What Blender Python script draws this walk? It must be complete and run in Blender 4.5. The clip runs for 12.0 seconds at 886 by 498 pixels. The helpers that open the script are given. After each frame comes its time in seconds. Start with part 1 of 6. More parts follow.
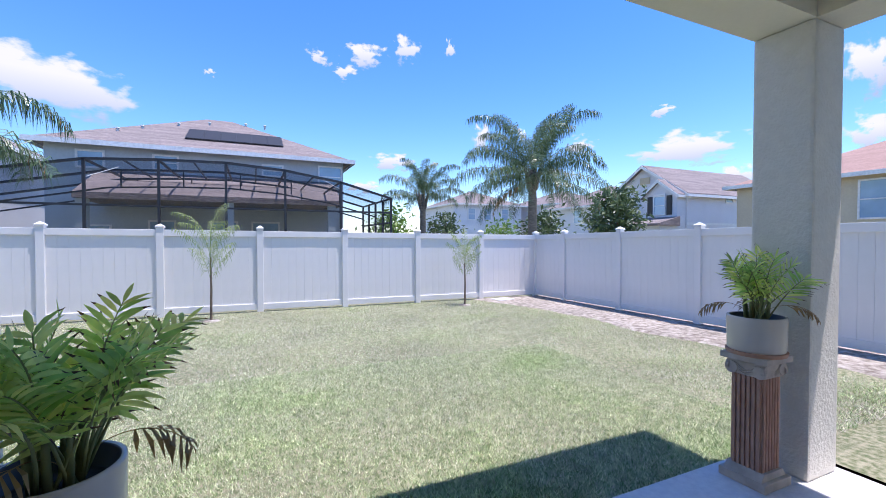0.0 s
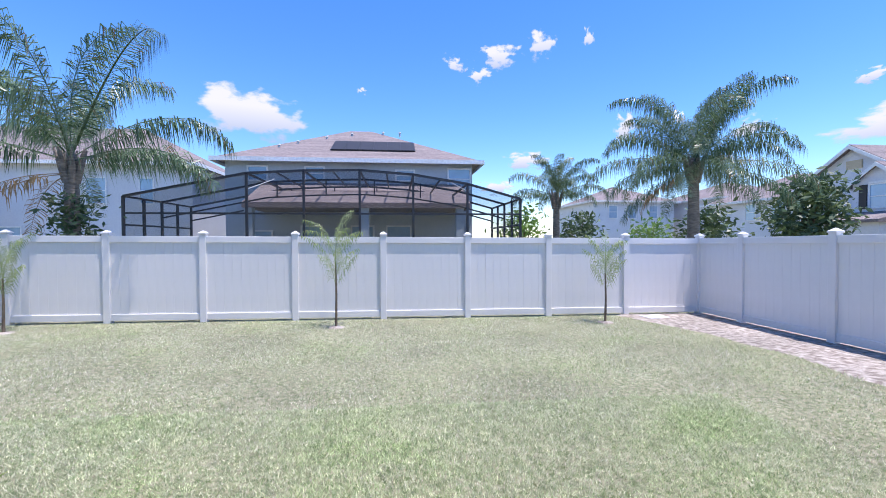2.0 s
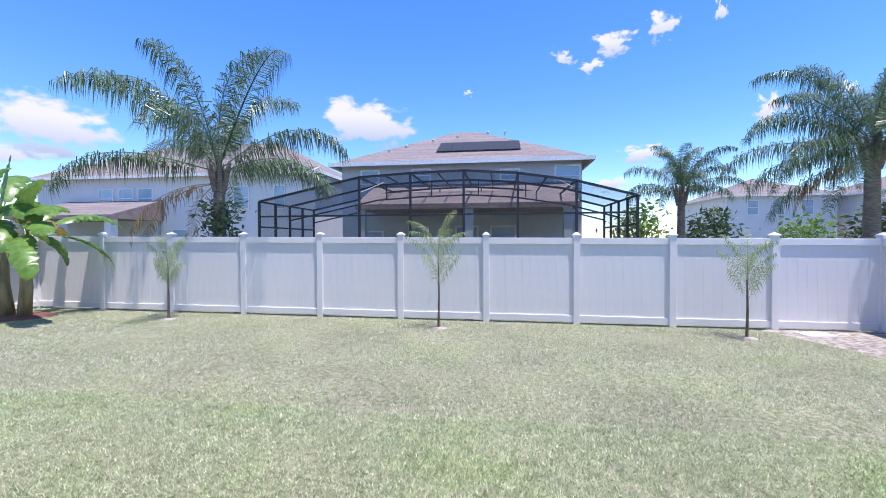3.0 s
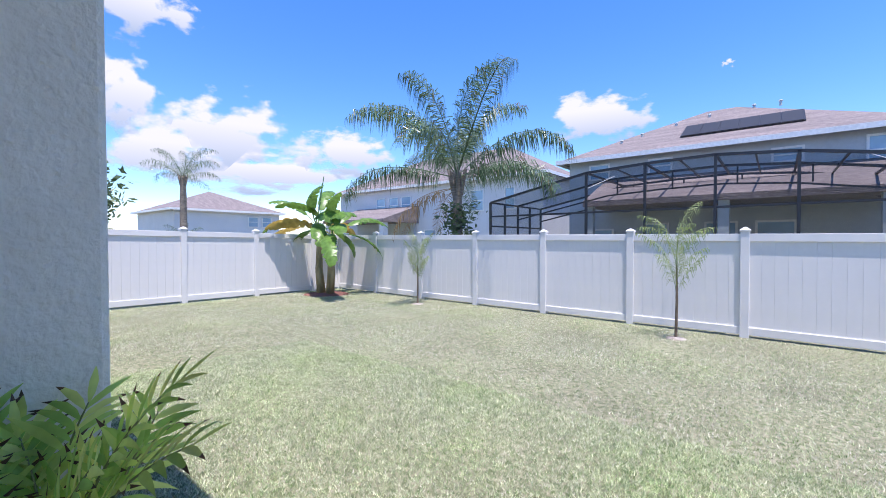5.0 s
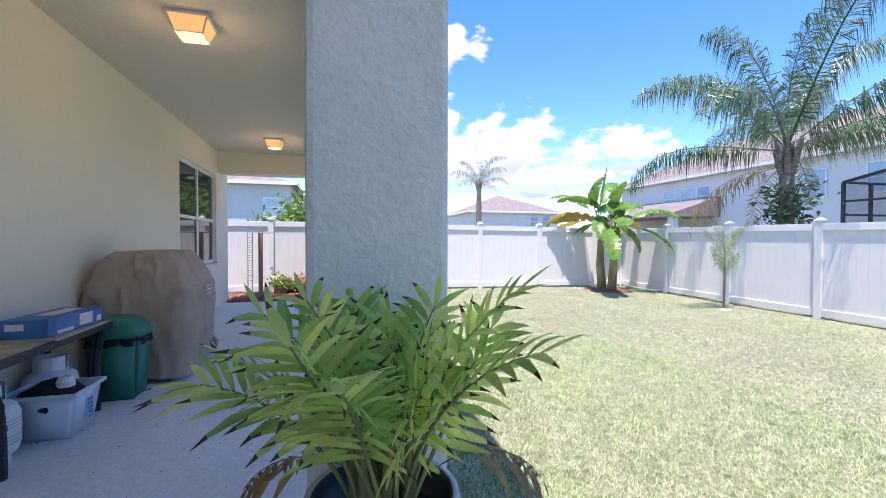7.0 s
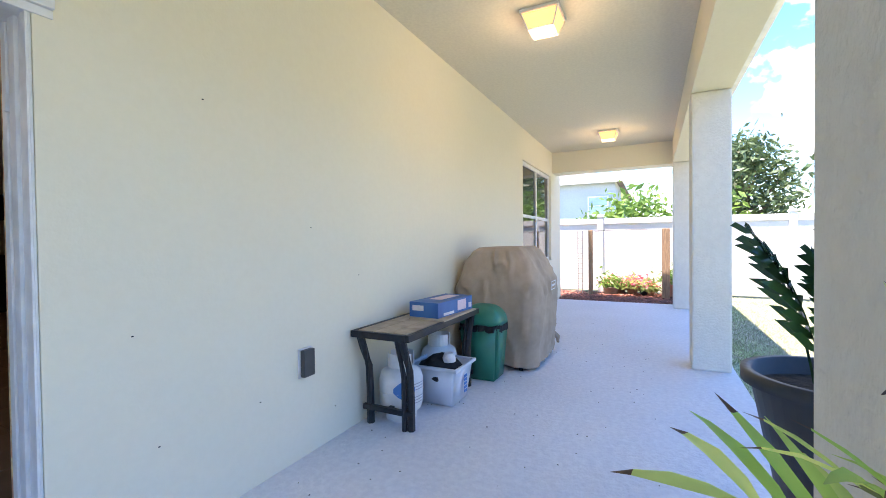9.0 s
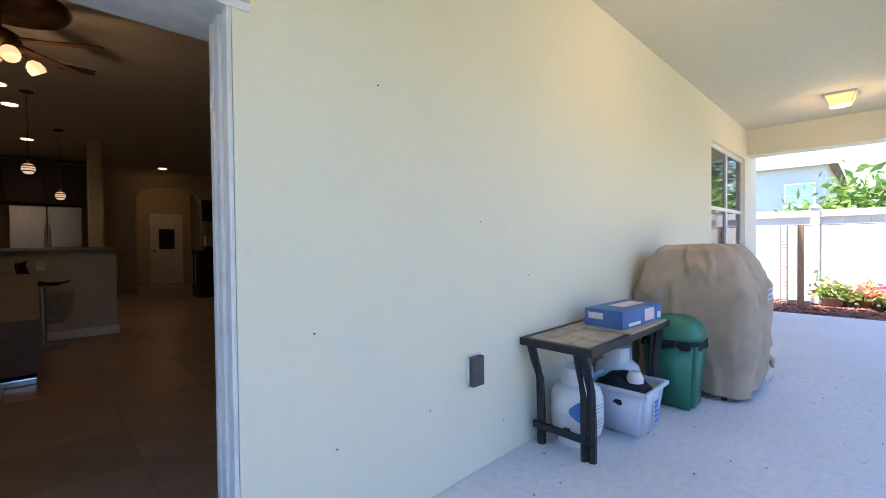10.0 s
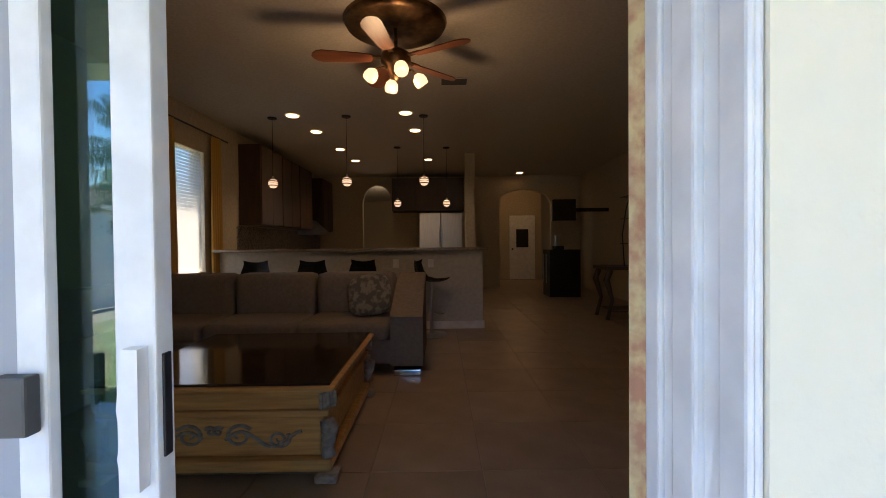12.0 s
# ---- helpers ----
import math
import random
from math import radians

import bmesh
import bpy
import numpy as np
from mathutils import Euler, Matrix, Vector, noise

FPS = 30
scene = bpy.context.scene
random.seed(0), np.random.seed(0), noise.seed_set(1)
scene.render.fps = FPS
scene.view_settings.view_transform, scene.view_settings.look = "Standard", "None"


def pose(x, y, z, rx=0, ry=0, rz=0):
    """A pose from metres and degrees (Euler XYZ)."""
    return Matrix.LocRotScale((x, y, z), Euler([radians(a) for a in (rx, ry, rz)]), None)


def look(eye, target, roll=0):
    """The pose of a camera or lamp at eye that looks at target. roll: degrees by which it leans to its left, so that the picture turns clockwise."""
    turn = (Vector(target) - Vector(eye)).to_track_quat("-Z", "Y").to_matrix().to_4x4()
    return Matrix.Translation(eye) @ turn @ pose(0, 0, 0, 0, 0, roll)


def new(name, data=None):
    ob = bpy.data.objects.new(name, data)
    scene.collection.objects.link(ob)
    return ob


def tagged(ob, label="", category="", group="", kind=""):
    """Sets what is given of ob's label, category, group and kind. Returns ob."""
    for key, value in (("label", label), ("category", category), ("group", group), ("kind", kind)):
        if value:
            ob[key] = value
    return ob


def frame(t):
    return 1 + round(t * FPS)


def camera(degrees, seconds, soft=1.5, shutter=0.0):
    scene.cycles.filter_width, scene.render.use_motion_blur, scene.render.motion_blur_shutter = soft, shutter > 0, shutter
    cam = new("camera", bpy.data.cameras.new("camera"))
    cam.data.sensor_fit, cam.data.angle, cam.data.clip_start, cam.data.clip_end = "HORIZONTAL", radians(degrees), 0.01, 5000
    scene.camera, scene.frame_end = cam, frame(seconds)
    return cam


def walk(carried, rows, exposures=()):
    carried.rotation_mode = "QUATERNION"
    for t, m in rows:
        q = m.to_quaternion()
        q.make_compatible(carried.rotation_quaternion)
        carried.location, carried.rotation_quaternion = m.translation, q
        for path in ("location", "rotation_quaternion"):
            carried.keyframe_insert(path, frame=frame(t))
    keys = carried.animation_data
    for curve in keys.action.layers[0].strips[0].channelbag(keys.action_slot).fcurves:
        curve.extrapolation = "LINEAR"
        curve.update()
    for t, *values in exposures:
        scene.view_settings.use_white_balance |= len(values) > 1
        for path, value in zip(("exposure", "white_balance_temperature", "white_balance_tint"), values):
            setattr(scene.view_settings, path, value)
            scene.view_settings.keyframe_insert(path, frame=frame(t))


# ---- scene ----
cam = camera(93.0, 12.0, soft=0.9)
PATH = [
    (0, (1.694, 0.008, 1.375), (2.517, 1.831, 1.333), 0.0),
    (0.5, (1.786, 0.258, 1.428), (2.543, 2.109, 1.385), 0.0),
    (1, (1.955, 0.47, 1.458), (2.584, 2.368, 1.416), -0.2),
    (1.5, (2.073, 0.678, 1.487), (2.509, 2.629, 1.444), -0.2),
    (2, (2.123, 0.88, 1.502), (2.34, 2.867, 1.46), -0.2),
    (2.5, (2.185, 1.042, 1.507), (2.16, 3.041, 1.466), -0.1),
    (3, (2.163, 1.144, 1.514), (1.884, 3.124, 1.474), -0.2),
    (5, (2.257, 1.236, 1.464), (1.012, 2.801, 1.425), -0.1),
    (5.5, (2.276, 1.271, 1.406), (0.805, 2.626, 1.367), -0.1),
    (6, (2.24, 1.307, 1.382), (0.568, 2.405, 1.342), -0.3),
    (6.5, (2.174, 1.289, 1.305), (0.35, 2.109, 1.27), 0.0),
    (7, (2.023, 1.24, 1.282), (0.093, 1.762, 1.243), 0.1),
    (7.2, (1.971, 1.189, 1.3), (0.012, 1.591, 1.262), -0.1),
    (8.8, (1.627, 1.008, 1.23), (-0.22, 0.24, 1.2), -0.5),
    (9, (1.623, 0.968, 1.24), (-0.167, 0.076, 1.207), -0.7),
    (9.5, (1.549, 0.823, 1.237), (-0.071, -0.35, 1.201), -0.5),
    (10, (1.458, 0.628, 1.229), (0.062, -0.804, 1.195), -0.6),
    (10.5, (1.36, 0.383, 1.224), (0.243, -1.276, 1.191), -0.6),
    (11, (1.304, 0.102, 1.229), (0.541, -1.746, 1.199), -0.6),
    (11.6, (1.275, -0.255, 1.274), (0.962, -2.23, 1.243), -0.6),
    (12, (1.265, -0.486, 1.281), (1.251, -2.486, 1.251), -0.6),
]
EXPO = [(0, 0.94, 6050, 21), (3.0, 0.90, 6050, 21), (5.4, 0.96, 6150, 21), (7.0, 1.34, 6450, 20), (9.0, 2.48, 7100, 18), (10.3, 2.5, 6950, 17), (11.2, 2.74, 6950, 16), (11.6, 2.85, 7000, 16), (12.0, 3.16, 7450, 19)]
walk(cam, [(t, look(eye, target, roll)) for t, eye, target, roll in PATH], EXPO)

# ---- world and sun ----
SUN_TO = Vector((0.21, -0.12, 1.0)).normalized()
world = bpy.data.worlds.new("world")
scene.world = world
world.use_nodes = True
wn, wl = world.node_tree.nodes, world.node_tree.links
sky = wn.new("ShaderNodeTexSky")
sky.sky_type = "NISHITA"
sky.sun_disc = False
sky.sun_elevation = math.asin(SUN_TO.z)
sky.sun_rotation = math.atan2(SUN_TO.x, SUN_TO.y)
sky.air_density, sky.dust_density, sky.ozone_density = 1.0, 0.0, 4.0
deep = wn.new("ShaderNodeHueSaturation")
deep.inputs["Hue"].default_value, deep.inputs["Saturation"].default_value = 0.505, 1.25
wl.new(sky.outputs["Color"], deep.inputs["Color"])
wl.new(deep.outputs["Color"], wn["Background"].inputs["Color"])
wn["Background"].inputs["Strength"].default_value = 0.134
sun_data = bpy.data.lights.new("sun", "SUN")
sun_data.energy, sun_data.angle, sun_data.color = 3.85, radians(0.6), (1.0, 0.95, 0.87)
sun = new("sun", sun_data)
sun.matrix_world = look((0, 0, 40), tuple(Vector((0, 0, 40)) - SUN_TO))


# ---- materials ----
def mat(name, color, color2=None, scale=6.0, rough=0.7, metal=0.0, bump=0.0, bump_scale=None, detail=6.0,
        spread=0.15, vary=0.0, island=False, spec=0.5, stretch=(1, 1, 1), stain=0.0, stain_scale=0.8):
    """A grained surface: two colours mixed by noise, larger stains, variation per object or island, and relief."""
    m = bpy.data.materials.new(name)
    m.use_nodes = True
    n, l = m.node_tree.nodes, m.node_tree.links
    b = n["Principled BSDF"]
    b.inputs["Roughness"].default_value, b.inputs["Metallic"].default_value = rough, metal
    b.inputs["Specular IOR Level"].default_value = spec
    co = n.new("ShaderNodeTexCoord")
    mp = n.new("ShaderNodeMapping")
    mp.inputs["Scale"].default_value = stretch
    l.new(co.outputs["Object"], mp.inputs["Vector"])
    nz = n.new("ShaderNodeTexNoise")
    nz.inputs["Scale"].default_value, nz.inputs["Detail"].default_value = scale, detail
    l.new(mp.outputs["Vector"], nz.inputs["Vector"])
    rp = n.new("ShaderNodeValToRGB")
    rp.color_ramp.elements[0].position, rp.color_ramp.elements[1].position = 0.5 - spread, 0.5 + spread
    c2 = color2 or tuple(v * 0.86 for v in color)
    rp.color_ramp.elements[0].color, rp.color_ramp.elements[1].color = (*c2, 1), (*color, 1)
    l.new(nz.outputs["Fac"], rp.inputs["Fac"])
    out = rp.outputs["Color"]
    if stain:
        s = n.new("ShaderNodeTexNoise")
        s.inputs["Scale"].default_value, s.inputs["Detail"].default_value = stain_scale, 4
        l.new(mp.outputs["Vector"], s.inputs["Vector"])
        r = n.new("ShaderNodeMapRange")
        r.inputs["From Min"].default_value, r.inputs["From Max"].default_value = 0.35, 0.65
        r.inputs["To Min"].default_value, r.inputs["To Max"].default_value = 1 - stain, 1 + stain * 0.4
        l.new(s.outputs["Fac"], r.inputs["Value"])
        h = n.new("ShaderNodeHueSaturation")
        l.new(r.outputs["Result"], h.inputs["Value"])
        l.new(out, h.inputs["Color"])
        out = h.outputs["Color"]
    if vary:
        src = n.new("ShaderNodeNewGeometry").outputs["Random Per Island"] if island else n.new("ShaderNodeObjectInfo").outputs["Random"]
        r = n.new("ShaderNodeMapRange")
        r.inputs["To Min"].default_value, r.inputs["To Max"].default_value = 1 - vary, 1 + vary
        l.new(src, r.inputs["Value"])
        h = n.new("ShaderNodeHueSaturation")
        l.new(r.outputs["Result"], h.inputs["Value"])
        l.new(out, h.inputs["Color"])
        out = h.outputs["Color"]
    l.new(out, b.inputs["Base Color"])
    if bump:
        bz = nz
        if bump_scale:
            bz = n.new("ShaderNodeTexNoise")
            bz.inputs["Scale"].default_value, bz.inputs["Detail"].default_value = bump_scale, 4
            l.new(mp.outputs["Vector"], bz.inputs["Vector"])
        bp = n.new("ShaderNodeBump")
        bp.inputs["Strength"].default_value, bp.inputs["Distance"].default_value = 1.0, bump
        l.new(bz.outputs["Fac"], bp.inputs["Height"])
        l.new(bp.outputs["Normal"], b.inputs["Normal"])
    return m


def leafy(name, color, color2, vary=0.25, through_light=0.35, rough=0.45, brown=0.0, patch=None):
    """Leaves: two greens by island, some brown, broad patches of another tone, with light passing through the blade."""
    m = bpy.data.materials.new(name)
    m.use_nodes = True
    n, l = m.node_tree.nodes, m.node_tree.links
    b, out = n["Principled BSDF"], n["Material Output"]
    b.inputs["Roughness"].default_value = rough
    g = n.new("ShaderNodeNewGeometry")
    rp = n.new("ShaderNodeValToRGB")
    rp.color_ramp.elements[0].color, rp.color_ramp.elements[1].color = (*color2, 1), (*color, 1)
    if brown:
        rp.color_ramp.elements[1].position = 1 - brown - 0.01
        e = rp.color_ramp.elements.new(1 - brown)
        e.color = (0.20, 0.12, 0.05, 1)
    l.new(g.outputs["Random Per Island"], rp.inputs["Fac"])
    co = n.new("ShaderNodeTexCoord")
    nz = n.new("ShaderNodeTexNoise")
    nz.inputs["Scale"].default_value, nz.inputs["Detail"].default_value = 9, 3
    l.new(co.outputs["Object"], nz.inputs["Vector"])
    r = n.new("ShaderNodeMapRange")
    r.inputs["From Min"].default_value, r.inputs["From Max"].default_value = 0.3, 0.7
    r.inputs["To Min"].default_value, r.inputs["To Max"].default_value = 1 - vary, 1 + vary
    l.new(nz.outputs["Fac"], r.inputs["Value"])
    h = n.new("ShaderNodeHueSaturation")
    l.new(r.outputs["Result"], h.inputs["Value"])
    tone = rp.outputs["Color"]
    if patch:
        big = n.new("ShaderNodeTexNoise")
        big.inputs["Scale"].default_value, big.inputs["Detail"].default_value, big.inputs["Roughness"].default_value = 0.75, 5, 0.62
        l.new(co.outputs["Object"], big.inputs["Vector"])
        lim = n.new("ShaderNodeMapRange")
        lim.inputs["From Min"].default_value, lim.inputs["From Max"].default_value = 0.47, 0.66
        lim.inputs["To Max"].default_value = 0.75
        l.new(big.outputs["Fac"], lim.inputs["Value"])
        blend = n.new("ShaderNodeMix")
        blend.data_type, blend.blend_type = "RGBA", "MULTIPLY"
        l.new(lim.outputs["Result"], blend.inputs["Factor"])
        for k in blend.inputs:
            if k.type == "RGBA" and k.name == "A":
                l.new(tone, k)
            if k.type == "RGBA" and k.name == "B":
                k.default_value = (*patch, 1)
        tone = [k for k in blend.outputs if k.type == "RGBA"][0]
    l.new(tone, h.inputs["Color"])
    l.new(h.outputs["Color"], b.inputs["Base Color"])
    t = n.new("ShaderNodeBsdfTranslucent")
    l.new(h.outputs["Color"], t.inputs["Color"])
    mix = n.new("ShaderNodeMixShader")
    mix.inputs["Fac"].default_value = through_light
    l.new(b.outputs["BSDF"], mix.inputs[1])
    l.new(t.outputs["BSDF"], mix.inputs[2])
    l.new(mix.outputs["Shader"], out.inputs["Surface"])
    return m


def glow(name, color, strength):
    m = bpy.data.materials.new(name)
    m.use_nodes = True
    b = m.node_tree.nodes["Principled BSDF"]
    b.inputs["Base Color"].default_value = (*color, 1)
    b.inputs["Emission Color"].default_value, b.inputs["Emission Strength"].default_value = (*color, 1), strength
    return m


def glass(name, color=(0.9, 0.95, 0.95), rough=0.0, ior=1.45):
    m = bpy.data.materials.new(name)
    m.use_nodes = True
    b = m.node_tree.nodes["Principled BSDF"]
    b.inputs["Base Color"].default_value = (*color, 1)
    b.inputs["Transmission Weight"].default_value, b.inputs["Roughness"].default_value, b.inputs["IOR"].default_value = 1, rough, ior
    return m


def coated_glass(name, tint, sheen, share):
    """Reflective tinted glazing: part clear tint, part mirror."""
    m = bpy.data.materials.new(name)
    m.use_nodes = True
    n, l = m.node_tree.nodes, m.node_tree.links
    n.remove(n["Principled BSDF"])
    t = n.new("ShaderNodeBsdfTransparent")
    t.inputs["Color"].default_value = (*tint, 1)
    g = n.new("ShaderNodeBsdfGlossy")
    g.inputs["Color"].default_value, g.inputs["Roughness"].default_value = (*sheen, 1), 0.01
    mix = n.new("ShaderNodeMixShader")
    mix.inputs["Fac"].default_value = share
    l.new(t.outputs["BSDF"], mix.inputs[1])
    l.new(g.outputs["BSDF"], mix.inputs[2])
    l.new(mix.outputs["Shader"], n["Material Output"].inputs["Surface"])
    return m


def screen_mesh(name, color, clear):
    """A fine insect screen: part thread, part open air."""
    m = bpy.data.materials.new(name)
    m.use_nodes = True
    n, l = m.node_tree.nodes, m.node_tree.links
    t = n.new("ShaderNodeBsdfTransparent")
    mix = n.new("ShaderNodeMixShader")
    mix.inputs["Fac"].default_value = clear
    n["Principled BSDF"].inputs["Base Color"].default_value = (*color, 1)
    n["Principled BSDF"].inputs["Roughness"].default_value = 0.8
    l.new(n["Principled BSDF"].outputs["BSDF"], mix.inputs[1])
    l.new(t.outputs["BSDF"], mix.inputs[2])
    l.new(mix.outputs["Shader"], n["Material Output"].inputs["Surface"])
    return m


M_STUCCO = mat("cream_stucco", (0.795, 0.745, 0.595), (0.78, 0.73, 0.58), 30, 0.9, bump=0.001, bump_scale=70, stain=0.015)
M_PILLAR = mat("textured_grey_stucco", (0.80, 0.77, 0.69), (0.76, 0.73, 0.65), 18, 0.92, bump=0.007, bump_scale=52, stain=0.05)
M_CEIL = mat("ceiling_paint", (0.74, 0.70, 0.58), None, 40, 0.9, bump=0.001, spread=0.3)
M_SLAB = mat("painted_concrete", (0.74, 0.72, 0.72), (0.66, 0.64, 0.65), 25, 0.75, bump=0.006, bump_scale=45, stain=0.06)
M_VINYL = mat("white_vinyl", (0.80, 0.78, 0.76), (0.77, 0.755, 0.735), 4, 0.4, stain=0.04)
M_WHITE = mat("white_paint", (0.82, 0.82, 0.81), None, 12, 0.45, stain=0.04)
M_BLACK = mat("black_metal", (0.03, 0.03, 0.035), (0.02, 0.02, 0.022), 30, 0.45, metal=0.3)
M_DIRT = mat("sandy_soil", (0.46, 0.41, 0.36), (0.19, 0.155, 0.125), 11, 0.95, bump=0.02, bump_scale=22, stain=0.25)
M_LAWN = mat("turf", (0.38, 0.35, 0.24), (0.12, 0.15, 0.06), 22, 0.95, bump=0.02, bump_scale=70, stain=0.22, stain_scale=0.7, detail=10)
M_GLASS = glass("window_glass")
M_DARKGLASS = mat("dark_window", (0.02, 0.025, 0.03), None, 3, 0.05, spec=0.8)


# ---- builders ----
def part(name, bm, material, parent=None, label="", smooth=False):
    me = bpy.data.meshes.new(name)
    bm.to_mesh(me)
    bm.free()
    for m in material if isinstance(material, (list, tuple)) else [material]:
        me.materials.append(m)
    if smooth:
        me.polygons.foreach_set("use_smooth", [True] * len(me.polygons))
    ob = new(name, me)
    if parent:
        ob.parent = parent
    if label:
        ob["label"] = label
    return ob


def thing(name, label, category, at=(0, 0, 0), rz=0.0, group="", kind=""):
    ob = new(name)
    ob.empty_display_size = 0.1
    ob.matrix_world = pose(*at, 0, 0, rz)
    return tagged(ob, label, category, group, kind)


def add_box(bm, x0, y0, z0, x1, y1, z1, bevel=0.0, m=None):
    mm = Matrix.Translation(((x0 + x1) / 2, (y0 + y1) / 2, (z0 + z1) / 2)) @ Matrix.Diagonal((x1 - x0, y1 - y0, z1 - z0, 1))
    r = bmesh.ops.create_cube(bm, size=1, matrix=(m @ mm) if m else mm)
    if bevel:
        es = list({e for v in r["verts"] for e in v.link_edges})
        bmesh.ops.bevel(bm, geom=es, offset=bevel, segments=2, affect="EDGES", profile=0.6)
    return bm


def boxm(*a, bevel=0.0):
    return add_box(bmesh.new(), *a, bevel=bevel)


def add_tube(bm, a, b, r0, r1=None, seg=10, caps=True):
    a, b = Vector(a), Vector(b)
    d = b - a
    m = Matrix.Translation((a + b) / 2) @ d.to_track_quat("Z", "Y").to_matrix().to_4x4()
    bmesh.ops.create_cone(bm, cap_ends=caps, segments=seg, radius1=r0, radius2=r0 if r1 is None else r1, depth=d.length, matrix=m)
    return bm


def tube(a, b, r0, r1=None, seg=10):
    return add_tube(bmesh.new(), a, b, r0, r1, seg)


def add_lathe(bm, prof, seg=28, m=None):
    """Turns (radius, height) pairs round the upright axis."""
    rings = []
    for r, z in prof:
        ring = []
        for i in range(seg):
            a = 2 * math.pi * i / seg
            v = Vector((r * math.cos(a), r * math.sin(a), z))
            ring.append(bm.verts.new(m @ v if m else v))
        rings.append(ring)
    for p, q in zip(rings, rings[1:]):
        for i in range(seg):
            bm.faces.new((p[i], p[(i + 1) % seg], q[(i + 1) % seg], q[i]))
    if prof[0][0] > 1e-4:
        bm.faces.new(rings[0][::-1])
    if prof[-1][0] > 1e-4:
        bm.faces.new(rings[-1])
    return bm


def lathe(prof, seg=28, m=None):
    return add_lathe(bmesh.new(), prof, seg, m)


def add_path(bm, pts, radii, seg=8):
    """A tapering tube along points."""
    rings = []
    for i, p in enumerate(pts):
        p = Vector(p)
        d = (Vector(pts[min(i + 1, len(pts) - 1)]) - Vector(pts[max(i - 1, 0)])).normalized()
        side = d.cross(Vector((0.31, 0.17, 0.93))).normalized()
        up = d.cross(side)
        rings.append([bm.verts.new(p + radii[i] * (math.cos(2 * math.pi * k / seg) * side + math.sin(2 * math.pi * k / seg) * up)) for k in range(seg)])
    for p, q in zip(rings, rings[1:]):
        for k in range(seg):
            bm.faces.new((p[k], p[(k + 1) % seg], q[(k + 1) % seg], q[k]))
    bm.faces.new(rings[0][::-1])
    bm.faces.new(rings[-1])
    return bm


def add_prism(bm, poly, axis, lo, hi):
    """A flat outline in the plane across the axis, given depth from lo to hi."""
    def place(u, v, w):
        return {"x": (w, u, v), "y": (u, w, v), "z": (u, v, w)}[axis]
    a = [bm.verts.new(place(u, v, lo)) for u, v in poly]
    b = [bm.verts.new(place(u, v, hi)) for u, v in poly]
    bm.faces.new(a)
    bm.faces.new(b[::-1])
    n = len(poly)
    for i in range(n):
        bm.faces.new((a[i], b[i], b[(i + 1) % n], a[(i + 1) % n]))
    bmesh.ops.recalc_face_normals(bm, faces=bm.faces)
    return bm


def raw(name, verts, faces, material, parent=None, label="", smooth=False):
    me = bpy.data.meshes.new(name)
    me.from_pydata(verts, [], faces)
    for m in material if isinstance(material, (list, tuple)) else [material]:
        me.materials.append(m)
    if smooth:
        me.polygons.foreach_set("use_smooth", [True] * len(me.polygons))
    ob = new(name, me)
    if parent:
        ob.parent = parent
    if label:
        ob["label"] = label
    return ob


def gz(x, y):
    """Height of the lawn, which falls gently away from the patio."""
    if y < 1.7:
        return -0.07 - 0.007 * x
    return -0.07 - 0.0125 * (min(y, 10.2) - 1.7) - 0.007 * max(min(x, 12), -12)


# ---- plan ----
WALL_Y = -0.855          # outer face of the house wall
SLAB_Y = 1.66           # outer edge of the patio
COL_IN, COL_OUT = 1.30, 1.62
COLS = [4.54, 0.774, -3.29, -7.23]
COL_W = 0.31
CEIL_Z = 3.02
BEAM_Z = 2.61
X_E, X_W = 4.86, -7.46  # ends of the patio
FL_IN = 0.05            # floor inside
DOOR_X0, DOOR_X1, DOOR_Z = 0.974, 2.85, 2.06
WIN_X0, WIN_X1, WIN_Z0, WIN_Z1 = -6.92, -4.88, 0.86, 2.53
BACK_Y, RIGHT_X, LEFT_X = 10.0, 9.15, -9.15


# ---- ground ----
def build_ground():
    xs = [-400, -60, -20] + [x * 0.75 for x in range(-16, 17)] + [20, 60, 400]
    ys = [-400, -60, -12, -0.86, 0.4, 1.7] + [1.7 + 0.75 * i for i in range(1, 12)] + [10.2, 14, 30, 80, 400]
    verts = [(x, y, gz(x, y) + (0.012 * noise.noise((x * 0.9, y * 0.9, 0)) if 1.8 < y < 10 and abs(x) < 9.5 else -0.02)) for y in ys for x in xs]
    w = len(xs)
    faces = [(j * w + i, j * w + i + 1, (j + 1) * w + i + 1, (j + 1) * w + i) for j in range(len(ys) - 1) for i in range(w - 1)
             if not (ys[j] >= -60 and ys[j + 1] <= 1.71 and xs[i] > -12 and xs[i + 1] < 12 and xs[i] >= -6.8 and xs[i + 1] <= 5.3)]
    tagged(raw("ground", verts, faces, M_LAWN, smooth=True), "patchy green and straw-coloured lawn turf", "lawn", kind="structure")


build_ground()


# ---- patio and house shell ----
def structure(name, bm, material, label, category="", smooth=False):
    return tagged(part(name, bm, material, smooth=smooth), label, category or name.split("_")[0], kind="structure")


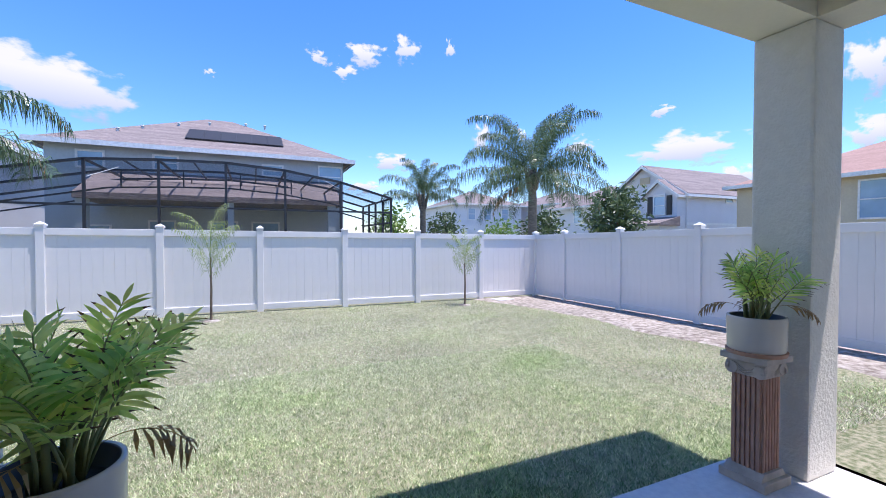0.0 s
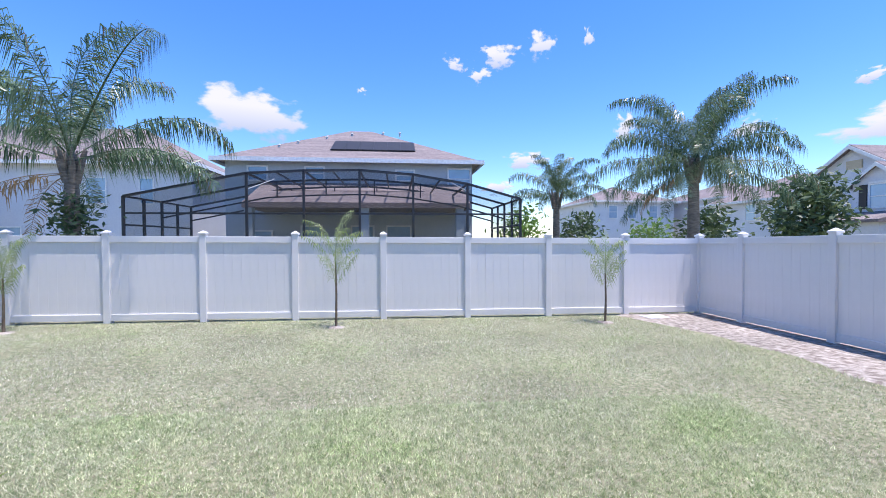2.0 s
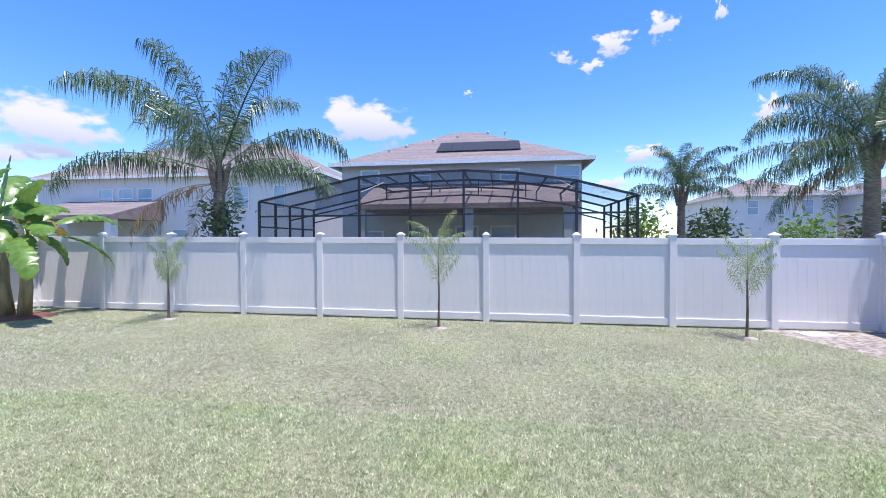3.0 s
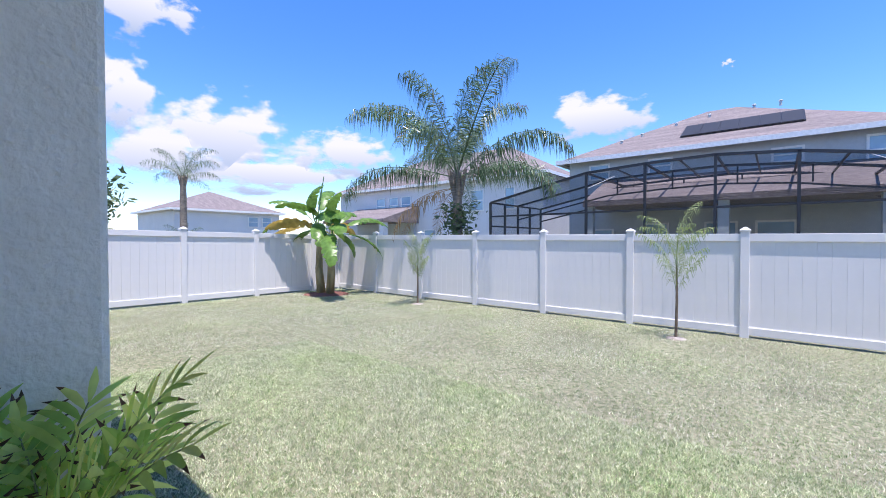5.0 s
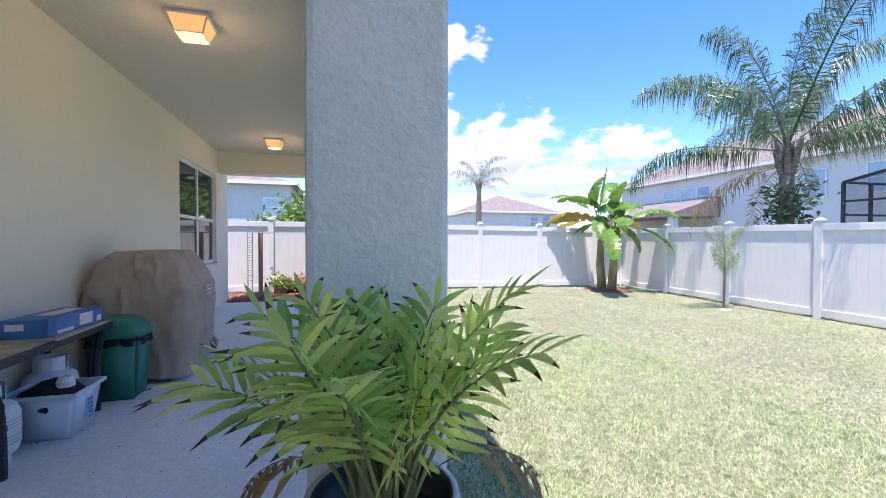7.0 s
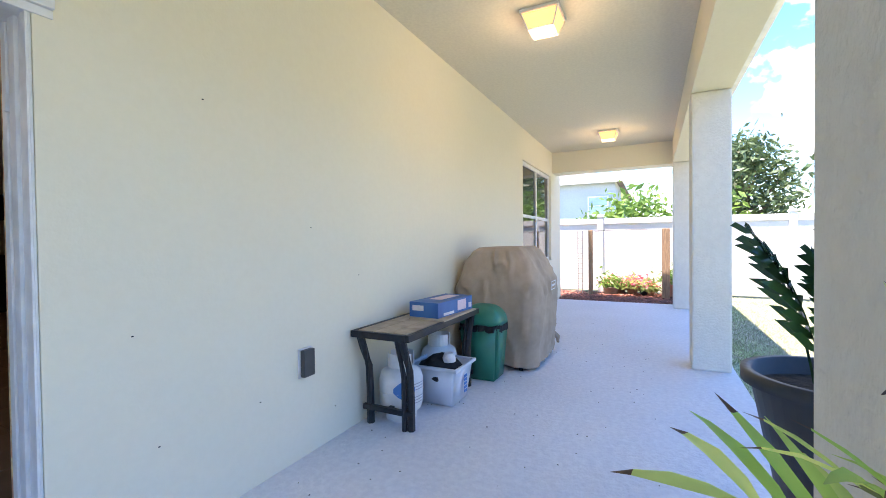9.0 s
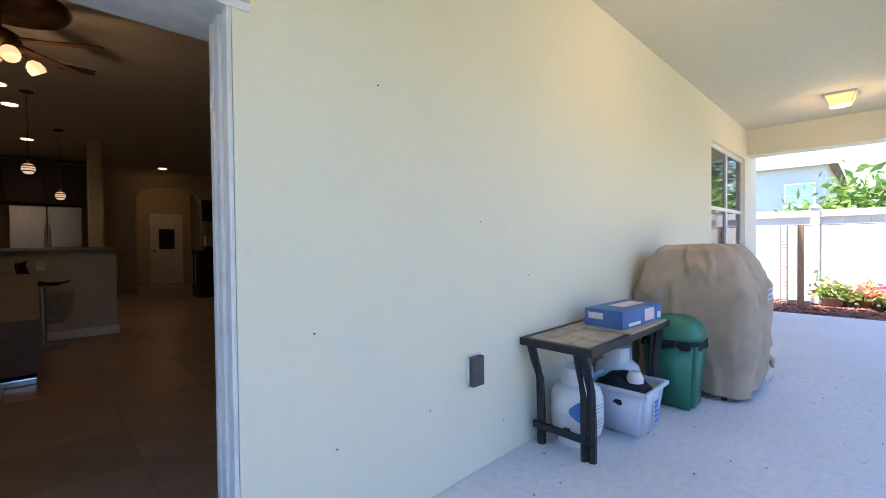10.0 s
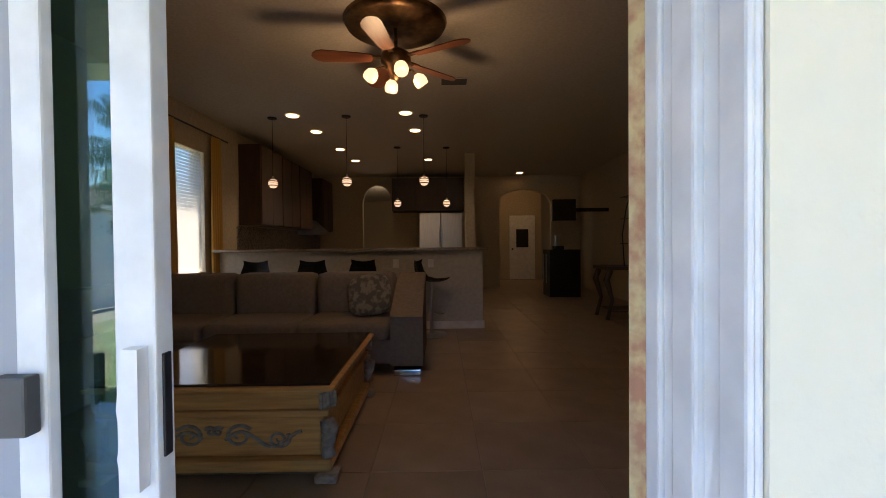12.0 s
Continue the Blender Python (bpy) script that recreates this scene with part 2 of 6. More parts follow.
structure("patio_slab", boxm(X_W, WALL_Y, -0.4, X_E + 0.05, SLAB_Y, 0.0, bevel=0.006), M_SLAB, "pale painted concrete patio slab with fine texture", "patio")
bm = bmesh.new()
add_box(bm, -7.85, WALL_Y - 0.2, -0.3, WIN_X0, WALL_Y, 6.0)
add_box(bm, WIN_X1, WALL_Y - 0.2, -0.3, DOOR_X0, WALL_Y, 6.0)
add_box(bm, WIN_X0, WALL_Y - 0.2, -0.3, WIN_X1, WALL_Y, WIN_Z0)
add_box(bm, WIN_X0, WALL_Y - 0.2, WIN_Z1, WIN_X1, WALL_Y, 6.0)
add_box(bm, DOOR_X0, WALL_Y - 0.2, DOOR_Z, DOOR_X1, WALL_Y, 6.0)
add_box(bm, DOOR_X1, WALL_Y - 0.2, -0.3, 8.0, WALL_Y, 6.0)
structure("wall_house", bm, M_STUCCO, "cream stucco house wall behind the patio", "wall")
structure("ceiling_patio", boxm(X_W, WALL_Y, CEIL_Z, X_E, COL_OUT, CEIL_Z + 0.12), M_CEIL, "plain cream painted patio ceiling", "ceiling")
structure("beam_front", boxm(X_W, COL_IN, BEAM_Z, X_E, COL_OUT, CEIL_Z), M_STUCCO, "cream stucco beam along the patio edge", "beam")
structure("beam_east", boxm(X_E - COL_W, WALL_Y, BEAM_Z, X_E, COL_IN, CEIL_Z), M_STUCCO, "cream stucco beam at the patio end", "beam")
structure("beam_west", boxm(X_W, WALL_Y, BEAM_Z, X_W + 0.4, COL_IN, CEIL_Z), M_STUCCO, "cream stucco beam at the patio end", "beam")
structure("roof_patio", boxm(X_W - 0.3, WALL_Y, CEIL_Z + 0.12, X_E + 0.3, 1.93, CEIL_Z + 0.2), [M_WHITE], "white soffit and fascia of the patio roof", "roof")
for x, dy in zip(COLS, (0, -0.11, 0, 0)):
    c = structure("column", boxm(x, COL_IN + dy, 0.0, x + COL_W, COL_OUT + dy, BEAM_Z, bevel=0.018), M_PILLAR, "square patio column in rough grey-cream stucco", "column")


# ---- fence ----
POST = 0.13


def fence_panel(a, b, boards, fence):
    """A tongue and groove privacy panel with rails between two posts."""
    (x0, y0), (x1, y1) = a, b
    d = Vector((x1 - x0, y1 - y0, 0))
    n = d.length
    ob = new("panel")
    ob.parent = fence
    ob.matrix_local = pose(x0, y0, 0, 0, 0, math.degrees(math.atan2(d.y, d.x)))
    za, zb = gz(x0, y0) + 0.02, gz(x1, y1) + 0.02
    h = 1.74

    def slope(bm):
        for v in bm.verts:
            v.co.z += za + (zb - za) * v.co.x / n
        return bm
    e = POST / 2 - 0.01
    part("top_rail", slope(boxm(e, -0.045, h - 0.13, n - e, 0.045, h, bevel=0.006)), M_VINYL, ob)
    part("bottom_rail", slope(boxm(e, -0.04, 0.03, n - e, 0.04, 0.16, bevel=0.006)), M_VINYL, ob)
    w = (n - 2 * e) / boards
    base = boxm(0.0006, -0.016, 0.15, w - 0.0006, 0.016, h - 0.12, bevel=0.0022)
    me = bpy.data.meshes.new("board")
    base.to_mesh(me)
    base.free()
    me.materials.append(M_VINYL)
    for i in range(boards):
        o = new("board", me)
        o.parent = ob
        o.location = (e + i * w, 0, za + (zb - za) * (e + (i + 0.5) * w) / n)
    return ob


def fence_post(x, y, fence):
    z = gz(x, y)
    ob = new("post")
    ob.parent = fence
    ob.location = (x, y, z)
    part("shaft", boxm(-POST / 2, -POST / 2, -0.1, POST / 2, POST / 2, 1.80, bevel=0.008), M_VINYL, ob)
    bm = boxm(-0.078, -0.078, 1.80, 0.078, 0.078, 1.83, bevel=0.005)
    add_lathe(bm, [(0.105, 1.83), (0.02, 1.875), (0.0, 1.877)], 4, Matrix.Rotation(math.pi / 4, 4, "Z"))
    part("cap", bm, M_VINYL, ob)


S = 1.83
back = [(LEFT_X + i * S, BACK_Y) for i in range(11)]
right = [(RIGHT_X, BACK_Y - 1.24 - i * S) for i in range(8)]
left = [(LEFT_X, BACK_Y - 1.0 - i * S) for i in range(9)]
for run, posts, where in ((back, back, "along the back of the lawn"), ([back[-1]] + right, right, "beside the soil strip"), ([back[0]] + left, left, "behind the flower bed")):
    fence = thing("fence", "white vinyl privacy fence " + where, "fence")
    for a, b in zip(run, run[1:]):
        fence_panel(a, b, max(4, round((Vector(b) - Vector(a)).length / 0.19)), fence)
    for p in posts:
        fence_post(*p, fence)


# ---- plants ----
M_PALM = leafy("palm_leaf", (0.23, 0.31, 0.17), (0.045, 0.095, 0.035), 0.3, 0.3, 0.3, brown=0.04)
M_PALM_DRY = leafy("dry_palm_leaf", (0.42, 0.27, 0.12), (0.30, 0.19, 0.09), 0.2, 0.3, 0.7)
M_ARECA = leafy("potted_palm_leaf", (0.88, 0.90, 0.30), (0.36, 0.58, 0.13), 0.35, 0.62, 0.32, brown=0.0)
M_TIP = leafy("withered_leaf_tip", (0.16, 0.09, 0.045), (0.09, 0.045, 0.03), 0.3, 0.3, 0.6)
M_SAPLING = leafy("sapling_leaf", (0.42, 0.48, 0.18), (0.26, 0.35, 0.12), 0.2, 0.4)
M_BANANA = leafy("banana_leaf", (0.20, 0.34, 0.06), (0.07, 0.17, 0.03), 0.3, 0.35, 0.35)
M_BANANA_DRY = leafy("yellowing_banana_leaf", (0.50, 0.38, 0.08), (0.40, 0.24, 0.07), 0.2, 0.4)
M_BUSH = leafy("bush_leaf", (0.12, 0.17, 0.07), (0.06, 0.10, 0.04), 0.3, 0.25)
M_CITRUS = leafy("bright_leaf", (0.22, 0.34, 0.07), (0.13, 0.23, 0.05), 0.3, 0.4)
M_TRUNK = mat("palm_bark", (0.30, 0.25, 0.20), (0.17, 0.14, 0.11), 7, 0.95, bump=0.03, stretch=(1, 1, 4), stain=0.2)
M_TWIG = mat("bark", (0.24, 0.18, 0.12), (0.14, 0.10, 0.07), 20, 0.9, bump=0.006, stretch=(1, 1, 0.3))
M_STALK = mat("green_stalk", (0.30, 0.30, 0.12), (0.20, 0.22, 0.08), 9, 0.6, stretch=(1, 1, 0.2))
M_BSTEM = mat("banana_stem", (0.42, 0.34, 0.18), (0.24, 0.20, 0.09), 5, 0.75, bump=0.01, stretch=(3, 3, 0.5), stain=0.2)


def frond_data(rng, length, e0, e1, pairs, leaflet, width, hang, bare=0.15, sweep=0.7, rough=0.25, pull=0.5, bend=1.3):
    """Leaflets and stalk of one feather leaf, starting at the origin and leaning out along +x."""
    verts, faces = [], []
    steps = 14
    pts, p = [], Vector((0, 0, 0))
    for i in range(steps + 1):
        a = e0 + (e1 - e0) * (i / steps) ** bend
        pts.append(p.copy())
        p = p + Vector((math.cos(a), 0, math.sin(a))) * (length / steps)

    def at(t):
        k = min(int(t * steps), steps - 1)
        return pts[k].lerp(pts[k + 1], t * steps - k), (pts[k + 1] - pts[k]).normalized()
    for i in range(steps + 1):
        r = max(0.012 * length * (1 - i / steps) ** 0.7 * 0.5, width * 0.12)
        c = pts[i]
        verts += [c + Vector((0, r, 0)), c + Vector((0, -r, 0)), c + Vector((0, 0, r * 1.3))]
    for i in range(steps):
        a, b = 3 * i, 3 * i + 3
        faces += [(a, b, b + 2, a + 2), (a + 1, a + 2, b + 2, b + 1), (a, a + 1, b + 1, b)]
    for i in range(pairs):
        t = bare + (1 - bare) * (i + 0.5) / pairs
        c, d = at(min(t, 0.999))
        size = leaflet * (0.35 + 0.65 * math.sin(math.pi * min(1, 0.12 + 0.85 * (t - bare) / (1 - bare)) ** 0.8) ** 0.7)
        up = d.cross(Vector((0, 1, 0))) * -1
        for s in (1, -1):
            jit = rng.uniform(-rough, rough)
            dirn = (Vector((0, s, 0)) + d * (sweep + jit) + up * (0.35 + rng.uniform(-rough, rough))).normalized()
            n1 = size * rng.uniform(0.75, 1.1)
            mid = c + dirn * n1 * pull
            tip = mid + (dirn * (1 - hang) + Vector((0, 0, -1)) * hang * rng.uniform(0.7, 1.3)).normalized() * n1 * (1 - pull)
            across = d * width * 0.5
            k = len(verts)
            verts += [c - across * 0.4, c + across * 0.4, mid + across, mid - across, tip]
            faces += [(k, k + 1, k + 2, k + 3), (k + 3, k + 2, k + 4)]
    return verts, faces


def place_frond(ob_parent, rng, base, az, material, name="frond", twist=0.0, **kw):
    v, f = frond_data(rng, **kw)
    m = Matrix.Translation(base) @ Matrix.Rotation(az, 4, "Z") @ Matrix.Rotation(twist, 4, "X")
    return raw(name, [m @ p for p in v], f, material, ob_parent)


def big_palm(x, y, trunk_top, fronds, length, label, seed, trunk_r=0.17, dry=0, elev=(1.48, 0.15), lean=0.0, pairs=125, skirt=False):
    rng = random.Random(seed)
    z = gz(x, y)
    ob = thing("palm_tree", label, "palm tree", (x, y, z), 0, "palm trees")
    h = trunk_top - z
    bm = bmesh.new()
    n = 12
    add_path(bm, [(lean * (i / n) ** 2, 0, h * i / n) for i in range(n + 1)],
             [trunk_r * (1.25 - 0.45 * i / n + 0.05 * (i % 2)) for i in range(n + 1)], 12)
    part("trunk", bm, M_TRUNK, ob, smooth=True)
    for i in range(fronds):
        u = (i + 0.5) / fronds
        az = i * 2.39996 + rng.uniform(-0.2, 0.2)
        e0 = elev[0] + (elev[1] - elev[0]) * u + rng.uniform(-0.1, 0.1)
        e1 = e0 - 1.6 - 0.6 * u
        ln = length * rng.uniform(0.85, 1.08) * (0.8 + 0.2 * math.sin(math.pi * u))
        place_frond(ob, rng, (lean, 0, h - 0.25 * u), az, M_PALM, length=ln, e0=e0, e1=max(e1, -1.35), pairs=pairs,
                    leaflet=length * 0.21, width=length * 0.0058, hang=0.8, bare=0.12, twist=rng.uniform(-0.5, 0.5), rough=0.7, pull=0.36, bend=2.3, sweep=0.55)
    for i in range(dry):
        az = 2.6 + i * 0.7
        place_frond(ob, rng, (lean, 0, h - 0.5), az, M_PALM_DRY, "dry_frond", length=length * 0.6, e0=-0.1, e1=-1.5, pairs=34,
                    leaflet=length * 0.13, width=0.03, hang=0.8, rough=0.4)
    for i in range(7):
        a = i * 0.9
        part("leaf_base", add_path(bmesh.new(), [(0.1 * math.cos(a), 0.1 * math.sin(a), h - 0.7), (0.2 * math.cos(a), 0.2 * math.sin(a), h - 0.25), (0.3 * math.cos(a), 0.3 * math.sin(a), h + 0.1)],
                                   [0.07, 0.06, 0.02], 6), M_TRUNK, ob)
    if skirt:
        leaf_cloud(ob, "climbing_vine", rng, lambda: (rng.gauss(0, 0.26), rng.gauss(0, 0.26), rng.uniform(h * 0.30, h * 0.74)), 900, 0.11, M_BUSH)
    return ob


def leaf_cloud(parent, name, rng, where, count, size, material, long=1.6):
    verts, faces = [], []
    for _ in range(count):
        c = Vector(where())
        a = Vector((rng.gauss(0, 1), rng.gauss(0, 1), rng.gauss(0, 0.7))).normalized()
        b = a.cross(Vector((rng.gauss(0, 1), rng.gauss(0, 1), rng.gauss(0, 1)))).normalized()
        s = size * rng.uniform(0.6, 1.3)
        k = len(verts)
        verts += [c - a * s * long / 2, c + b * s * 0.3, c + a * s * long / 2, c - b * s * 0.3]
        faces.append((k, k + 1, k + 2, k + 3))
    return raw(name, verts, faces, material, parent)


def leafy_tree(x, y, z, height, radius, label, seed, material, count=1800, leaf=0.18, name="tree", category="tree", clear=0.25):
    """A trunk, forking limbs and a crown of clumps with gaps."""
    rng = random.Random(seed)
    ob = thing(name, label, category, (x, y, z))
    bm = add_path(bmesh.new(), [(0, 0, 0), (0.05 * radius, 0, height * 0.3), (0, 0.04 * radius, height * 0.6)], [radius * 0.09, radius * 0.07, radius * 0.04], 8)
    part("trunk", bm, M_TWIG, ob)
    clumps = []
    for i in range(11):
        a, u = i * 2.4, (i + 0.5) / 11
        r = radius * (0.75 * math.sin(math.pi * (0.15 + 0.8 * u))) * rng.uniform(0.6, 1.1)
        c = Vector((r * math.cos(a), r * math.sin(a), height * (clear + (0.92 - clear) * u)))
        clumps.append(c)
        part("limb", add_path(bmesh.new(), [(0, 0, height * (clear * 0.7 + 0.3 * u)), c * 0.6 + Vector((0, 0, height * 0.12)), c], [radius * 0.04, radius * 0.025, radius * 0.01], 6), M_TWIG, ob)

    def where():
        c = rng.choice(clumps)
        s = radius * 0.26
        return (c.x + rng.gauss(0, s), c.y + rng.gauss(0, s), c.z + rng.gauss(0, s * 0.8))
    leaf_cloud(ob, "crown", rng, where, count, leaf, material)
    return ob


big_palm(-5.35, 11.5, 3.55, 15, 4.55, "tall queen palm with drooping feathery fronds behind the fence", 3, 0.15, dry=3, elev=(1.52, 0.05), skirt=True)
big_palm(10.5, 12.0, 3.8, 36, 3.15, "queen palm with dense arching fronds behind the fence corner", 8, 0.15, dry=1, elev=(1.6, -0.45))
big_palm(8.8, 18.0, 3.5, 20, 2.6, "smaller queen palm between the houses", 12, 0.14)
big_palm(-27.0, 11.8, 5.6, 15, 3.0, "distant queen palm above the side fence", 15, 0.2, pairs=45)
big_palm(-30.0, 12.8, 1.4, 12, 2.2, "low fan of distant palm fronds", 16, 0.2, pairs=40)
leafy_tree(-33, 6.6, -0.1, 8.2, 3.0, "dark rounded oak beyond the side fence", 21, M_BUSH, 3800, 0.35)
leafy_tree(20.7, 18.1, -0.3, 4.6, 1.75, "rounded grey-green ornamental tree near the houses", 22, M_BUSH, 3200, 0.22)
leafy_tree(12.9, 14.5, -0.3, 2.9, 1.2, "dark green shrub behind the fence corner", 23, M_BUSH, 1800, 0.16, "shrub", "shrub", 0.1)
leafy_tree(8.4, 21.5, -0.3, 3.3, 1.5, "pale green shrub beyond the pool cage", 25, M_CITRUS, 1500, 0.18, "shrub", "shrub", 0.1)
leafy_tree(10.9, 20.5, -0.3, 3.0, 1.3, "grey-green shrub under the small palm", 26, M_BUSH, 1500, 0.18, "shrub", "shrub", 0.1)
leafy_tree(13.6, 19.0, -0.3, 2.7, 1.2, "pale green shrub behind the fence", 24, M_CITRUS, 1200, 0.16, "shrub", "shrub", 0.1)


def sapling(x, y, height, label, seed, droop):
    rng = random.Random(seed)
    ob = thing("palm_sapling", label, "palm sapling", (x, y, gz(x, y)), 0, "young palms along the fence")
    part("stem", add_path(bmesh.new(), [(0, 0, -0.02), (0.01, 0, height * 0.25), (0.0, 0.01, height * 0.5)], [0.026, 0.021, 0.013], 8), M_TWIG, ob)
    bm = bmesh.new()
    add_lathe(bm, [(0.20, -0.02), (0.14, 0.012), (0.05, 0.03), (0.0, 0.03)], 14)
    part("soil_ring", bm, M_DIRT, ob)
    for i in range(12):
        u = i / 11
        az = i * 2.4 + rng.uniform(-0.3, 0.3)
        place_frond(ob, rng, (0, 0, height * (0.28 + 0.3 * u)), az, M_SAPLING, length=height * rng.uniform(0.30, 0.50), e0=1.35 + 0.15 * u, e1=1.05 - droop * (0.5 + 0.5 * u) * rng.uniform(0.6, 1.4),
                    pairs=22, leaflet=0.25, width=0.013, hang=0.75, bare=0.2, sweep=1.1, rough=0.6, pull=0.4)
    return ob


sapling(-4.82, 9.1, 1.95, "young palm sapling with a narrow crown before the fence", 31, 0.6)
sapling(0.95, 9.1, 2.45, "tall young palm sapling bending over at its top", 32, 1.15)
sapling(6.38, 9.1, 2.05, "young palm sapling with spreading thin fronds", 33, 0.8)


def banana(x, y):
    rng = random.Random(41)
    z = gz(x, y)
    ob = thing("banana_plant", "clump of banana plants with broad torn leaves in the fence corner", "banana plant", (x, y, z))
    stems = [((0.14, 0.05), (0.38, -0.02), 1.85), ((-0.12, -0.05), (-0.46, 0.05), 2.1)]
    tops = []
    for (x0, y0), (x1, y1), h in stems:
        part("stem", add_path(bmesh.new(), [(x0, y0, -0.05), ((x0 * 2 + x1) / 3, y0, h * 0.35), ((x0 + 2 * x1) / 3, y1, h * 0.7), (x1, y1, h)], [0.13, 0.11, 0.085, 0.05], 12), M_BSTEM, ob, smooth=True)
        tops.append(Vector((x1, y1, h)))
    leaves = [(k % 2, k * 2.05 + rng.uniform(-0.3, 0.3), 1.42 - 0.075 * k + rng.uniform(-0.1, 0.1), rng.uniform(1.6, 2.3)) for k in range(20)]
    leaves.append((1, 1.2, 1.58, 1.6))
    for k, (s, az, e, ln) in enumerate(leaves):
        verts, faces = [], []
        spear = e > 1.5
        n, p = 34, Vector((0, 0, 0))
        fall = 0.1 if spear else rng.uniform(1.3, 1.9)
        wide = rng.uniform(0.16, 0.23)
        for i in range(n + 1):
            t = i / n
            a = e - fall * t ** 1.5
            w = wide * max(0.02, math.sin(math.pi * min(1, 0.05 + (t - 0.28) / 0.72 * 0.93))) ** 0.5 if t > 0.28 else 0.022
            if spear:
                w *= 0.55
            tear = [1 - 0.75 * (rng.random() < 0.22) * rng.random() for _ in (0, 1)]
            sag = [(0.25 + 0.5 * rng.random() * t) * w for _ in (0, 1)]
            verts += [p + Vector((0, w * tear[0], -sag[0])), p + Vector((0, w * tear[0] * 0.5, -sag[0] * 0.25)), p + Vector((0, 0, -0.012)),
                      p + Vector((0, -w * tear[1] * 0.5, -sag[1] * 0.25)), p + Vector((0, -w * tear[1], -sag[1]))]
            p = p + Vector((math.cos(a), 0, math.sin(a))) * ln / n
        for i in range(n):
            a, b = 5 * i, 5 * i + 5
            faces += [(a + q, b + q, b + q + 1, a + q + 1) for q in range(4)]
        m = Matrix.Translation(tops[s] - Vector((0, 0, 0.12))) @ Matrix.Rotation(az, 4, "Z") @ Matrix.Rotation(rng.uniform(-0.8, 0.8), 4, "X")
        raw("leaf", [m @ v for v in verts], faces, M_BANANA_DRY if k in (8, 13, 17) else M_BANANA, ob, smooth=True)
    part("mulch_ring", lathe([(0.75, -0.03), (0.6, 0.02), (0.0, 0.05)], 20), M_MULCH, ob)


M_MULCH = mat("red_mulch", (0.30, 0.12, 0.09), (0.14, 0.06, 0.05), 30, 0.95, bump=0.02, bump_scale=40, stain=0.3)
banana(-8.15, 8.75)

# ---- neighbouring houses ----
M_WALL_GREY = mat("blue_grey_stucco", (0.50, 0.54, 0.57), (0.46, 0.50, 0.53), 12, 0.9, bump=0.004, bump_scale=30, stain=0.05)
M_WALL_WHITE = mat("pale_stucco", (0.70, 0.70, 0.72), (0.65, 0.65, 0.68), 12, 0.9, bump=0.004, bump_scale=30, stain=0.05)
M_WALL_TAN = mat("tan_stucco", (0.60, 0.52, 0.38), (0.56, 0.48, 0.35), 12, 0.9, bump=0.004, bump_scale=30, stain=0.05)
M_SHINGLE = mat("grey_brown_shingles", (0.29, 0.245, 0.235), (0.17, 0.14, 0.135), 9, 0.95, bump=0.03, bump_scale=8, stain=0.2, stretch=(0.6, 4, 4))
M_SHINGLE_RED = mat("reddish_shingles", (0.42, 0.27, 0.22), (0.30, 0.19, 0.16), 14, 0.95, bump=0.03, bump_scale=8, stain=0.15, stretch=(3, 0.6, 3))
# pale blue base colour paints the sky's reflection into the panes
M_PANE = mat("sky_painted_pane", (0.34, 0.48, 0.62), None, 2, 0.05, spec=1.0)
M_SOLAR = mat("solar_cells", (0.03, 0.032, 0.04), None, 20, 0.55, spec=0.3)


def wall_window(house, side, u, z, w, h, wall, material=None):
    """A framed window on the wall of a house: side -y, -x or +x at the given wall plane."""
    ob = new("window")
    ob.parent = house
    rz = {"-y": 0, "-x": -90, "+x": 90}[side]
    at = {"-y": (u, wall, z), "-x": (wall, u, z), "+x": (wall, u, z)}[side]
    ob.matrix_local = pose(*at, 0, 0, rz)
    f = 0.07
    bm = bmesh.new()
    for a in ((-w / 2 - f, -0.06, -f, -w / 2, 0.02, h + f), (w / 2, -0.06, -f, w / 2 + f, 0.02, h + f), (-w / 2, -0.06, -f, w / 2, 0.02, 0), (-w / 2, -0.06, h, w / 2, 0.02, h + f), (-w / 2, -0.05, h / 2 - 0.025, w / 2, 0.01, h / 2 + 0.025)):
        add_box(bm, *a)
    part("frame", bm, M_WHITE, ob)
    part("pane", boxm(-w / 2, -0.02, 0, w / 2, 0.0, h / 2 - 0.025), material or M_PANE, ob)
    part("pane", boxm(-w / 2, -0.02, h / 2 + 0.025, w / 2, 0.0, h), material or M_PANE, ob)


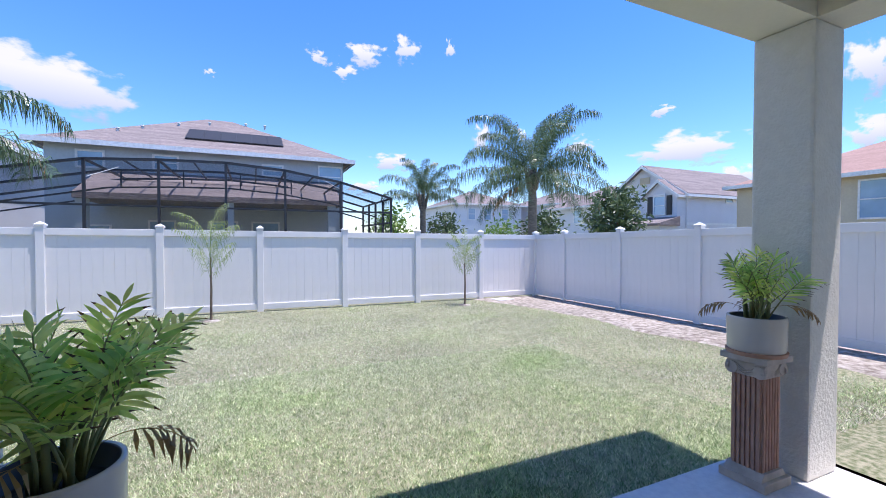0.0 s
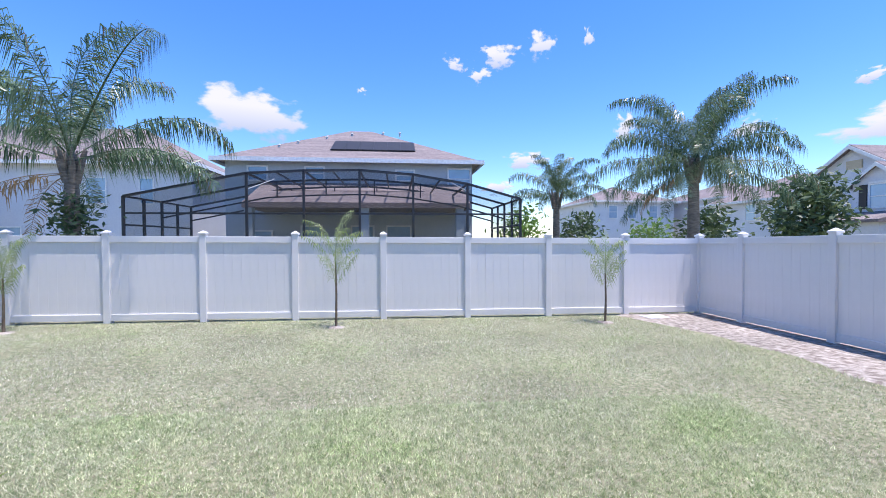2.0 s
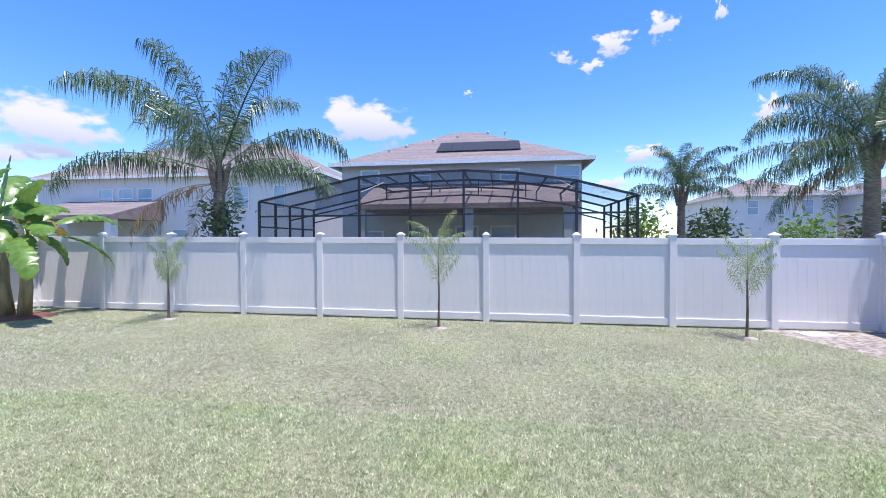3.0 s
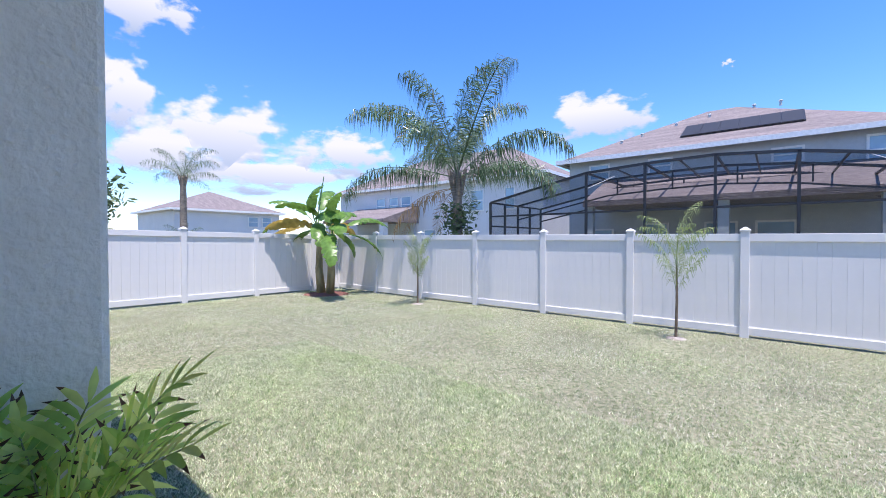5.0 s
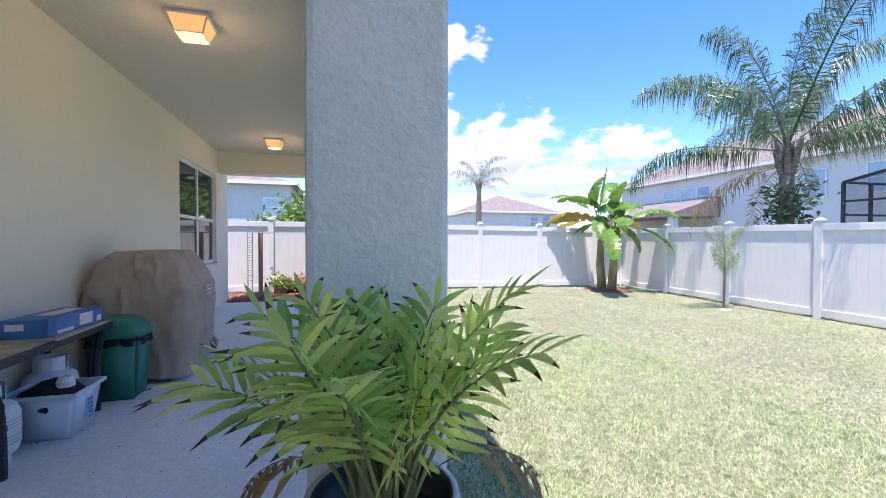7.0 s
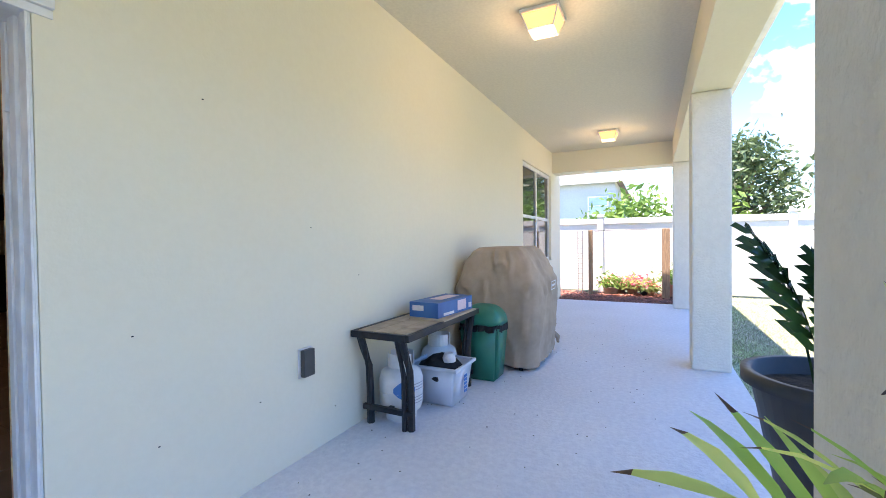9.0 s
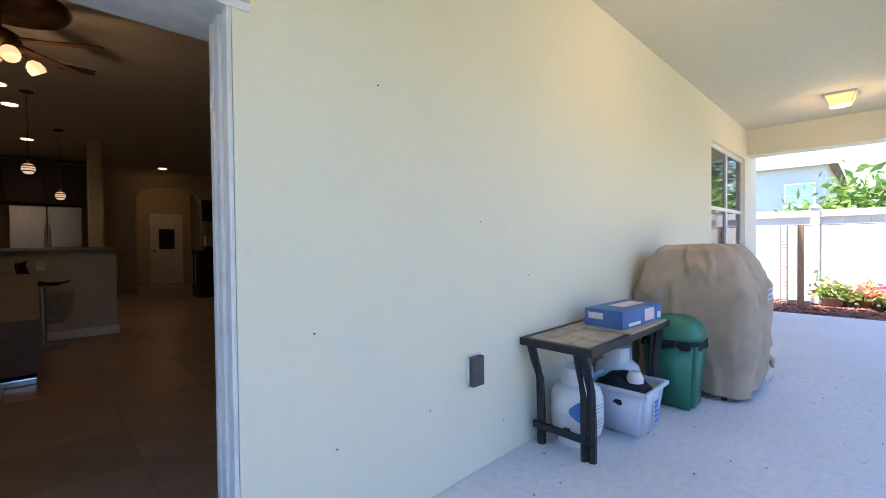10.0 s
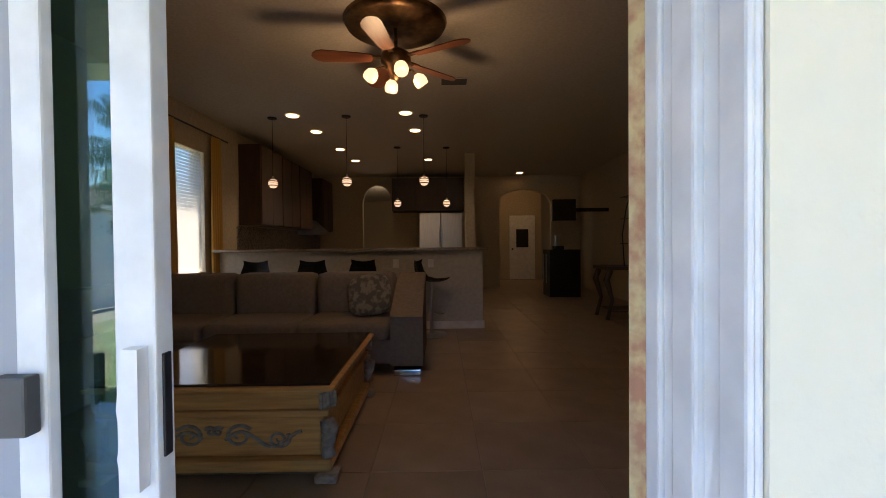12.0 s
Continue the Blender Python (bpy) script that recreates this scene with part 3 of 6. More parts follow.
def hip_house(label, x0, y0, x1, y1, ze, rise, wall, roof, windows=(), over=0.45, gable="", zb=-0.4):
    ob = thing("house", label, "house", ((x0 + x1) / 2, (y0 + y1) / 2, 0))
    cx, cy = (x0 + x1) / 2, (y0 + y1) / 2
    x0, x1, y0, y1 = x0 - cx, x1 - cx, y0 - cy, y1 - cy
    part("wall", boxm(x0, y0, zb, x1, y1, ze), wall, ob)
    a, b, c, d = x0 - over, x1 + over, y0 - over, y1 + over
    half = min(b - a, d - c) / 2
    k = 0.0 if gable else half
    if b - a >= d - c and gable != "-x" or gable == "-y":
        r0, r1 = (Vector((a + k, 0, ze + rise)), Vector((b - k, 0, ze + rise))) if gable != "-y" else (Vector((0, c, ze + rise)), Vector((0, d, ze + rise)))
    else:
        r0, r1 = (Vector((0, c + k, ze + rise)), Vector((0, d - k, ze + rise))) if gable != "-x" else (Vector((a, 0, ze + rise)), Vector((b, 0, ze + rise)))
    e = [Vector((a, c, ze)), Vector((b, c, ze)), Vector((b, d, ze)), Vector((a, d, ze))]
    verts = e + [r0, r1]
    if abs(r0.x - r1.x) > abs(r0.y - r1.y):
        faces = [(0, 1, 5, 4), (1, 2, 5), (2, 3, 4, 5), (3, 0, 4), (3, 2, 1, 0)]
    else:
        faces = [(0, 1, 4), (1, 2, 5, 4), (2, 3, 5), (3, 0, 4, 5), (3, 2, 1, 0)]
    raw("roof", verts, faces, roof, ob)
    bm = bmesh.new()
    for q in ((a, c - 0.03, b, c), (a, d, b, d + 0.03), (a - 0.03, c, a, d), (b, c, b + 0.03, d)):
        add_box(bm, q[0], q[1], ze - 0.12, q[2], q[3], ze + 0.06)
    part("fascia", bm, M_WHITE, ob)
    for side, u, z, w, h in windows:
        uu = u - (cx if side == "-y" else cy)
        wall_window(ob, side, uu, z, w, h, {"-y": y0, "-x": x0, "+x": x1}[side])
    return ob


HB = hip_house("two-storey blue-grey house with a hipped shingle roof", -5.2, 19.9, 5.55, 29.5, 5.0, 2.55, M_WALL_GREY, M_SHINGLE,
               [("-y", -3.85, 4.15, 0.75, 0.55), ("-y", -1.45, 4.2, 0.75, 0.5), ("-y", 2.5, 4.2, 0.75, 0.4), ("-y", 4.95, 3.85, 0.95, 0.85),
                ("-y", -3.7, 0.6, 0.8, 1.3), ("-y", -1.6, 0.6, 0.8, 1.5), ("-y", 0.6, 0.6, 0.9, 1.5), ("-y", 2.2, 0.6, 1.0, 1.5)])
# lower lanai roof and its columns
lan = bmesh.new()
add_prism(lan, [(17.2 - 24.7, 2.75), (17.2 - 24.7, 2.95), (19.95 - 24.7, 4.05), (19.95 - 24.7, 2.75)], "x", -3.6 - 0.175, 5.0 - 0.175)
part("lanai_roof", lan, M_SHINGLE, HB)
for x in (-3.4, 0.9, 4.6):
    part("lanai_column", boxm(x - 0.175 - 0.15, 17.3 - 24.7, -0.3, x - 0.175 + 0.15, 17.6 - 24.7, 2.75), M_WALL_GREY, HB)
sl = math.atan2(2.55, 5.25)
solar = thing("solar_panel", "bank of dark solar water-heating panels on the roof", "solar panel", (1.0, 21.3, 5.0), 0)
solar.matrix_world = pose(1.05, 20.75, 5.0 + (20.75 - 19.45) * math.tan(sl) + 0.03, math.degrees(sl), 0, 0)
part("panel_frame", boxm(-1.95, 0, 0, 1.95, 1.7, 0.03), M_BLACK, solar)
for i in range(6):
    part("panel", boxm(-1.92 + i * 0.64, 0.03, 0.03, -1.30 + i * 0.64, 1.67, 0.05), M_SOLAR, solar)
for x, y in ((-1.4, 22.9), (-0.2, 23.6), (1.4, 24.1), (2.3, 24.1), (-2.6, 21.9), (-3.3, 21.2)):
    v = thing("roof_vent", "small grey vent pipe on the shingle roof", "roof vent", (x, y, 5.0 + (y - 19.45) * math.tan(sl)), 0, "roof vents")
    part("pipe", tube((0, 0, -0.1), (0, 0, 0.10), 0.05, 0.05, 8), M_WALL_GREY, v)
    part("cowl", tube((0, 0, 0.09), (0, 0, 0.14), 0.08, 0.06, 8), M_WALL_GREY, v)

hip_house("long pale two-storey house with grey-brown roof behind the palm", -27, 24, -8.4, 34, 5.45, 3.0, M_WALL_WHITE, M_SHINGLE,
          [("-y", -13.0, 3.45, 0.9, 1.25), ("-y", -10.6, 3.45, 0.6, 1.25), ("-y", -19.3, 3.6, 0.9, 1.1), ("-y", -20.6, 3.6, 0.9, 1.1), ("-y", -22.0, 3.6, 0.9, 1.1), ("-y", -17.0, 0.9, 1.0, 1.3)])
ph = thing("porch", "low shingled porch roof on pale columns beside the house", "porch", (-21.3, 22.4, 0))
part("porch_roof", add_prism(bmesh.new(), [(-1.9, 2.75), (-1.9, 2.95), (1.6, 4.0), (1.6, 2.75)], "x", -3.4, 3.2), M_SHINGLE, ph)
for x in (-3.1, 2.8):
    part("column", boxm(x - 0.2, -1.7, -0.3, x + 0.2, -1.3, 2.75), M_WALL_WHITE, ph)
part("back_wall", boxm(-3.2, 1.3, -0.3, 3.0, 1.55, 2.75), M_WALL_GREY, ph)
hip_house("distant low white house beyond the side fence", -48, 15.2, -38.5, 25, 4.3, 2.2, M_WALL_WHITE, M_SHINGLE, [("+x", 22.2, 2.9, 0.9, 0.9), ("+x", 23.6, 2.9, 0.9, 0.9)])
def gabled_house():
    """The house with a gabled end, a smaller gabled bay and a lean-to porch roof."""
    ob = thing("house", "pale two-storey house with a gabled front and shuttered window", "house", (28.6, 19.6, 0))

    def block(x0, x1, y0, y1, ze, zp, o, name, vent):
        yc = (y0 + y1) / 2
        part(name, add_prism(bmesh.new(), [(y0, -0.4), (y1, -0.4), (y1, ze), (yc, zp), (y0, ze)], "x", x0, x1), M_WALL_WHITE, ob)
        k = (zp - ze) / (yc - y0)
        for s, ya in ((-1, y0), (1, y1)):
            e = (ya + s * o, ze - k * o)
            part("roof", add_prism(bmesh.new(), [(yc, zp), (yc, zp + 0.16), (e[0], e[1] + 0.16), e], "x", x0 - o, x1 + o), M_SHINGLE, ob)
            part("rake_trim", add_prism(bmesh.new(), [(yc, zp - 0.10), (yc, zp + 0.12), (e[0], e[1] + 0.12), (e[0], e[1] - 0.10)], "x", x0 - o - 0.05, x0 - o - 0.003), M_WHITE, ob)
            part("eave_trim", boxm(x0 - o, e[0] - 0.03, e[1] - 0.08, x1 + o, e[0] + 0.03, e[1] + 0.10), M_WHITE, ob)
        if vent:
            v = part("gable_vent", boxm(x0 - 0.05, yc - 0.45, ze + (zp - ze) * 0.42, x0 - 0.003, yc + 0.45, ze + (zp - ze) * 0.42 + 0.5), M_WALL_TAN, ob, "tan louvred gable vent")
            for q in range(5):
                part("louvre", boxm(x0 - 0.07, yc - 0.42, ze + (zp - ze) * 0.42 + 0.03 + 0.095 * q, x0 - 0.05, yc + 0.42, ze + (zp - ze) * 0.42 + 0.085 + 0.095 * q), M_WALL_TAN, v)
    block(0.4, 12.0, 0.0, 6.8, 4.7, 6.9, 0.4, "wall", True)
    block(-0.5, 0.39, 0.05, 2.75, 4.55, 5.55, 0.25, "bay_wall", False)
    wall_window(ob, "-x", 1.4, 3.2, 0.85, 1.25, -0.5)
    for y in (0.62, 2.18):
        part("shutter", boxm(-0.56, y - 0.2, 3.15, -0.503, y + 0.2, 4.5), M_BLACK, ob, "dark louvred shutter")
    part("window_crown", boxm(-0.58, 0.9, 4.53, -0.503, 1.9, 4.64), M_WHITE, ob)
    part("porch_roof", add_prism(bmesh.new(), [(-2.6, 2.35), (-2.6, 2.5), (-0.5, 3.0), (-0.5, 2.35)], "y", -0.2, 4.2), M_SHINGLE, ob)
    part("porch_wall", boxm(-2.3, 0.0, -0.4, -0.51, 4.0, 2.35), M_WALL_WHITE, ob)
    part("string_course", boxm(0.4, -0.04, 2.45, 12.0, -0.003, 2.6), M_WHITE, ob)
    wall_window(ob, "-y", 5.0, 4.15, 0.7, 0.35, 0.0)


gabled_house()
hip_house("pale house with a long reddish-grey roof behind the shrubs", 30.0, 27.4, 43, 36, 4.5, 2.3, M_WALL_WHITE, M_SHINGLE, [("-x", 29.0, 3.0, 0.9, 1.2), ("-x", 31.4, 3.0, 0.9, 1.2)])
hip_house("tan stucco house with a reddish hipped roof", 24.5, -2, 36, 13.6, 4.1, 2.6, M_WALL_TAN, M_SHINGLE_RED, [("-x", 12.2, 2.6, 0.7, 1.2), ("-x", 8.1, 2.3, 1.3, 1.5)])
hip_house("distant pale house with a shingle roof between the palms", 23.5, 45, 33, 55, 5.7, 2.2, M_WALL_WHITE, M_SHINGLE, [("-y", 25.8, 3.9, 0.9, 1.3), ("-y", 28.0, 3.9, 0.9, 1.3), ("-y", 30.5, 3.9, 0.9, 1.3)])
hip_house("distant pale house beside the far palm", 34.5, 40, 46, 52, 5.7, 2.4, M_WALL_WHITE, M_SHINGLE, [("-y", 36.8, 3.9, 0.9, 1.3), ("-y", 40.0, 3.9, 0.9, 1.3)])
hip_house("grey two-storey house beyond the flower bed", -34, -12, -22, -0.75, 4.35, 2.0, M_WALL_GREY, M_SHINGLE, [("+x", -1.6, 2.6, 0.9, 0.9)], over=0.35)


# ---- pool cage ----
def pool_cage():
    ob = thing("pool_cage", "dark bronze screened pool enclosure with a domed top", "pool cage", (0, 14.5, 0))
    prof = [(-6.05, 2.86), (-2.5, 3.60), (-0.78, 3.70), (0.95, 3.74), (2.65, 3.62), (4.42, 3.34), (6.2, 2.86)]
    depth = [0, 2.1, 4.2]
    t = 0.035

    def bar(name, a, b, r=t):
        a, b = Vector(a), Vector(b)
        d = b - a
        bm = bmesh.new()
        m = Matrix.Translation((a + b) / 2) @ d.to_track_quat("Z", "X").to_matrix().to_4x4()
        add_box(bm, -r, -r, -d.length / 2, r, r, d.length / 2, m=m)
        part(name, bm, M_BRONZE, ob)
    for j, y in enumerate(depth):
        for (xa, za), (xb, zb) in zip(prof, prof[1:]):
            bar("roof_rib", (xa, y, za), (xb, y, zb))
            if j:
                bar("truss_rail", (xa, y, za - 0.55), (xb, y, zb - 0.55), 0.025)
        for x, z in prof if j == 0 else (prof[0], prof[-1]):
            bar("upright", (x, y, -0.3), (x, y, z))
        if j:
            for x, z in prof[1:-1]:
                bar("strut", (x + 0.35, y, z - 0.55), (x + 0.35, y, z), 0.022)
    for x, z in prof:
        bar("purlin", (x, 0, z), (x, depth[-1], z), 0.028)
    for (xa, za), (xb, zb) in zip(prof[1:-1], prof[2:-1]):
        m = ((xa + xb) / 2, (za + zb) / 2)
        bar("purlin", (m[0], 0, m[1]), (m[0], depth[-1], m[1]), 0.02)
    for y0, y1 in zip(depth, depth[1:]):
        for x in (prof[0][0], prof[-1][0]):
            bar("side_upright", (x, (y0 + y1) / 2, -0.3), (x, (y0 + y1) / 2, 2.86))
    bar("chair_rail", (prof[0][0], 0, 2.35), (prof[-1][0], 0, 2.35), 0.028)
    bar("chair_rail", (prof[0][0], 0, 0.75), (prof[-1][0], 0, 0.75), 0.028)
    for x in (prof[0][0], prof[-1][0]):
        bar("chair_rail", (x, 0, 2.0), (x, depth[-1], 2.0), 0.028)
    for (xa, za), (xb, zb) in zip(prof, prof[1:]):
        raw("screen", [(xa, 0.0, -0.3), (xb, 0.0, -0.3), (xb, 0.0, zb), (xa, 0.0, za)], [(0, 1, 2, 3)], M_SCREEN, ob)
        raw("roof_screen", [(xa, 0.0, za), (xb, 0.0, zb), (xb, depth[-1], zb), (xa, depth[-1], za)], [(0, 1, 2, 3)], M_SCREEN, ob)
    for x in (prof[0][0], prof[-1][0]):
        raw("screen", [(x, 0, -0.3), (x, depth[-1], -0.3), (x, depth[-1], 2.86), (x, 0, 2.86)], [(0, 1, 2, 3)], M_SCREEN, ob)
    for x, s in ((-2.5, 1), (4.42, -1)):
        part("brace", tube((x, 0.02, 3.1), (x + 0.45 * s, 1.4, 3.62), 0.013, 0.013, 6), M_WHITE, ob, "pale diagonal brace")


M_BRONZE = mat("dark_bronze_frame", (0.035, 0.038, 0.045), None, 20, 0.5, metal=0.2)
M_SCREEN = screen_mesh("insect_screen", (0.04, 0.045, 0.055), 0.75)
pool_cage()


# ---- patio things ----
M_TERRA = mat("terracotta", (0.55, 0.32, 0.22), (0.45, 0.25, 0.17), 12, 0.85, bump=0.003, stain=0.15)
M_PLASTER = mat("aged_plaster", (0.60, 0.52, 0.44), (0.45, 0.38, 0.31), 10, 0.85, bump=0.005, stain=0.2)
M_CERAMIC = mat("cream_ceramic", (0.66, 0.60, 0.53), (0.62, 0.56, 0.49), 5, 0.25, stain=0.05)
M_CERAMIC_IN = mat("dark_pot_lining", (0.05, 0.05, 0.06), None, 8, 0.4)
M_SOIL = mat("potting_soil", (0.06, 0.045, 0.035), (0.03, 0.022, 0.018), 25, 0.95, bump=0.01)
M_DARKPOT = mat("charcoal_pot", (0.06, 0.06, 0.065), (0.04, 0.04, 0.045), 10, 0.5)


def pedestal(x, y, h, name="pedestal"):
    ob = thing(name, "fluted terracotta plant pedestal with a plaster capital and base", "pedestal", (x, y, 0), 0, "plant pedestals")
    bm = boxm(-0.125, -0.125, 0, 0.125, 0.125, 0.05, bevel=0.006)
    add_prism(bm, [(-0.115, 0.05), (-0.085, 0.09), (0.085, 0.09), (0.115, 0.05)], "y", -0.1, 0.1)
    part("base", bm, M_PLASTER, ob)
    part("shaft", boxm(-0.078, -0.078, 0.08, 0.078, 0.078, h - 0.11), M_TERRA, ob)
    for i in range(6):
        u = -0.065 + 0.026 * i
        for a in ((u - 0.008, -0.088, u + 0.008, -0.078), (u - 0.008, 0.078, u + 0.008, 0.088), (-0.088, u - 0.008, -0.078, u + 0.008), (0.078, u - 0.008, 0.088, u + 0.008)):
            part("flute", boxm(a[0], a[1], 0.09, a[2], a[3], h - 0.12, bevel=0.003), M_TERRA, ob)
    part("capital", boxm(-0.095, -0.095, h - 0.12, 0.095, 0.095, h - 0.035, bevel=0.01), M_PLASTER, ob)
    for sx in (-1, 1):
        for sy in (-1, 1):
            part("volute", tube((sx * 0.075, sy * 0.102, h - 0.075), (sx * 0.075, sy * 0.085, h - 0.075), 0.035, 0.035, 14), M_PLASTER, ob)
            part("volute", tube((sx * 0.102, sy * 0.075, h - 0.085), (sx * 0.085, sy * 0.075, h - 0.085), 0.035, 0.035, 14), M_PLASTER, ob)
    for k in range(3):
        pts = [(-0.055 + 0.011 * i, -0.098, h - 0.055 - 0.012 * k - 0.03 * math.sin(math.pi * i / 10)) for i in range(11)]
        part("swag", add_path(bmesh.new(), pts, [0.004] * 11, 5), M_PLASTER, ob)
        part("swag", add_path(bmesh.new(), [(q, p, r) for p, q, r in pts], [0.004] * 11, 5), M_PLASTER, ob)
    part("abacus", boxm(-0.125, -0.125, h - 0.035, 0.125, 0.125, h, bevel=0.006), M_PLASTER, ob)
    return ob


def broad_frond(parent, rng, base, az, twist, length, e0, e1, pairs, leaflet, width, bare=0.42):
    """One feather leaf of a potted palm: an arching stalk and broad folded leaflets, many with withered tips."""
    steps = 12
    pts, p = [], Vector((0, 0, 0))
    for i in range(steps + 1):
        a = e0 + (e1 - e0) * (i / steps) ** 1.6
        pts.append(p.copy())
        p = p + Vector((math.cos(a), 0, math.sin(a))) * (length / steps)
    m = Matrix.Translation(base) @ Matrix.Rotation(az, 4, "Z") @ Matrix.Rotation(twist, 4, "X")
    stalk = part("stalk", add_path(bmesh.new(), [m @ q for q in pts], [0.0055 * (1 - 0.75 * i / steps) for i in range(steps + 1)], 5), M_STALK, parent, smooth=True)
    verts, faces, tips = [], [], []
    for i in range(pairs + 1):
        last = i == pairs
        t = bare + (1 - bare) * (i + 0.3) / pairs if not last else 0.999
        k = min(int(t * steps), steps - 1)
        c, d = pts[k].lerp(pts[k + 1], min(1, t * steps - k)), (pts[k + 1] - pts[k]).normalized()
        up = Vector((0, 1, 0)).cross(d) * -1
        u = (t - bare) / (1 - bare)
        size = leaflet * (0.62 + 0.55 * math.sin(math.pi * min(1, 0.25 + 0.65 * u))) * rng.uniform(0.85, 1.12)
        sides = (1, -1) if not last else (0,)
        for s in sides:
            ahead = 0.45 + 0.75 * u if s else 1.0
            out = (Vector((0, s, 0)) + d * ahead + up * rng.uniform(0.05, 0.45)).normalized()
            flat = out.cross(up).normalized() if s else Vector((0, 1, 0))
            lift = flat.cross(out).normalized()
            fall = rng.uniform(0.10, 0.42)
            row = []
            for q, w in ((0.0, 0.25), (0.22, 0.85), (0.5, 1.0), (0.80, 0.50), (1.0, 0.04)):
                mid = c + out * size * q + Vector((0, 0, -1)) * fall * size * q * q
                h = width * 0.5 * w
                row.append((mid + flat * h + lift * h * 0.35, mid, mid - flat * h + lift * h * 0.35))
            withered = rng.random() < 0.6
            n = len(verts)
            for r3 in row:
                verts.extend(m @ v for v in r3)
            for j in range(4):
                q = n + 3 * j
                faces += [(q, q + 1, q + 4, q + 3), (q + 1, q + 2, q + 5, q + 4)]
                tips += [1 if withered and j == 3 else 0] * 2
    blade = raw("frond", verts, faces, [M_ARECA, M_TIP], parent, smooth=True)
    blade.data.polygons.foreach_set("material_index", tips)
    return stalk


def potted_palm(x, y, z, seed, label, fronds, length, leaflet=0.15, width=0.03, az0=0.0, shy=None):
    """A clump of palm fronds in a glazed pot; shy is the bearing of a wall that the fronds keep away from."""
    rng = random.Random(seed)
    ob = thing("potted_palm", label, "potted plant", (x, y, z), 0, "potted palms on pedestals")
    r, h = 0.144, 0.215
    pot = part("pot", lathe([(0.0, 0.0), (r * 0.86, 0.0), (r * 0.97, 0.03), (r, h - 0.008), (r * 0.99, h), (r * 0.91, h), (r * 0.895, h - 0.006), (r * 0.89, h - 0.06), (0.0, h - 0.065)], 48), [M_CERAMIC, M_CERAMIC_IN], ob, "cream glazed cylindrical pot with a dark lining", smooth=True)
    for f in pot.data.polygons:
        c = f.center
        if c.z > h - 0.07 and (c.x * c.x + c.y * c.y) ** 0.5 < r * 0.905:
            f.material_index = 1
    part("saucer", lathe([(0.0, -0.0), (r * 1.0, 0.0), (r * 1.04, 0.022), (r * 0.98, 0.022)], 36), M_TERRA, pot)
    part("soil", lathe([(r * 0.88, h - 0.062), (0.0, h - 0.045)], 24), M_SOIL, pot)
    for i in range(fronds):
        u = (i + 0.5) / fronds
        az = az0 + i * 2.39996 + rng.uniform(-0.3, 0.3)
        a = rng.uniform(0, 6.28)
        b = Vector((0.05 * math.cos(a), 0.05 * math.sin(a), h - 0.05))
        ln = length * rng.uniform(0.85, 1.15) * (1 - 0.12 * u)
        e0 = 1.55 - 0.33 * u + rng.uniform(-0.08, 0.08)
        e1 = e0 - 0.42 - 0.80 * u
        if shy is not None and math.cos(az - shy) > 0.35:
            ln, e0, e1 = ln * 0.85, 1.5, 0.95
        broad_frond(ob, rng, b, az, rng.uniform(-0.45, 0.45), ln, e0, e1, 11, leaflet * rng.uniform(0.85, 1.1), width)
    for i in range(3):
        place_frond(ob, rng, (0.02, 0.02, h - 0.03), 4.0 + i * 1.7 + az0, M_PALM_DRY, "dry_frond", length=length * 0.75, e0=0.9, e1=-1.1, pairs=9, leaflet=0.11, width=0.014, hang=0.5, bare=0.5)
    for i in range(8):
        a = i * 0.79
        part("stem", add_path(bmesh.new(), [(0.045 * math.cos(a), 0.045 * math.sin(a), h - 0.06), (0.06 * math.cos(a), 0.06 * math.sin(a), h + 0.07), (0.05 * math.cos(a + 0.3), 0.05 * math.sin(a + 0.3), h + 0.17)], [0.012, 0.009, 0.006], 6), M_STALK, ob, smooth=True)
    return ob


PED_H = 0.60
pedestal(1.245, 1.335, PED_H)
potted_palm(1.245, 1.335, PED_H, 51, "lush potted palm with browned leaf tips in a cream pot", 21, 0.455, 0.118, 0.0165, 0.4, shy=2.9)
pedestal(4.315, 1.455, 0.73)
potted_palm(4.315, 1.455, 0.73, 52, "potted palm in a cream pot with one dry hanging frond", 14, 0.45, 0.11, 0.013, 1.3, shy=0.3)
pedestal(0.10, 1.42, 0.47)


def zz_plant(x, y, z):
    rng = random.Random(61)
    ob = thing("potted_zz_plant", "dark glossy leafed plant in a charcoal tapered pot", "potted plant", (x, y, z))
    part("pot", lathe([(0.0, 0), (0.125, 0), (0.19, 0.34), (0.215, 0.35), (0.215, 0.385), (0.19, 0.385), (0.18, 0.33), (0, 0.33)], 36), M_DARKPOT, ob, smooth=True)
    part("soil", lathe([(0.18, 0.335), (0, 0.345)], 24), M_SOIL, ob)
    for i in range(12):
        place_frond(ob, rng, (rng.uniform(-0.06, 0.06), rng.uniform(-0.06, 0.06), 0.33), i * 2.4, M_ZZ, "stem", length=rng.uniform(0.40, 0.54), e0=1.54 - 0.015 * i, e1=1.25 - 0.04 * i, pairs=9, leaflet=0.115, width=0.045,
                    hang=0.1, bare=0.25, sweep=0.8, rough=0.15)


M_ZZ = leafy("glossy_dark_leaf", (0.05, 0.12, 0.04), (0.03, 0.07, 0.03), 0.2, 0.15, 0.2)
zz_plant(0.10, 1.42, 0.47)


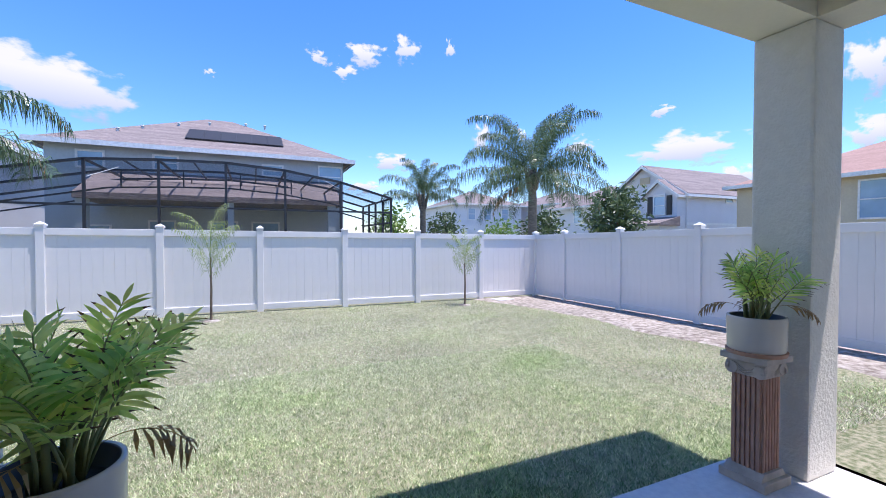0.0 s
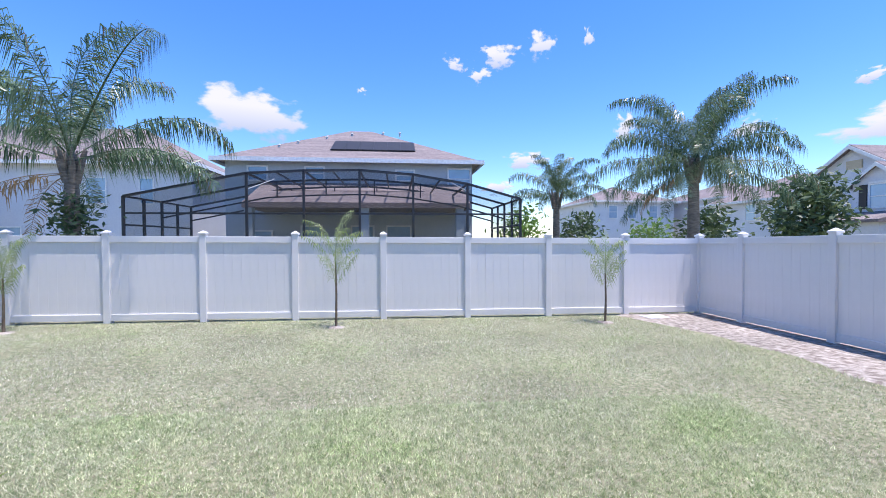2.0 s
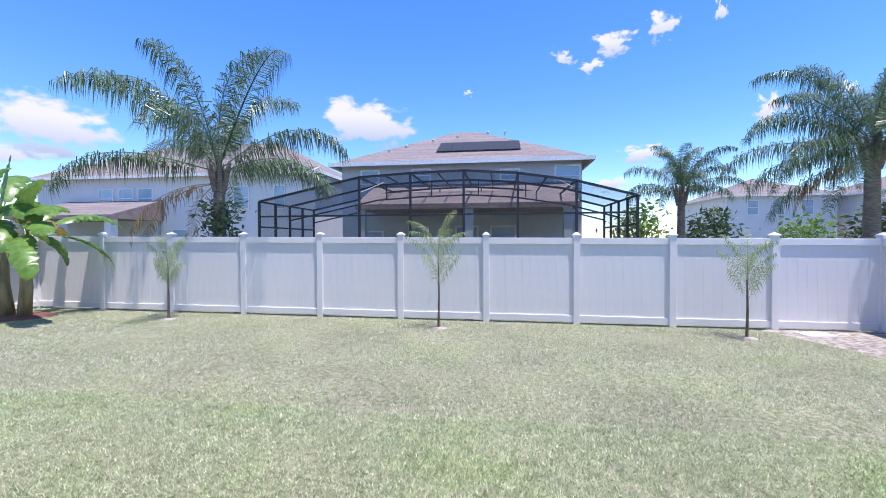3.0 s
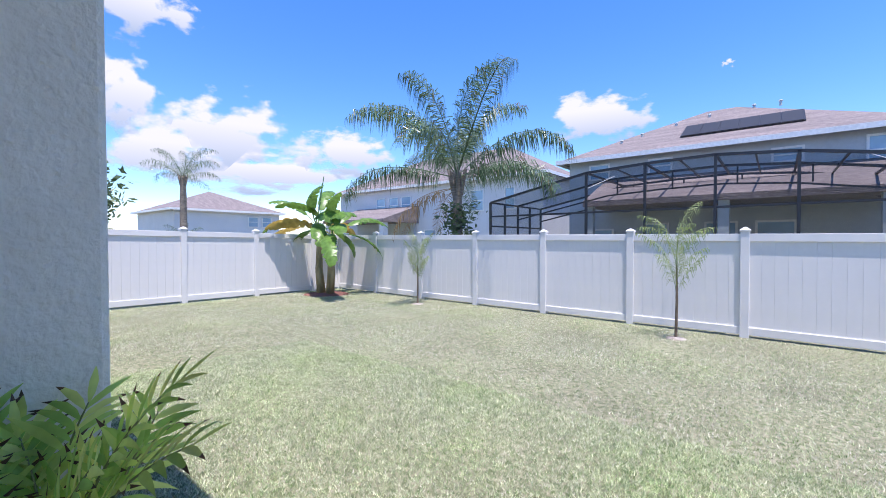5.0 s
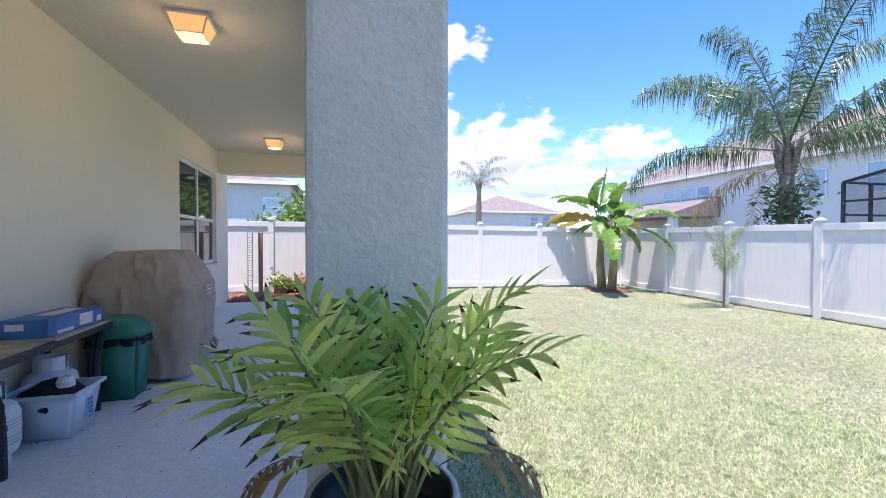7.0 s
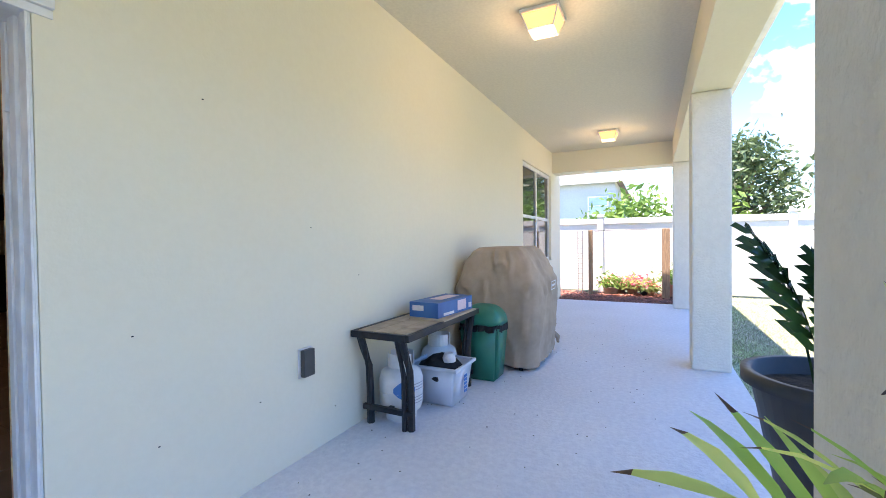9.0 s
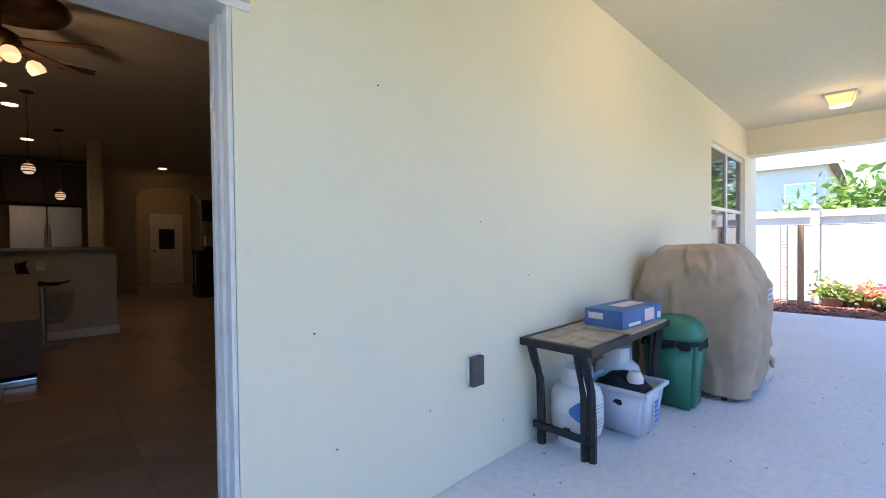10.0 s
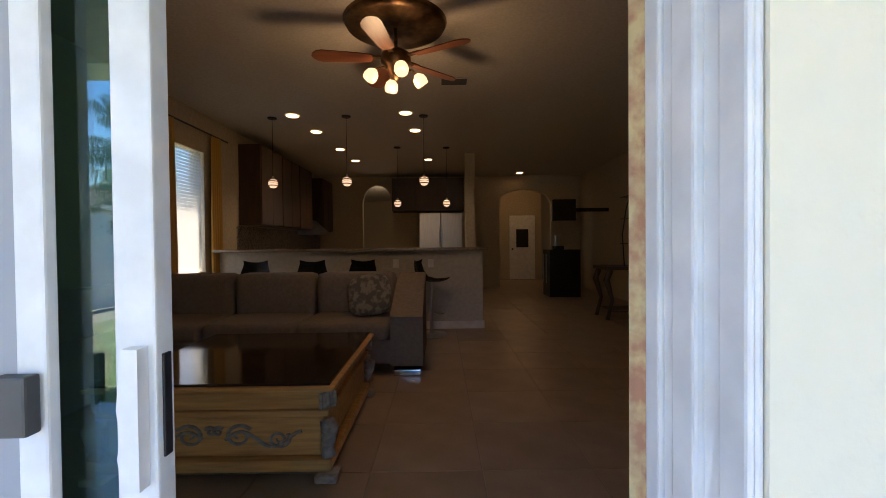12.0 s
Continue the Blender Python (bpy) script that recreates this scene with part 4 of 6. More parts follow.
def ceiling_lamp(x, y):
    ob = thing("ceiling_lamp", "square glass ceiling lamp in a white metal frame, lit", "ceiling lamp", (x, y, CEIL_Z), 0, "patio ceiling lamps")
    part("canopy", boxm(-0.15, -0.15, -0.025, 0.15, 0.15, -0.001, bevel=0.004), M_WHITE, ob)
    a, b, h = 0.135, 0.095, 0.14
    raw("shade", [(-a, -a, -0.03), (a, -a, -0.03), (a, a, -0.03), (-a, a, -0.03), (-b, -b, -h), (b, -b, -h), (b, b, -h), (-b, b, -h)],
        [(0, 1, 5, 4), (1, 2, 6, 5), (2, 3, 7, 6), (3, 0, 4, 7), (4, 5, 6, 7)], M_LAMPGLASS, ob, "frosted amber-lit glass shade")
    for sx, sy in ((1, 1), (1, -1), (-1, 1), (-1, -1)):
        part("frame_edge", tube((sx * (a + 0.003), sy * (a + 0.003), -0.028), (sx * (b + 0.003), sy * (b + 0.003), -h), 0.006, 0.006, 6), M_WHITE, ob)
    for k in range(4):
        m = Matrix.Rotation(k * math.pi / 2, 4, "Z")
        part("frame_edge", tube(m @ Vector((-b, b, -h)), m @ Vector((b, b, -h)), 0.006, 0.006, 6), M_WHITE, ob)


M_LAMPGLASS = glow("lit_lamp_glass", (1.0, 0.55, 0.20), 0.30)
ceiling_lamp(-1.72, 0.205)
ceiling_lamp(-5.797, 0.325)
for x, y in ((-1.72, 0.205), (-5.797, 0.325)):
    pl = bpy.data.lights.new("patio_bulb", "POINT")
    pl.energy, pl.color, pl.shadow_soft_size = 1.6, (1.0, 0.72, 0.42), 0.06
    new("patio_bulb", pl).location = (x, y, CEIL_Z - 0.24)

# window in the house wall
wf = tagged(new("window_1"), "white four-pane sliding window in the stucco wall", "window", kind="structure")
wf.location = (WIN_X0, WALL_Y - 0.07, WIN_Z0)
ww, wh = WIN_X1 - WIN_X0, WIN_Z1 - WIN_Z0
bm = bmesh.new()
for a in ((0, -0.03, 0, 0.06, 0.03, wh), (ww - 0.06, -0.03, 0, ww, 0.03, wh), (0.06, -0.03, 0, ww - 0.06, 0.03, 0.06), (0.06, -0.03, wh - 0.06, ww - 0.06, 0.03, wh)):
    add_box(bm, *a)
part("window_frame", bm, M_WHITE, wf)
part("mullion", boxm(ww / 2 - 0.035, -0.028, 0.06, ww / 2 + 0.035, 0.028, wh - 0.06), M_WHITE, wf)
part("meeting_rail", boxm(0.06, -0.025, wh * 0.46, ww - 0.06, 0.025, wh * 0.46 + 0.05), M_WHITE, wf)
for x0, x1 in ((0.06, ww / 2 - 0.035), (ww / 2 + 0.035, ww - 0.06)):
    for z0, z1 in ((0.06, wh * 0.46), (wh * 0.46 + 0.05, wh - 0.06)):
        part("pane", boxm(x0, -0.006, z0, x1, 0.006, z1), M_DARKGLASS, wf)
part("window_sill", boxm(-0.04, 0.02, -0.05, ww + 0.04, 0.10, 0.0, bevel=0.006), M_STUCCO, wf)


# tiled side table
M_TILE = mat("beige_table_tile", (0.50, 0.40, 0.29), (0.37, 0.29, 0.21), 14, 0.6, bump=0.003, vary=0.12, stain=0.12)


def console_table():
    x0, x1, y0, y1, h = -1.81, -0.615, -0.85, -0.395, 0.655
    ob = thing("console_table", "outdoor console table with a tiled top and black iron legs", "table", ((x0 + x1) / 2, (y0 + y1) / 2, 0))
    hx, hy = (x1 - x0) / 2, (y1 - y0) / 2
    bm = bmesh.new()
    for a in ((-hx, -hy, hx, -hy + 0.03), (-hx, hy - 0.03, hx, hy), (-hx, -hy + 0.03, -hx + 0.03, hy - 0.03), (hx - 0.03, -hy + 0.03, hx, hy - 0.03)):
        add_box(bm, a[0], a[1], h - 0.045, a[2], a[3], h, bevel=0.004)
    part("top_frame", bm, M_BLACK, ob)
    part("top_bed", boxm(-hx + 0.02, -hy + 0.02, h - 0.035, hx - 0.02, hy - 0.02, h - 0.012), M_BLACK, ob)
    w, d = (2 * hx - 0.07) / 6, (2 * hy - 0.07) / 3
    for i in range(6):
        for j in range(3):
            if (i + j) % 3 == 2:
                continue
            a, b = -hx + 0.035 + i * w, -hy + 0.035 + j * d
            k = 1 if (i + j) % 3 == 1 and i < 5 else 0
            part("tile", boxm(a + 0.003, b + 0.003, h - 0.014, a + w * (1 + k) - 0.003, b + d - 0.003, h + 0.001, bevel=0.002), M_TILE, ob)
    for j in range(3):
        if j % 3 == 2:
            a, b = -hx + 0.035, -hy + 0.035 + j * d
            part("tile", boxm(a + 0.003, b + 0.003, h - 0.014, a + w - 0.003, b + d - 0.003, h + 0.001, bevel=0.002), M_TILE, ob)
    for sx in (-1, 1):
        for y, dy in ((-hy + 0.07, 0), (hy - 0.06, 0)):
            pts = [(sx * (hx - 0.02), y, h - 0.04), (sx * (hx - 0.05), y, h - 0.12), (sx * (hx - 0.11), y, h - 0.26), (sx * (hx - 0.12), y, 0.2), (sx * (hx - 0.12), y, 0.0)]
            part("leg", add_path(bmesh.new(), pts, [0.026] * 5, 6), M_BLACK, ob)
        pts = [(sx * (hx - 0.02), hy - 0.10, h - 0.04), (sx * (hx - 0.05), hy - 0.10, h - 0.14), (sx * (hx - 0.10), hy - 0.10, h - 0.3), (sx * (hx - 0.10), hy - 0.10, 0.0)]
        part("leg", add_path(bmesh.new(), pts, [0.018] * 4, 6), M_BLACK, ob)
        part("cross_bar", boxm(sx * (hx - 0.10) - 0.014, -hy + 0.03, 0.10, sx * (hx - 0.10) + 0.014, hy - 0.03, 0.135), M_BLACK, ob)
    part("stretcher", boxm(-hx + 0.1, -0.016, 0.10, hx - 0.1, 0.016, 0.13), M_BLACK, ob)


console_table()
M_CARD = mat("blue_print_card", (0.05, 0.17, 0.42), (0.03, 0.11, 0.32), 6, 0.5, stain=0.1)
M_LABEL = mat("white_label", (0.75, 0.72, 0.72), None, 20, 0.6)
M_PINK = mat("pink_label", (0.78, 0.60, 0.62), None, 20, 0.6)
M_TAPE = mat("brown_card", (0.45, 0.36, 0.26), None, 20, 0.7)
bx = thing("box", "long blue cardboard box with white and pink labels on the table", "box", (-1.429, -0.565, 0.670), -4)
part("carton", boxm(-0.28, -0.13, 0.0, 0.28, 0.13, 0.115, bevel=0.004), M_CARD, bx)
part("label", boxm(-0.16, 0.13, 0.02, -0.02, 0.133, 0.10), M_PINK, bx, "pink shipping label")
part("label", boxm(0.28, -0.10, 0.05, 0.283, 0.0, 0.09), M_LABEL, bx, "white label")
part("label", boxm(-0.26, 0.13, 0.02, -0.21, 0.133, 0.06), M_LABEL, bx, "white label")
part("tape", boxm(0.04, 0.129, 0.01, 0.20, 0.132, 0.03), M_LABEL, bx, "faint white print bar")
part("lid_print", boxm(-0.2, -0.06, 0.115, 0.1, 0.05, 0.117), M_PINK, bx, "red and white print")
tr = thing("tray", "flat brown board under the box", "tray", (-1.408, -0.545, 0.657))
part("board", boxm(-0.31, -0.14, 0, 0.31, 0.16, 0.013, bevel=0.002), M_TAPE, tr)

M_TANK = mat("white_tank_paint", (0.78, 0.78, 0.76), (0.66, 0.66, 0.65), 9, 0.4, stain=0.08)
M_BLUEPRINT = mat("blue_print", (0.06, 0.22, 0.55), None, 9, 0.5)
M_GREYPRINT = mat("grey_print", (0.38, 0.38, 0.40), None, 9, 0.6)


def gas_tank(x, y, z=0.0):
    ob = thing("propane_tank", "white propane gas cylinder with a printed sleeve under the table", "gas tank", (x, y, z), 0, "propane tanks")
    R = 0.155
    part("foot_ring", lathe([(0.105, 0.0), (0.11, 0.0), (0.11, 0.05), (0.10, 0.05)], 28), M_TANK, ob)
    part("body", lathe([(0.0, 0.03), (0.09, 0.035), (0.14, 0.07), (R, 0.12), (R, 0.28), (0.14, 0.33), (0.09, 0.365), (0.0, 0.375)], 32), M_TANK, ob, smooth=True)
    part("weld_band", lathe([(R + 0.001, 0.195), (R + 0.003, 0.2), (R + 0.001, 0.205)], 32), M_TANK, ob)
    bm = bmesh.new()
    for i in range(22):
        if i in (5, 6, 16, 17):
            continue
        a0, a1 = i / 22 * 2 * math.pi, (i + 1) / 22 * 2 * math.pi
        q = []
        for a, h in ((a0, 0.35), (a1, 0.35), (a1, 0.46), (a0, 0.46)):
            q.append(bm.verts.new((0.095 * math.cos(a), 0.095 * math.sin(a), h)))
        bm.faces.new(q)
    bmesh.ops.remove_doubles(bm, verts=bm.verts[:], dist=0.0005)
    bmesh.ops.solidify(bm, geom=bm.faces[:], thickness=0.006)
    part("collar", bm, M_TANK, ob)
    part("valve", tube((0, 0, 0.37), (0, 0, 0.43), 0.02, 0.016, 10), M_BLACK, ob)
    for k, zz in enumerate((0.13, 0.15, 0.17, 0.22, 0.24, 0.26)):
        bm = bmesh.new()
        for i in range(9):
            a0, a1 = 0.7 + i * 0.12, 0.7 + (i + 1) * 0.12
            bm.faces.new([bm.verts.new(((R + 0.002) * math.cos(a), (R + 0.002) * math.sin(a), zz + d)) for a, d in ((a0, 0), (a1, 0), (a1, 0.006), (a0, 0.006))])
        part("print_bar", bm, M_GREYPRINT, ob)
    bm = bmesh.new()
    for i in range(10):
        a0, a1 = 2.0 + i * 0.1 - 3.1, 2.0 + (i + 1) * 0.1 - 3.1
        w0, w1 = 0.05 * math.sin(math.pi * (i + 0.1) / 10.2), 0.05 * math.sin(math.pi * (i + 1.1) / 10.2 if i < 9 else 0.05)
        bm.faces.new([bm.verts.new(((R + 0.0025) * math.cos(a + 1.3), (R + 0.0025) * math.sin(a + 1.3), 0.23 + d)) for a, d in ((a0, -w0 - 0.012), (a1, -w1 - 0.012), (a1, w1 + 0.012), (a0, w0 + 0.012))])
    part("print_patch", bm, M_BLUEPRINT, ob, "blue printed patch")
    return ob


gas_tank(-0.919, -0.645)
gas_tank(-1.574, -0.675, 0.0)
M_TUB = mat("frosted_plastic", (0.62, 0.66, 0.72), (0.56, 0.60, 0.66), 6, 0.35)
M_CLOTH = mat("black_cloth", (0.015, 0.015, 0.017), None, 30, 0.9, bump=0.004)


def storage_tub():
    ob = thing("storage_tub", "translucent plastic storage tub holding dark cloths and odds and ends", "storage tub", (-1.304, -0.515, 0.0), 0)
    bm = bmesh.new()
    a, b, h = (0.13, 0.16), (0.175, 0.20), 0.30
    o = [bm.verts.new((sx * a[0], sy * a[1], 0.0)) for sx, sy in ((-1, -1), (1, -1), (1, 1), (-1, 1))]
    t = [bm.verts.new((sx * b[0], sy * b[1], h)) for sx, sy in ((-1, -1), (1, -1), (1, 1), (-1, 1))]
    bm.faces.new(o[::-1])
    for i in range(4):
        bm.faces.new((o[i], o[(i + 1) % 4], t[(i + 1) % 4], t[i]))
    bmesh.ops.bevel(bm, geom=[e for e in bm.edges if not e.is_boundary], offset=0.03, segments=3, affect="EDGES")
    bmesh.ops.solidify(bm, geom=bm.faces[:], thickness=0.004)
    part("tub", bm, M_TUB, ob, smooth=True)
    bm = bmesh.new()
    for q in ((-0.19, -0.215, 0.19, -0.195), (-0.19, 0.195, 0.19, 0.215), (-0.19, -0.195, -0.17, 0.195), (0.17, -0.195, 0.19, 0.195)):
        add_box(bm, q[0], q[1], h - 0.012, q[2], q[3], h + 0.012, bevel=0.004)
    part("rim", bm, M_TUB, ob)
    for i in range(5):
        part("print_bar", boxm(-0.02, 0.203, 0.10 + i * 0.028, 0.03, 0.206, 0.12 + i * 0.028), M_BLUEPRINT, ob, "blue print bar")
    cl = bmesh.new()
    bmesh.ops.create_icosphere(cl, subdivisions=3, radius=1.0, matrix=Matrix.Translation((0, 0, 0.25)) @ Matrix.Diagonal((0.16, 0.18, 0.12, 1)))
    for v in cl.verts:
        v.co += v.normal * 0.03 * noise.noise(v.co * 12)
    part("cloth", cl, M_CLOTH, ob)
    part("white_cap", lathe([(0.05, 0.33), (0.05, 0.36), (0.035, 0.395), (0.0, 0.40)], 16, Matrix.Translation((0.05, 0.09, 0))), M_LABEL, ob, "white cap")


storage_tub()
M_GREEN = mat("green_plastic", (0.02, 0.20, 0.13), (0.015, 0.17, 0.11), 8, 0.4, stain=0.06)


def trash_bin():
    ob = thing("trash_bin", "green plastic trash bin with a domed lid and black bag", "trash bin", (-1.97, -0.415, 0.0), 0)
    bm = bmesh.new()
    lo, hi, h = (0.115, 0.15), (0.15, 0.19), 0.50
    o = [bm.verts.new((sx * lo[0], sy * lo[1], 0.0)) for sx, sy in ((-1, -1), (1, -1), (1, 1), (-1, 1))]
    t = [bm.verts.new((sx * hi[0], sy * hi[1], h)) for sx, sy in ((-1, -1), (1, -1), (1, 1), (-1, 1))]
    bm.faces.new(o[::-1])
    bm.faces.new(t)
    for i in range(4):
        bm.faces.new((o[i], o[(i + 1) % 4], t[(i + 1) % 4], t[i]))
    bmesh.ops.bevel(bm, geom=[e for e in bm.edges], offset=0.025, segments=3, affect="EDGES")
    part("bin", bm, M_GREEN, ob, smooth=True)
    bm = bmesh.new()
    n = 40
    for i in range(n):
        a0, a1 = 2 * math.pi * i / n, 2 * math.pi * (i + 1) / n
        def rim(a, z, k):
            c, s = math.cos(a), math.sin(a)
            f = 1 / (abs(c) ** 5 + abs(s) ** 5) ** 0.2
            return (c * f * (0.156 + k), s * f * (0.196 + k), z + 0.008 * math.sin(a * 9 + k * 70))
        vs = [bm.verts.new(rim(a, z, k)) for a, z, k in ((a0, 0.445, 0.012 * math.sin(i * 2.1)), (a1, 0.445, 0.012 * math.sin(i * 2.1 + 2.1)), (a1, 0.505, 0.002), (a0, 0.505, 0.002))]
        bm.faces.new(vs)
    part("bag_edge", bm, M_CLOTH, ob, "crumpled black bag edge")
    bm = bmesh.new()
    rings = []
    for t in np.linspace(0, math.pi / 2, 9):
        rr, zz = math.cos(t) ** 0.75, math.sin(t)
        rings.append([bm.verts.new((math.copysign(abs(math.cos(a)) ** 0.45, math.cos(a)) * 0.16 * rr, math.copysign(abs(math.sin(a)) ** 0.45, math.sin(a)) * 0.20 * rr, 0.505 + 0.17 * zz)) for a in np.linspace(0, 2 * math.pi, 33)[:-1]])
    for p, q in zip(rings, rings[1:]):
        for i in range(32):
            bm.faces.new((p[i], p[(i + 1) % 32], q[(i + 1) % 32], q[i]))
    bm.faces.new(rings[0][::-1])
    part("lid", bm, M_GREEN, ob, smooth=True)


trash_bin()
M_COVER = mat("tan_grill_cover", (0.47, 0.36, 0.265), (0.40, 0.305, 0.22), 9, 0.85, bump=0.0012, bump_scale=90, stain=0.14)


def covered_grill():
    """A cover draped over a barbecue: a rounded top, sides that flare a little, soft folds."""
    ob = thing("grill_cover", "barbecue grill under a creased tan fabric cover", "covered grill", (-2.718, -0.405, 0.0), 0)
    bm = bmesh.new()
    nu = 112
    outline = ((0.04, 0.49, 0.37), (0.35, 0.50, 0.41), (0.70, 0.50, 0.43), (0.80, 0.495, 0.42), (1.03, 0.455, 0.335), (1.15, 0.42, 0.255), (1.18, 0.38, 0.21), (1.188, 0.20, 0.10), (1.19, 0.01, 0.005))
    rings = []
    for (z0, hx0, hy0), (z1, hx1, hy1) in zip(outline, outline[1:]):
        for k in range(5):
            f = k / 5
            z, hx, hy = z0 + (z1 - z0) * f, hx0 + (hx1 - hx0) * f, hy0 + (hy1 - hy0) * f
            ring = []
            for i in range(nu):
                a = 2 * math.pi * i / nu
                c, s = math.cos(a), math.sin(a)
                g = 1 / (abs(c) ** 8 + abs(s) ** 8) ** (1 / 8)
                crease = 0.5 - abs(noise.noise((c * 3.1 + 0.8 * z, s * 3.1, z * 2.2 + 4)))
                sag = 0.055 * noise.noise((c * 1.6, s * 1.6, z * 1.8)) + 0.42 * max(0.0, crease - 0.33) + 0.018 * noise.noise((c * 9, s * 9, z * 6))
                ring.append(bm.verts.new((c * g * hx * (1 + sag), s * g * hy * (1 + sag), z + (0.03 * noise.noise((c * 2, s * 2, 3)) if z < 0.05 else 0))))
            rings.append(ring)
    for p, q in zip(rings, rings[1:]):
        for i in range(nu):
            bm.faces.new((p[i], p[(i + 1) % nu], q[(i + 1) % nu], q[i]))
    bm.faces.new(rings[-1])
    part("cover", bm, M_COVER, ob, smooth=True)
    bm = bmesh.new()
    for q in ((0.0, 0.0, 0.20, 0.008), (0.0, 0.082, 0.20, 0.09), (0.0, 0.0, 0.008, 0.09), (0.192, 0.0, 0.20, 0.09), (0.03, 0.035, 0.17, 0.055)):
        add_box(bm, q[0], 0, q[1], q[2], 0.004, q[3])
    tag = part("logo_patch", bm, M_LABEL, ob, "pale stitched logo outline")
    tag.matrix_local = pose(0.06, 0.455, 0.74, 4, 0, 180)
    part("tie", add_path(bmesh.new(), [(-0.50, 0.34, 0.22), (-0.53, 0.40, 0.14), (-0.49, 0.41, 0.09)], [0.022, 0.028, 0.015], 8), M_COVER, ob, "knotted cover tie")
    for sx in (-0.42, 0.42):
        for sy in (-0.24, 0.24):
            part("leg", tube((sx, sy, 0.0), (sx, sy, 0.3), 0.02, 0.02, 8), M_BLACK, ob)


covered_grill()
M_GREYBOX = mat("grey_outlet_cover", (0.07, 0.07, 0.07), None, 20, 0.5)
ou = thing("outlet", "grey weatherproof outlet cover on the stucco wall", "outlet", (-0.20, WALL_Y, 0.55))
part("back_plate", boxm(-0.05, 0.0, -0.085, 0.05, 0.012, 0.085, bevel=0.003), M_LABEL, ou)
part("flap", boxm(-0.042, 0.012, -0.078, 0.042, 0.045, 0.078, bevel=0.006), M_GREYBOX, ou)
rng_s = random.Random(5)
for x, z in ((-0.27, 1.335), (0.70, 0.885), (0.61, 0.41), (0.11, 0.42), (-0.72, 1.02), (0.39, 1.9), (-0.46, 0.2)):
    d = thing("wall_speck", "tiny dark bug speck on the stucco wall", "speck", (x, WALL_Y, z), 0, "wall specks")
    part("speck", boxm(-0.0042, 0, -0.0025, 0.0042, 0.003, 0.0025, bevel=0.001), M_CLOTH, d)
verts, faces = [], []
for _ in range(140):
    x, y = rng_s.uniform(-5, 1.2), rng_s.uniform(-0.8, 1.0) ** 1
    r, a = rng_s.uniform(0.003, 0.008), rng_s.uniform(0, 6)
    k = len(verts)
    verts += [(x + r * math.cos(a + q), y + r * math.sin(a + q), 0.002) for q in (0, 1.3, 3.1, 4.5)] + [(x, y, 0.006)]
    faces += [(k, k + 1, k + 4), (k + 1, k + 2, k + 4), (k + 2, k + 3, k + 4), (k + 3, k, k + 4)]
tagged(raw("floor_debris", verts, faces, M_SOIL), "scattered dark crumbs of debris on the slab", "debris", kind="stuff")

# ---- flower bed at the end of the patio ----
bm = bmesh.new()
bmesh.ops.create_grid(bm, x_segments=14, y_segments=22, size=0.5, matrix=Matrix.Translation((-8.27, 0.4, 0)) @ Matrix.Diagonal((1.70, 3.6, 1, 1)))
for v in bm.verts:
    v.co.z = -0.02 + 0.02 * noise.noise(v.co * 3)
structure("mulch_bed", bm, M_MULCH, "red bark mulch flower bed", "mulch")
rng_m = random.Random(9)
verts, faces = [], []
for _ in range(2600):
    c = Vector((rng_m.uniform(-9.05, -7.5), rng_m.uniform(-1.3, 2.1), rng_m.uniform(0.0, 0.02)))
    a = rng_m.uniform(0, 6.28)
    u, w = Vector((math.cos(a), math.sin(a), rng_m.uniform(-0.3, 0.3))) * rng_m.uniform(0.02, 0.05), Vector((-math.sin(a), math.cos(a), 0.2)) * 0.012
    k = len(verts)
    verts += [c - u - w, c + u - w, c + u + w, c - u + w]
    faces.append((k, k + 1, k + 2, k + 3))
M_CHIP = mat("bark_chip", (0.34, 0.13, 0.09), (0.22, 0.08, 0.06), 12, 0.9, vary=0.5, island=True)
tagged(raw("mulch_chips", verts, faces, M_CHIP), "loose red bark mulch chips", "mulch", kind="stuff")
M_WOOD = mat("weathered_post", (0.40, 0.25, 0.15), (0.26, 0.16, 0.10), 12, 0.85, stretch=(6, 6, 0.6), bump=0.004)
M_LADDER = mat("grey_trellis", (0.36, 0.33, 0.30), None, 15, 0.8)
for x, y, w, nm in ((-8.5, -0.3, 0.045, "weathered wooden trellis post in the bed"), (-8.4, 1.22, 0.075, "stout brown wooden trellis post in the bed")):
    p = thing("trellis_post", nm, "post", (x, y, -0.03), 0, "trellis posts")
    part("post", boxm(-w, -w, 0, w, w, 1.5, bevel=0.008), M_WOOD, p)
    part("wire", tube((0, 0, 1.46), (0, 0.2 if y < 0 else -0.2, 1.47), 0.004, 0.004, 5), M_BLACK, p)
lad = thing("trellis_ladder", "narrow metal plant ladder leaning upright in the bed", "trellis", (-8.792, -0.575, -0.03))
for s in (-0.05, 0.05):
    part("rail", tube((0, s, 0), (0, s, 1.5), 0.012, 0.012, 6), M_LADDER, lad)
for i in range(24):
    part("rung", tube((0, -0.05, 0.06 + i * 0.06), (0, 0.05, 0.06 + i * 0.06), 0.008, 0.008, 5), M_LADDER, lad)
wire = thing("trellis_wire", "thin dark wire strung between the trellis posts", "wire", (-8.74, 0.305, 1.46))
part("strand", tube((0, -0.9, 0), (0, 0.9, 0.01), 0.006, 0.006, 5), M_BLACK, wire)
M_FLOWER = leafy("pink_petal", (0.80, 0.10, 0.16), (0.75, 0.22, 0.30), 0.2, 0.4)
M_POTTAN = mat("tan_garden_pot", (0.45, 0.36, 0.27), (0.36, 0.28, 0.21), 10, 0.8, stain=0.1)


